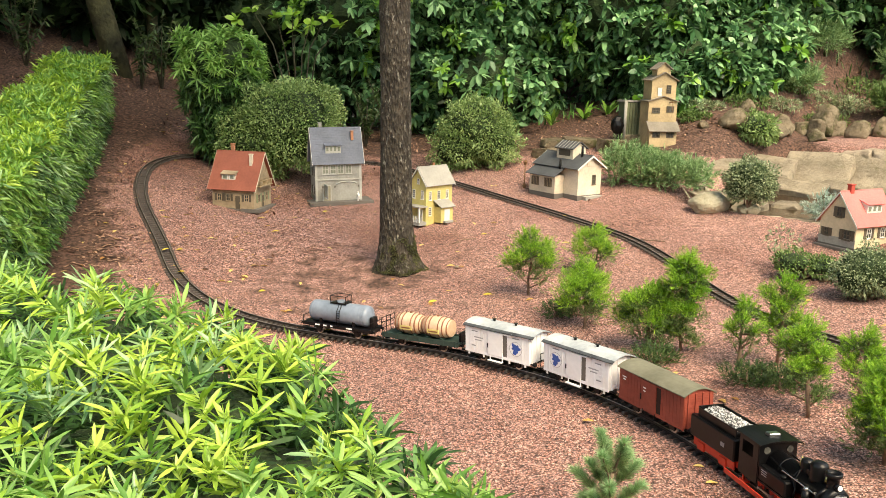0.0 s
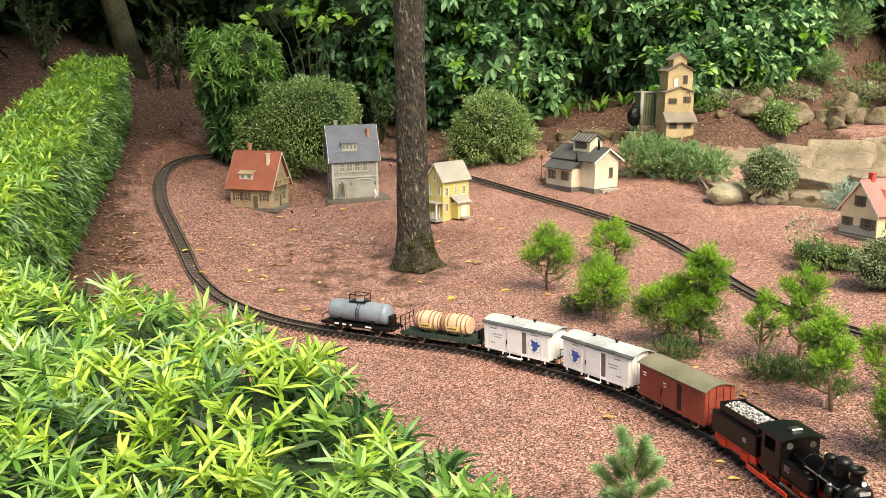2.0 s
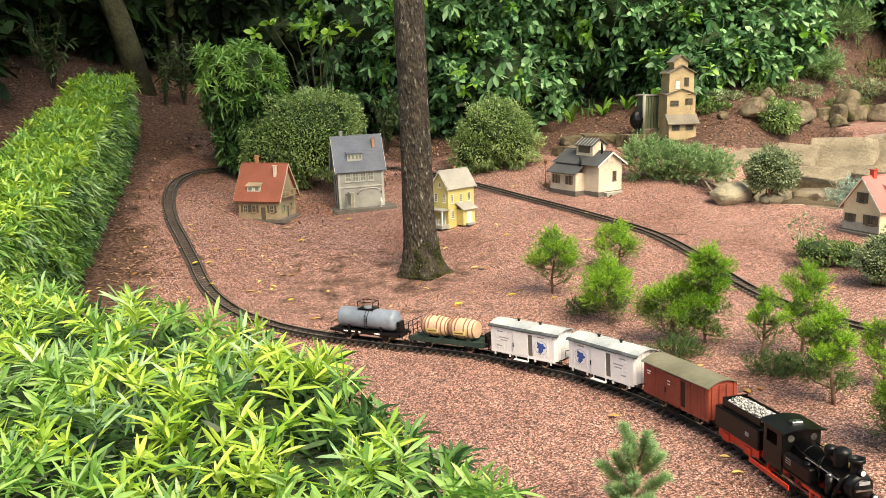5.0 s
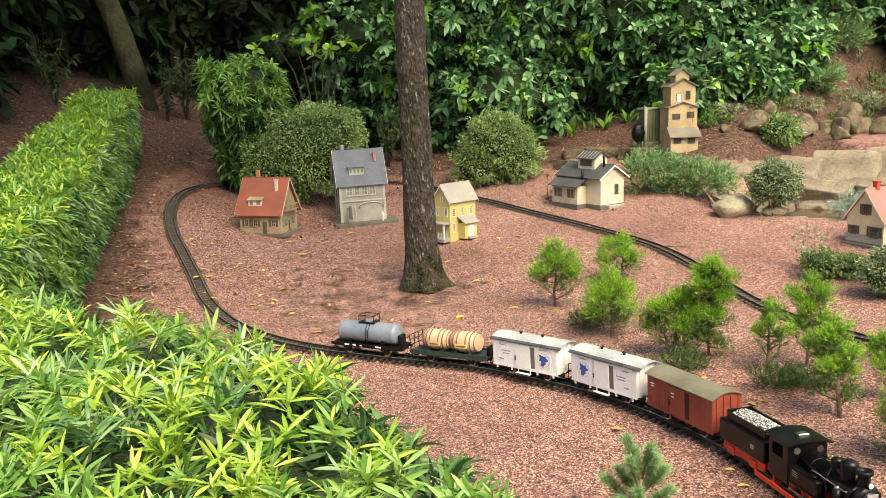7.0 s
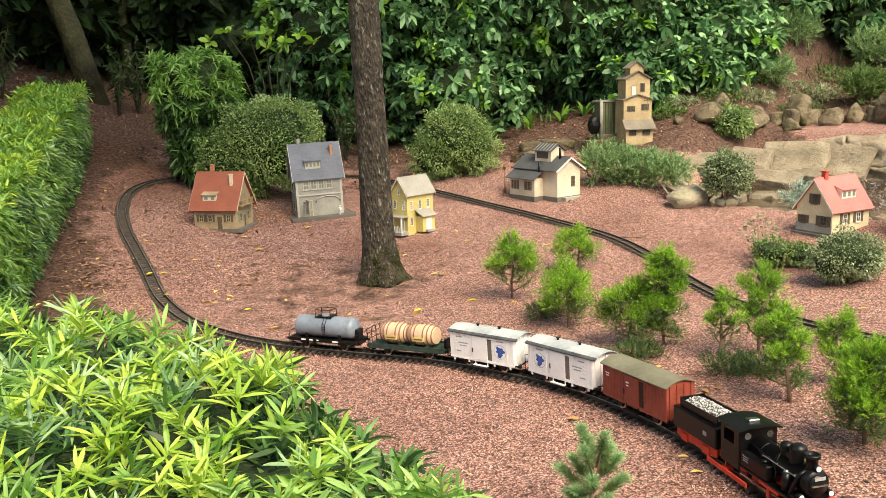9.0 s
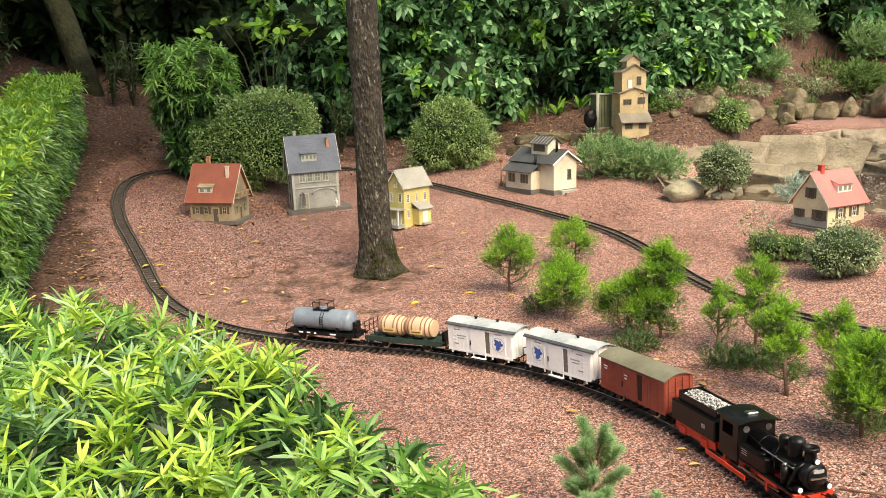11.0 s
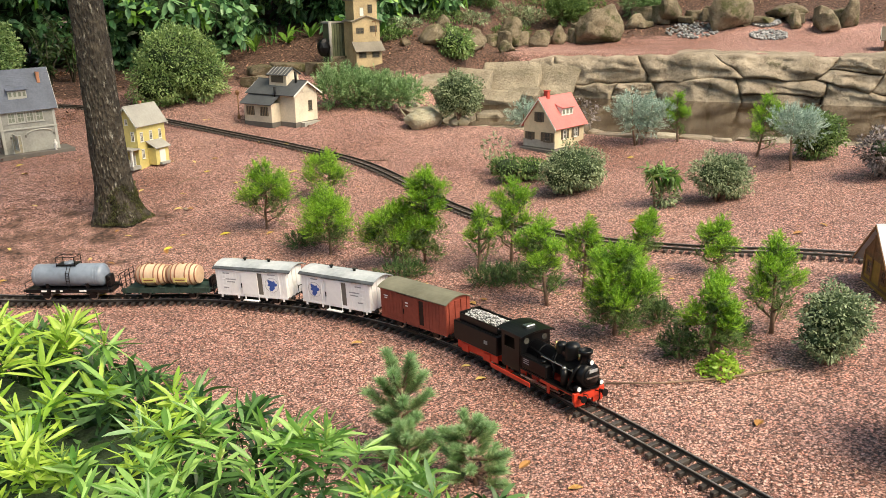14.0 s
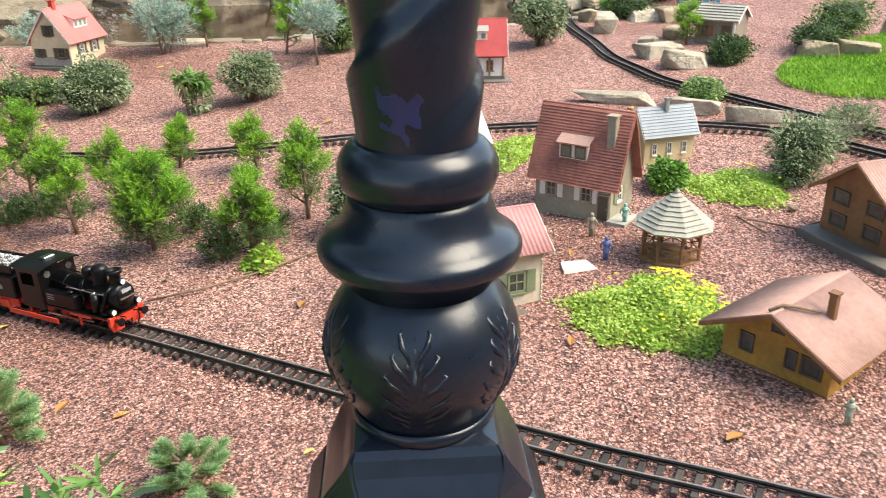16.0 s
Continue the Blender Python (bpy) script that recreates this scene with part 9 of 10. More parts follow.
def tank_wagon(s_front, s_back):
    root = thing("tank_wagon", car_pose(s_front, s_back), "blue-grey tank wagon with black ladder and walkway", "railway wagon", "wagons of the model train")
    L = s_front - s_back - 0.03
    running_gear(root, L, L * 0.56)
    part("sole_plate", box(nb(), -L / 2, -0.042, 0.032, L / 2, 0.042, 0.044, 0.001), BLACK, root)
    h = L * 0.40
    tank = part("tank", lathe_x(0, 0.084, [(0.004, -h - 0.012), (0.028, -h - 0.008), (0.0385, -h), (0.040, -h + 0.006), (0.040, h - 0.006), (0.0385, h), (0.028, h + 0.008), (0.004, h + 0.012)], 28), TANK, root)
    for x in (-h + 0.012, h - 0.012, h - 0.022):
        part("tank_band", lathe_x(x, 0.084, [(0.0402, -0.0012), (0.0406, 0), (0.0402, 0.0012)], 28), TANK, tank)
    for x in (-h * 0.6, h * 0.6):
        part("saddle", box(nb(), x - 0.006, -0.034, 0.044, x + 0.006, 0.034, 0.066), BLACK, root)
    part("dome", rod(nb(), (0, 0, 0.12), (0, 0, 0.132), 0.016, None, 16), TANK, tank)
    part("walkway", box(nb(), -0.035, -0.022, 0.124, 0.035, 0.022, 0.127), BLACK, root, "black walkway round the dome")
    for x in (-0.034, 0.034):
        bm = nb()
        for y in (-0.021, 0.021):
            rod(bm, (x, y, 0.12), (x, y, 0.153), 0.0015, None, 5)
        rod(bm, (x, -0.021, 0.153), (x, 0.021, 0.153), 0.0015, None, 5)
        part("guard_rail", bm, BLACK, root)
    for y in (-0.021, 0.021):
        part("guard_rail", rod(nb(), (-0.034, y, 0.153), (0.034, y, 0.153), 0.0015, None, 5), BLACK, root)
    for s in (-1, 1):
        bm = nb()
        for dx in (-0.006, 0.006):
            pipe(bm, [(0.012 + dx, s * 0.02, 0.126), (0.012 + dx, s * 0.041, 0.10), (0.012 + dx, s * 0.044, 0.08), (0.012 + dx, s * 0.044, 0.04)], 0.0013, 5)
        for i in range(7):
            z = 0.046 + i * 0.0095
            rod(bm, (0.006, s * 0.044, z), (0.018, s * 0.044, z), 0.0011, None, 5)
        part("ladder", bm, BLACK, root, "thin black ladder")
        for x, w in ((-0.085, 0.02), (-0.05, 0.016), (-0.02, 0.01), (0.06, 0.026)):
            part("lettering_bar", box(nb(), x - w / 2, min(s * 0.042, s * 0.0428), 0.036, x + w / 2, max(s * 0.042, s * 0.0428), 0.0415), WAGON_WHITE, root, "white bar of unreadable lettering")
        for y in (-0.03, 0.03):
            part("buffer", rod(nb(), (s * L / 2, y, 0.036), (s * (L / 2 + 0.012), y, 0.036), 0.004, 0.006, 10), BLACK, root)
        bm = nb()
        x = s * (L / 2 - 0.003)
        for y in (-0.04, 0.04):
            rod(bm, (x, y, 0.04), (x, y, 0.068), 0.0013, None, 5)
        rod(bm, (x, -0.04, 0.068), (x, 0.04, 0.068), 0.0013, None, 5)
        part("end_rail", bm, BLACK, root)
    part("brake_stand", box(nb(), L / 2 - 0.02, -0.018, 0.044, L / 2 - 0.004, 0.018, 0.085, 0.003), BLACK, root)


barrel_wagon(S0 - 1.50, S0 - 1.85)
tank_wagon(S0 - 1.875, S0 - 2.215)


def tender(s_front, s_back):
    root = thing("tender", car_pose(s_front, s_back), "black four-wheeled tender with pale grey load and red frame", "railway tender")
    L = s_front - s_back - 0.014
    part("frame", box(nb(), -L / 2, -0.032, 0.018, L / 2, 0.032, 0.034, 0.001), RED, root, "red frame")
    for s in (-1, 1):
        part("frame_skirt", box(nb(), -L / 2 + 0.01, s * 0.038 - 0.002, 0.012, L / 2 - 0.004, s * 0.038 + 0.002, 0.034, 0.001), RED, root)
        for x in (-0.045, 0.045):
            part("axle_box", box(nb(), x - 0.014, s * 0.041 - 0.003, 0.008, x + 0.014, s * 0.041 + 0.003, 0.028, 0.001), RED, root)
            wheel(root, x, s * 0.0225, 0.016, RED)
    part("water_tank", box(nb(), -L / 2, -0.046, 0.034, L / 2, 0.046, 0.088, 0.003), BLACK, root)
    b = part("bunker", box(nb(), -L / 2 + 0.02, -0.032, 0.088, L / 2 - 0.012, 0.032, 0.1, 0.001), BLACK, root)
    for s in (-1, 1):
        part("bunker_rail", box(nb(), -L / 2 + 0.018, s * 0.034 - 0.0015, 0.088, L / 2 - 0.01, s * 0.034 + 0.0015, 0.108), BLACK, b)
        part("number_bar", box(nb(), L * 0.22, min(s * 0.0462, s * 0.047), 0.056, L * 0.22 + 0.014, max(s * 0.0462, s * 0.047), 0.066), INK, root, "small grey number bar")
    part("bunker_back", box(nb(), -L / 2 + 0.016, -0.035, 0.088, -L / 2 + 0.02, 0.035, 0.112), BLACK, b)
    bm = nb()
    r = random.Random(2)
    for i in range(900):
        x, y = r.uniform(-L / 2 + 0.024, L / 2 - 0.016), r.uniform(-0.029, 0.029)
        s = r.uniform(0.0013, 0.0024)
        body(bm, (x, y, 0.1 + 0.008 * (1 - (y / 0.03) ** 2) + r.uniform(0, 0.003)), (s, s, s * 0.8), 0.5, 0 if i % 2 else 1, i)
    tagged(part("load", bm, COAL, root, "pale grey lumps of tender load"), kind="stuff")
    for s in (-1, 1):
        coupler(root, s * L / 2, s)
    part("rear_lamp", rod(nb(), (-L / 2 - 0.004, 0, 0.092), (-L / 2 + 0.006, 0, 0.092), 0.006, None, 10), BLACK, root)


def locomotive(s_front, s_back):
    root = thing("steam_locomotive", car_pose(s_front, s_back), "black model steam locomotive with red frame and buffer beam", "locomotive")
    F, R = 0.5 * (s_front - s_back), -0.5 * (s_front - s_back) + 0.006
    part("frame", box(nb(), R + 0.01, -0.026, 0.018, F - 0.02, 0.026, 0.038, 0.001), RED, root, "red frame")
    for s in (-1, 1):
        part("running_plate", box(nb(), R + 0.004, s * 0.036 - 0.010, 0.036, F - 0.02, s * 0.036 + 0.010, 0.040), BLACK, root)
        part("valance", box(nb(), R + 0.004, s * 0.045 - 0.001, 0.026, 0.02, s * 0.045 + 0.001, 0.037), RED, root)
        part("guide_bar", box(nb(), 0.01, s * 0.044 - 0.002, 0.028, 0.075, s * 0.044 + 0.002, 0.036, 0.0005), RED, root)
        part("cylinder", lathe_x(F - 0.05, 0.021, [(0.004, -0.022), (0.015, -0.021), (0.015, 0.021), (0.004, 0.022)], 16), BLACK, root)
        root.children[-1].location.y = s * 0.038
        for x in (-0.075, -0.03, 0.015):
            wheel(root, x, s * 0.0235, 0.0195, RED, 8)
            part("crank_pin", rod(nb(), (x + 0.004, s * 0.026, 0.014), (x + 0.004, s * 0.038, 0.014), 0.003, None, 8), STEEL, root)
        part("coupling_rod", box(nb(), -0.075, s * 0.0355 - 0.0012, 0.0115, 0.02, s * 0.0355 + 0.0012, 0.0165, 0.0005), STEEL, root, "bright steel coupling rod")
        part("connecting_rod", rod(nb(), (-0.03, s * 0.039, 0.014), (F - 0.07, s * 0.040, 0.021), 0.0022, None, 6), STEEL, root, "bright steel connecting rod")
        part("valve_hanger", box(nb(), 0.035, s * 0.043 - 0.0018, 0.008, 0.043, s * 0.043 + 0.0018, 0.034), RED, root)
        part("side_tank", box(nb(), -0.062, s * 0.034 - 0.012, 0.04, 0.034, s * 0.034 + 0.012, 0.074, 0.003), BLACK, root)
        part("handrail", rod(nb(), (0.0, s * 0.031, 0.086), (F - 0.035, s * 0.031, 0.084), 0.0012, None, 5), STEEL, root)
        part("step", box(nb(), R + 0.008, s * 0.04 - 0.006, 0.008, R + 0.032, s * 0.04 + 0.006, 0.012), RED, root)
        part("step_hanger", box(nb(), R + 0.018, s * 0.044 - 0.0015, 0.008, R + 0.022, s * 0.044 + 0.0015, 0.036), RED, root)
    boiler = part("boiler", lathe_x(0.0, 0.074, [(0.006, -0.062), (0.0275, -0.06), (0.0275, F - 0.036), (0.0295, F - 0.035), (0.0295, F - 0.012), (0.026, F - 0.008), (0.006, F - 0.004)], 28), BLACK, root)
    for x in (-0.02, 0.03):
        part("boiler_band", lathe_x(x, 0.074, [(0.0276, -0.0015), (0.0281, 0), (0.0276, 0.0015)], 28), BLACK, boiler)
    # pipework, pumps and fittings along the boiler
    for s in (-1, 1):
        part("air_pump", rod(nb(), (F - 0.058, s * 0.036, 0.046), (F - 0.058, s * 0.036, 0.084), 0.0085, None, 12), BLACK, boiler)
        part("pump_head", rod(nb(), (F - 0.058, s * 0.036, 0.084), (F - 0.058, s * 0.036, 0.090), 0.0062, 0.004, 12), STEEL, boiler)
        part("steam_pipe", pipe(nb(), [(F - 0.026, s * 0.014, 0.099), (F - 0.03, s * 0.028, 0.088), (F - 0.036, s * 0.037, 0.062), (F - 0.046, s * 0.039, 0.034)], 0.0040, 8), BLACK, boiler)
        part("feed_pipe", pipe(nb(), [(-0.05, s * 0.027, 0.094), (-0.01, s * 0.029, 0.090), (0.03, s * 0.029, 0.084), (0.045, s * 0.030, 0.066), (0.045, s * 0.036, 0.044)], 0.0017, 6), BLACK, boiler)
        part("sand_pipe", pipe(nb(), [(F - 0.108, s * 0.012, 0.106), (F - 0.104, s * 0.027, 0.088), (F - 0.10, s * 0.031, 0.06), (F - 0.102, s * 0.031, 0.022)], 0.0015, 6), BLACK, boiler)
        part("brake_hose", pipe(nb(), [(F - 0.012, s * 0.018, 0.034), (F + 0.002, s * 0.018, 0.036), (F + 0.004, s * 0.017, 0.02), (F - 0.002, s * 0.016, 0.010)], 0.0016, 6), BLACK, root)
        part("tank_filler", rod(nb(), (0.012, s * 0.034, 0.074), (0.012, s * 0.034, 0.080), 0.008, 0.0065, 12), BLACK, root)
        part("front_step", box(nb(), F - 0.034, s * 0.040 - 0.005, 0.046, F - 0.02, s * 0.040 + 0.005, 0.048), BLACK, root)
        for x in (0.0, 0.045, F - 0.04):
            part("rail_knob", rod(nb(), (x, s * 0.026, 0.085), (x, s * 0.032, 0.085), 0.0016, None, 6), STEEL, boiler)
    part("generator", rod(nb(), (F - 0.088, -0.012, 0.106), (F - 0.088, 0.010, 0.106), 0.006, None, 10), BLACK, boiler)
    part("safety_valve", rod(nb(), (F - 0.137, 0.008, 0.098), (F - 0.137, 0.008, 0.118), 0.0032, 0.0022, 8), BRASS, boiler, "small brass safety valve")
    part("smokebox_door", lathe_x(F - 0.006, 0.074, [(0.022, -0.002), (0.021, 0.002), (0.008, 0.005), (0.002, 0.006)], 24), BLACK, boiler)
    part("door_strap", box(nb(), F - 0.004, -0.018, 0.073, F + 0.001, 0.018, 0.076), STEEL, boiler)

    def stand(nm, x, prof, m=BLACK, lab=""):
        bm = lathe(nb(), prof, 20)
        for w in bm.verts:
            w.co.x += x
        part(nm, bm, m, boiler, lab)

    stand("chimney", F - 0.026, [(0.016, 0.096), (0.0115, 0.104), (0.0115, 0.122), (0.0165, 0.125), (0.0165, 0.132), (0.0125, 0.133), (0.0115, 0.126)])
    stand("steam_dome", F - 0.07, [(0.0195, 0.094), (0.0178, 0.102), (0.0178, 0.126), (0.0155, 0.1325), (0.008, 0.1365), (0.001, 0.1375)], BLACK, "glossy rounded steam dome")
    stand("sand_dome", F - 0.108, [(0.0145, 0.095), (0.013, 0.102), (0.013, 0.119), (0.011, 0.1245), (0.002, 0.127)])
    stand("whistle", F - 0.128, [(0.003, 0.098), (0.003, 0.112), (0.001, 0.114)], BRASS)
    part("bell", rod(nb(), (F - 0.046, 0, 0.1), (F - 0.046, 0, 0.115), 0.005, 0.003, 10), BRASS, boiler)
    # cab
    c0, c1, cw, ch = R + 0.002, -0.062, 0.046, 0.118
    cab = part("cab", box(nb(), c1 - 0.003, -cw, 0.04, c1, cw, ch), BLACK, root)
    for s in (-1, 1):
        for x0, x1, z0, z1 in ((c0, c1 - 0.003, 0.026, 0.078), (c0, c0 + 0.012, 0.078, ch), (c1 - 0.022, c1 - 0.003, 0.078, ch), (c0 + 0.012, c1 - 0.022, 0.108, ch)):
            part("cab_side", box(nb(), x0, s * cw - 0.0012, z0, x1, s * cw + 0.0012, z1), BLACK, cab)
        part("front_window", rod(nb(), (c1 + 0.0002, s * 0.028, 0.104), (c1 + 0.0018, s * 0.028, 0.104), 0.008, None, 16), GLASS, cab, "round cab window")
        for k in range(3):
            part("lettering_bar", box(nb(), -0.05, min(s * 0.0462, s * 0.0466), 0.056 + k * 0.005, -0.03, max(s * 0.0462, s * 0.0466), 0.058 + k * 0.005), INK, root)
    part("cab_floor", box(nb(), c0, -cw, 0.038, c1, cw, 0.042), BLACK, cab)
    part("controls", body(nb(), (c1 - 0.014, 0, 0.07), (0.008, 0.026, 0.02), 0.2), BRASS, cab, "brass cab fittings")
    outline, _ = arched_roof(0.1, 2 * cw + 0.012, ch, 0.007, 0.003)
    rf = part("cab_roof", extrude_profile(nb(), outline, c0 - 0.012, c1 + 0.012), BLACK, root)
    hatch = box(nb(), (c0 + c1) / 2 + 0.004, -0.014, ch + 0.008, (c0 + c1) / 2 + 0.022, 0.014, ch + 0.016, 0.002)
    part("roof_hatch", hatch, STEEL, rf, "pale metal roof hatch")
    # front
    part("buffer_beam", box(nb(), F - 0.02, -0.046, 0.018, F - 0.012, 0.046, 0.040, 0.001), RED, root, "red buffer beam")
    part("front_deck", box(nb(), F - 0.06, -0.03, 0.036, F - 0.012, 0.03, 0.042), BLACK, root)
    for s in (-1, 1):
        bm = nb()
        extrude_profile(bm, [(s * 0.012, 0.006), (s * 0.04, 0.006), (s * 0.044, 0.018), (s * 0.012, 0.018)], F - 0.019, F - 0.013)
        part("rail_guard", bm, RED, root)
    for s in (-1, 1):
        b = part("buffer", rod(nb(), (F - 0.012, s * 0.032, 0.03), (F + 0.004, s * 0.032, 0.03), 0.004, 0.005, 12), BLACK, root)
        part("buffer_head", rod(nb(), (F + 0.004, s * 0.032, 0.03), (F + 0.006, s * 0.032, 0.03), 0.009, None, 16), BLACK, b)
        l = part("headlight", rod(nb(), (F - 0.022, s * 0.034, 0.05), (F - 0.01, s * 0.034, 0.05), 0.0068, None, 14), BLACK, root)
        part("lens", rod(nb(), (F - 0.01, s * 0.034, 0.05), (F - 0.0085, s * 0.034, 0.05), 0.0055, None, 14), WAGON_WHITE, l, "pale headlight lens")
    l = part("headlight", rod(nb(), (F - 0.018, 0, 0.108), (F - 0.006, 0, 0.108), 0.0068, None, 14), BLACK, root)
    part("lens", rod(nb(), (F - 0.006, 0, 0.108), (F - 0.0045, 0, 0.108), 0.0055, None, 14), WAGON_WHITE, l, "pale headlight lens")
    part("number_plate", box(nb(), F - 0.001, -0.012, 0.086, F + 0.0006, 0.012, 0.093), INK, root, "grey plate with unreadable bars")
    coupler(root, F - 0.014, 1)


tender(S0 - 0.30, S0 - 0.495)
locomotive(S0, S0 - 0.29)


# ---- small things on the ground ----
def patch(name, u, v, rx, ry, n, size, material, label, category, flowers=0, hgt=0.05):
    root = thing(name, Matrix.Translation(spot(u, v)), label, category)
    a, r = RNG.uniform(0, 6.28, n), np.sqrt(RNG.uniform(0, 1, n))
    wob = (1 + 0.12 * np.sin(3 * a + u) + 0.08 * np.sin(5 * a) + 0.07 * np.sin(11 * a + 2)) * np.where(RNG.uniform(0, 1, n) < 0.12, RNG.uniform(1.0, 1.22, n), 1)
    x, y = rx * r * np.cos(a) * wob, ry * r * np.sin(a) * wob
    z = lie(u + x, v + y) - lie(u, v) + hgt * (1 - r ** 2) * RNG.uniform(0.2, 1, n) * (0.8 + 0.3 * np.sin(40 * x) * np.sin(37 * y + 1))
    D = unit(np.stack([RNG.normal(0, .8, n), RNG.normal(0, .8, n), np.abs(RNG.normal(0.5, .4, n))], -1))
    part("foliage", leaves("foliage", np.stack([x, y, z], -1), D, size * RNG.uniform(.6, 1.2, n), size * 0.5, material, 0.2), material, root)
    if flowers:
        bm = nb()
        for i in range(flowers):
            t, q = RNG.normal(-0.8, 0.9), math.sqrt(RNG.uniform(0, 0.9))
            x, y = rx * q * math.cos(t), ry * q * math.sin(t)
            z = lie(u + x, v + y) - lie(u, v) + hgt * (1 - q * q) * RNG.uniform(0.85, 1.15) + 0.02
            s = 0.0038
            for k in range(5):
                b = k * 1.2566
                p = [bm.verts.new((x, y, z)), bm.verts.new((x + s * math.cos(b - .5), y + s * math.sin(b - .5), z + 0.0015)), bm.verts.new((x + 1.3 * s * math.cos(b), y + 1.3 * s * math.sin(b), z + 0.002)), bm.verts.new((x + s * math.cos(b + .5), y + s * math.sin(b + .5), z + 0.0015))]
                bm.faces.new(p)
        tagged(part("blossoms", bm, FLOWER, root, "tiny yellow flowers"), kind="stuff")


LEAF_CLOVER = mat("clover_leaf", (0.26, 0.42, 0.05), (0.58, 0.74, 0.19), 8, 40, 0.5, 0, island=0.8, leaf=0.3)
patch("flower_patch", 1.79, 0.99, 0.155, 0.155, 13000, 0.009, LEAF_CLOVER, "low bright green plant cushion with yellow flowers", "flowering plant", 120, 0.05)
patch("plant_cushion", 2.54, 0.99, 0.13, 0.14, 6000, 0.010, LEAF_CLOVER, "low bright green plant cushion on the gravel", "ground cover", 14, 0.035)
patch("plant_cushion", 2.60, 1.73, 0.17, 0.1, 5000, 0.010, LEAF_CLOVER, "low yellow-green plant cushion beside the track", "ground cover", 4, 0.03)
patch("plant_cushion", 1.66, 1.93, 0.05, 0.05, 500, 0.014, LEAF_LIME, "small yellow-green plant at a cypress foot", "ground cover", 0, 0.06)
n = 42000
r, a = np.sqrt(RNG.uniform(0, 1, n)), RNG.uniform(0, 6.28, n)
gu, gv = 4.25 + 0.75 * r * np.cos(a), 0.42 + 0.62 * r * np.sin(a) - 0.35 * r * np.cos(a)
D = unit(np.stack([RNG.normal(0, .4, n), RNG.normal(0, .4, n), np.ones(n)], -1))
lawn = new("lawn", blades("lawn", np.stack([gu, gv, lie(gu, gv)], -1), D, RNG.uniform(0.02, 0.04, n), 0.005, GRASS, 0.2))
tagged(lawn, "bright green grass patch beyond the rocks", "grass", kind="stuff")


def leaf_shape(w):
    bm = nb()
    mid, lo, hi = [], [], []
    for i in range(6):
        t = i / 5
        b = w * math.sin(math.pi * min(0.98, t * 0.95 + 0.03)) ** 0.8
        z = 0.10 * math.sin(3.0 * t) + 0.02
        mid.append(bm.verts.new((t - 0.5, 0, z * 0.5)))
        lo.append(bm.verts.new((t - 0.5, -b, z + 0.05)))
        hi.append(bm.verts.new((t - 0.5, b, z + 0.03)))
    for i in range(5):
        bm.faces.new((lo[i], lo[i + 1], mid[i + 1], mid[i]))
        bm.faces.new((mid[i], mid[i + 1], hi[i + 1], hi[i]))
    return bm


DRY, GOLD = finish("fallen_leaf", leaf_shape(0.24), LEAF_DRY), finish("fallen_leaf", leaf_shape(0.28), LEAF_YELLOW)


def fallen(u, v, size, yaw, me, label, lift=0.002):
    ob = new("fallen_leaf", me)
    ob.matrix_world = Matrix.Translation(spot(u, v, lift)) @ pose(0, 0, 0, 8, -6, yaw) @ Matrix.Scale(size, 4)
    tagged(ob, label, "leaf", "fallen leaves")


for u, v, s, yaw in ((1.29, 3.02, 0.055, -20), (1.27, 2.29, 0.05, -60), (0.33, 3.74, 0.045, -20), (0.47, 3.64, 0.04, 10), (-0.44, 4.81, 0.05, 30), (-0.38, 4.86, 0.05, 10), (-0.33, 4.54, 0.05, -30), (1.73, 5.24, 0.06, 20), (0.79, 4.07, 0.06, 20), (1.04, 4.11, 0.06, -10), (0.67, 3.59, 0.035, 0), (0.08, 5.2, 0.06, 0)):
    fallen(u, v, s * 0.72, yaw, GOLD, "curled yellow fallen leaf lying on the bed", 0.019 if (u, v) in ((1.27, 2.29), (0.33, 3.74), (0.47, 3.64), (-0.33, 4.54), (-0.44, 4.81)) else 0.002)
rnd = random.Random(11)
spots = [(1.42, 3.0), (1.19, 2.36), (1.18, 2.27), (1.53, 1.70), (0.37, 5.44), (0.36, 5.59), (-0.22, 5.04), (1.15, 1.3), (1.13, 1.36), (1.2, 1.28), (1.62, 1.1), (1.45, 0.75), (1.7, 1.5)]
spots += [(rnd.uniform(-0.6, 2.0), rnd.uniform(3.9, 6.2)) for _ in range(110)] + [(rnd.uniform(-1.0, 0.1), rnd.uniform(4.4, 7.6)) for _ in range(110)] + [(rnd.uniform(0.5, 3.4), rnd.uniform(1.2, 4.5)) for _ in range(40)]
for i, (u, v) in enumerate(spots):
    fallen(u, v, rnd.uniform(0.02, 0.042), rnd.uniform(0, 360), GOLD if i % 9 == 5 else DRY, "yellow fallen leaf on the gravel" if i % 9 == 5 else "dry brown fallen leaf on the gravel")
# twigs
for pts in ([(1.40, 2.05), (1.50, 1.97), (1.62, 1.90), (1.78, 1.84)], [(1.02, 4.92), (1.08, 4.97), (1.16, 4.98)], [(2.25, 0.86), (2.33, 0.95), (2.3, 0.8), (2.42, 0.72)], [(1.95, 4.75), (2.1, 4.65)]):
    bm = pipe(nb(), [tuple(spot(u, v, 0.005)) for u, v in pts], [0.0026] * len(pts), 6)
    tagged(part("twig", bm, TWIG), "thin bare twig lying on the gravel", "twig", "fallen twigs")
rock("stepping_slab", 1.93, 1.21, (0.085, 0.055, 0.009), -50, paint("white_flat_stone", (0.62, 0.58, 0.54), 0.15), "small pale flat stone on the gravel", 77, 0.25, 0.6, points=16, category="stone")
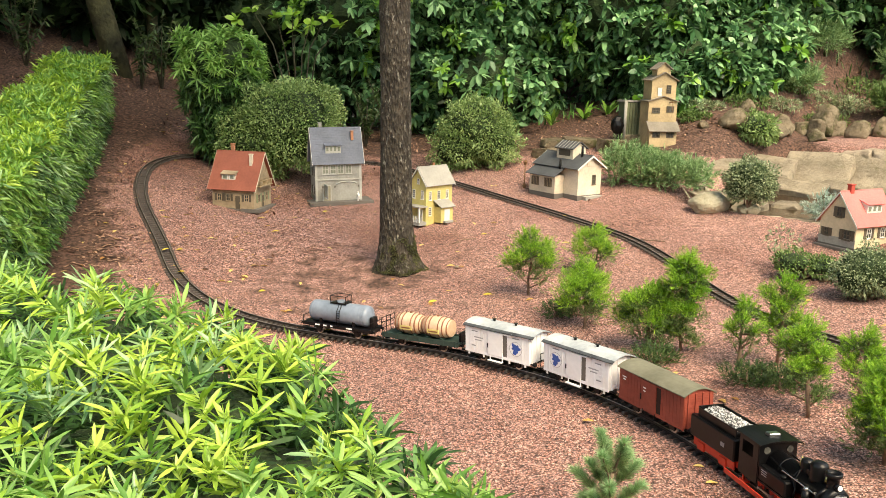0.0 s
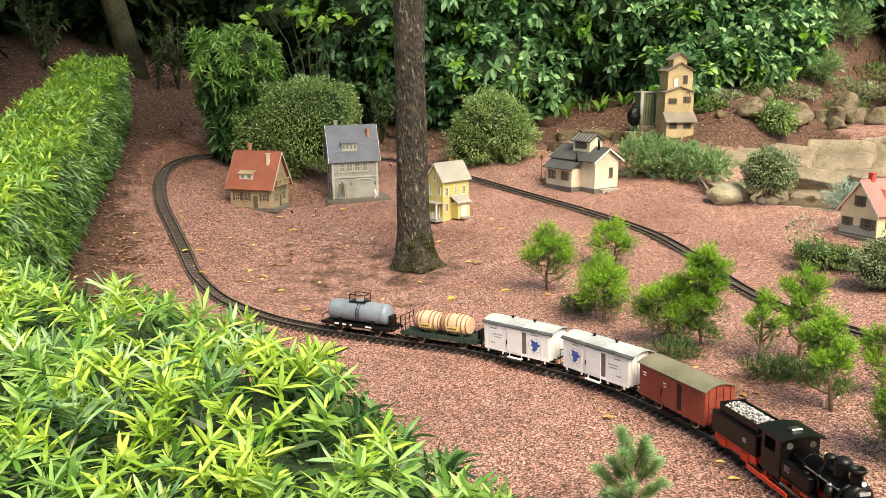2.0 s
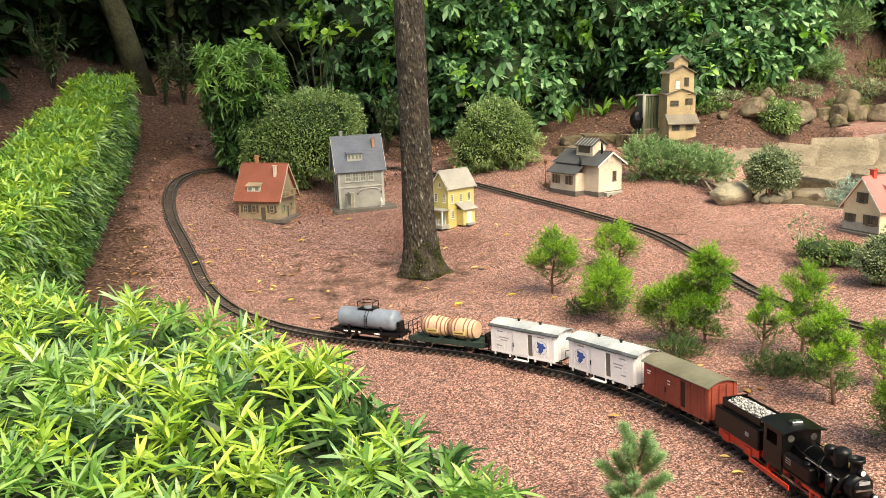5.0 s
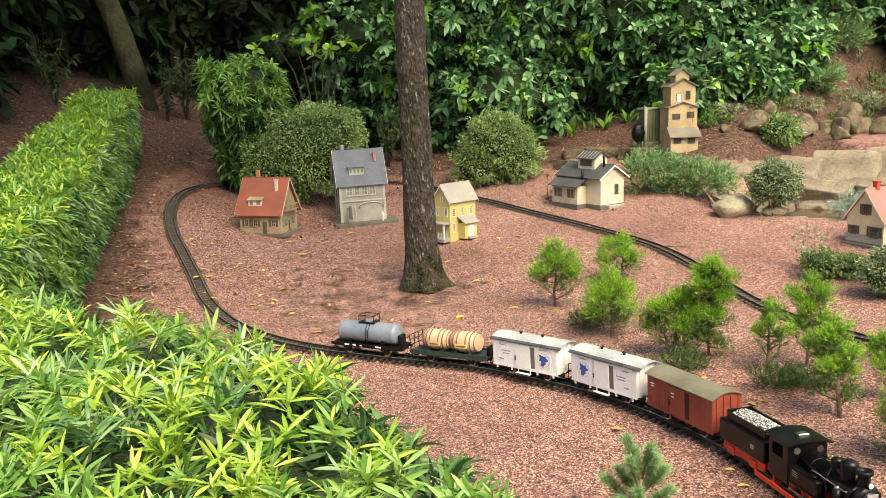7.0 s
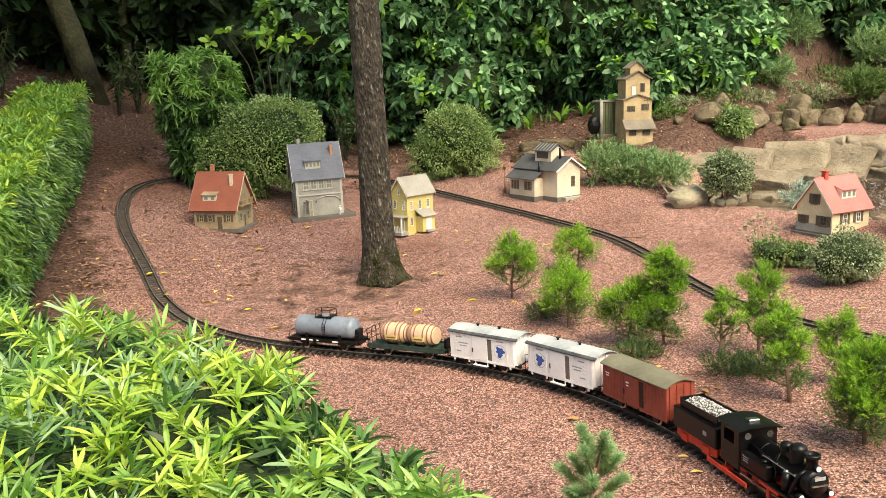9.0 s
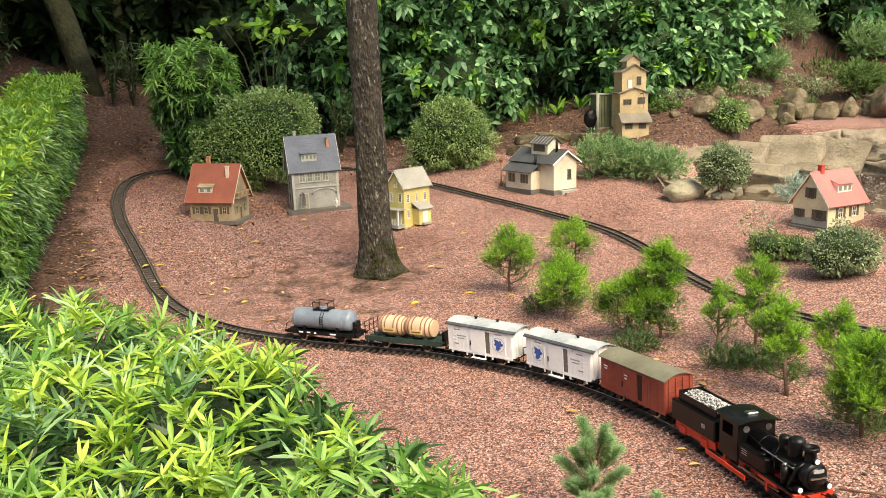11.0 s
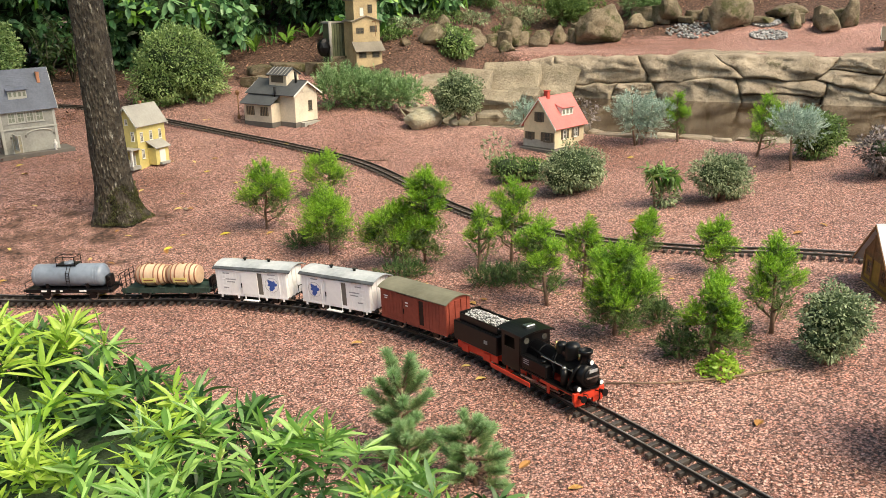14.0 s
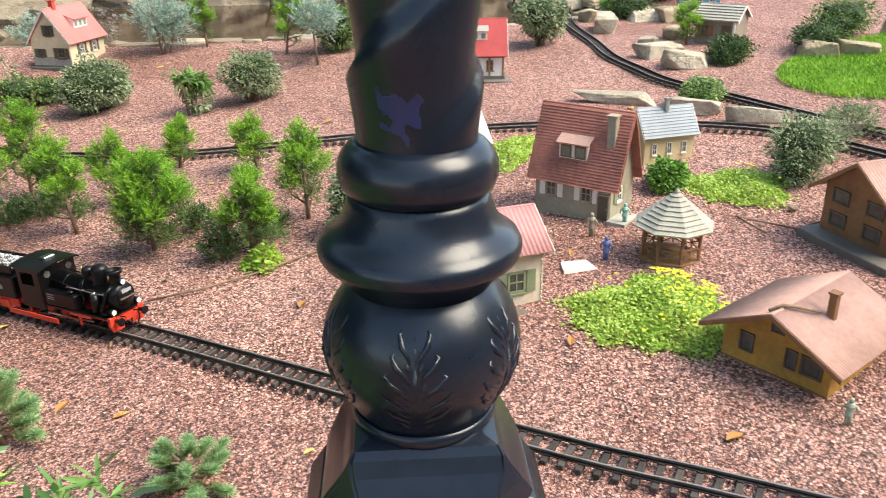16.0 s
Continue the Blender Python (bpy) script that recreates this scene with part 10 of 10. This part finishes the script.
for u, v, s in ((2.43, 0.83, 0.03), (2.1, 1.6, 0.02), (1.62, 2.9, 0.05), (1.5, 2.1, 0.012), (0.98, 4.55, 0.03)):
    rock("pebble", u, v, (s, s * 0.8, s * 0.5), u * 90, ROCK, "small pale pebble on the gravel", int(u * 50), 0.2, 0.2, "pebbles")


# iron bridge with arched side girders on the branch line
def iron_bridge(a, b):
    a, b = spot(*a), spot(*b)
    b.z = a.z + 0.02
    d = b - a
    ln = d.length
    x = d.normalized()
    y = Vector((0, 0, 1)).cross(x).normalized()
    m = Matrix((x, y, x.cross(y))).transposed().to_4x4()
    m.translation = a + Vector((0, 0, 0.012))
    root = thing("iron_bridge", m, "small dark iron railway bridge with two arched lattice girders", "model bridge")
    n = 10

    def rise(k):
        return 0.02 + 0.19 * math.sin(math.pi * k / n) ** 0.6

    for side in (-0.07, 0.07):
        girder = part("girder", box(nb(), 0.0, side - 0.006, -0.01, ln, side + 0.006, 0.022), BRIDGE_IRON, root)
        part("arch_chord", pipe(nb(), [(ln * k / n, side, rise(k)) for k in range(n + 1)], 0.009, 6), BRIDGE_IRON, girder)
        for k in range(1, n):
            part("upright", rod(nb(), (ln * k / n, side, 0.02), (ln * k / n, side, rise(k)), 0.0035, None, 6), BRIDGE_IRON, girder)
            if 1 <= k < n - 1:
                part("diagonal", rod(nb(), (ln * k / n, side, 0.02), (ln * (k + 1) / n, side, rise(k + 1)), 0.0025, None, 5), BRIDGE_IRON, girder)
    for side in (-0.0225, 0.0225):
        part("bridge_rail", box(nb(), 0.0, side - 0.0012, 0.0, ln, side + 0.0012, 0.008), RAIL, root)
    for k in range(6):
        part("cross_beam", box(nb(), ln * (k + 0.5) / 6 - 0.006, -0.07, -0.012, ln * (k + 0.5) / 6 + 0.006, 0.07, 0.0), BRIDGE_IRON, root)


iron_bridge((5.25, 2.66), (5.66, 3.12))
rock("bridge_abutment", 5.69, 3.15, (0.26, 0.2, 0.24), 40, OCHRE_ROCK, "ochre stone block carrying the far end of the bridge", 301, 0.0, 0.7, z=0.06)
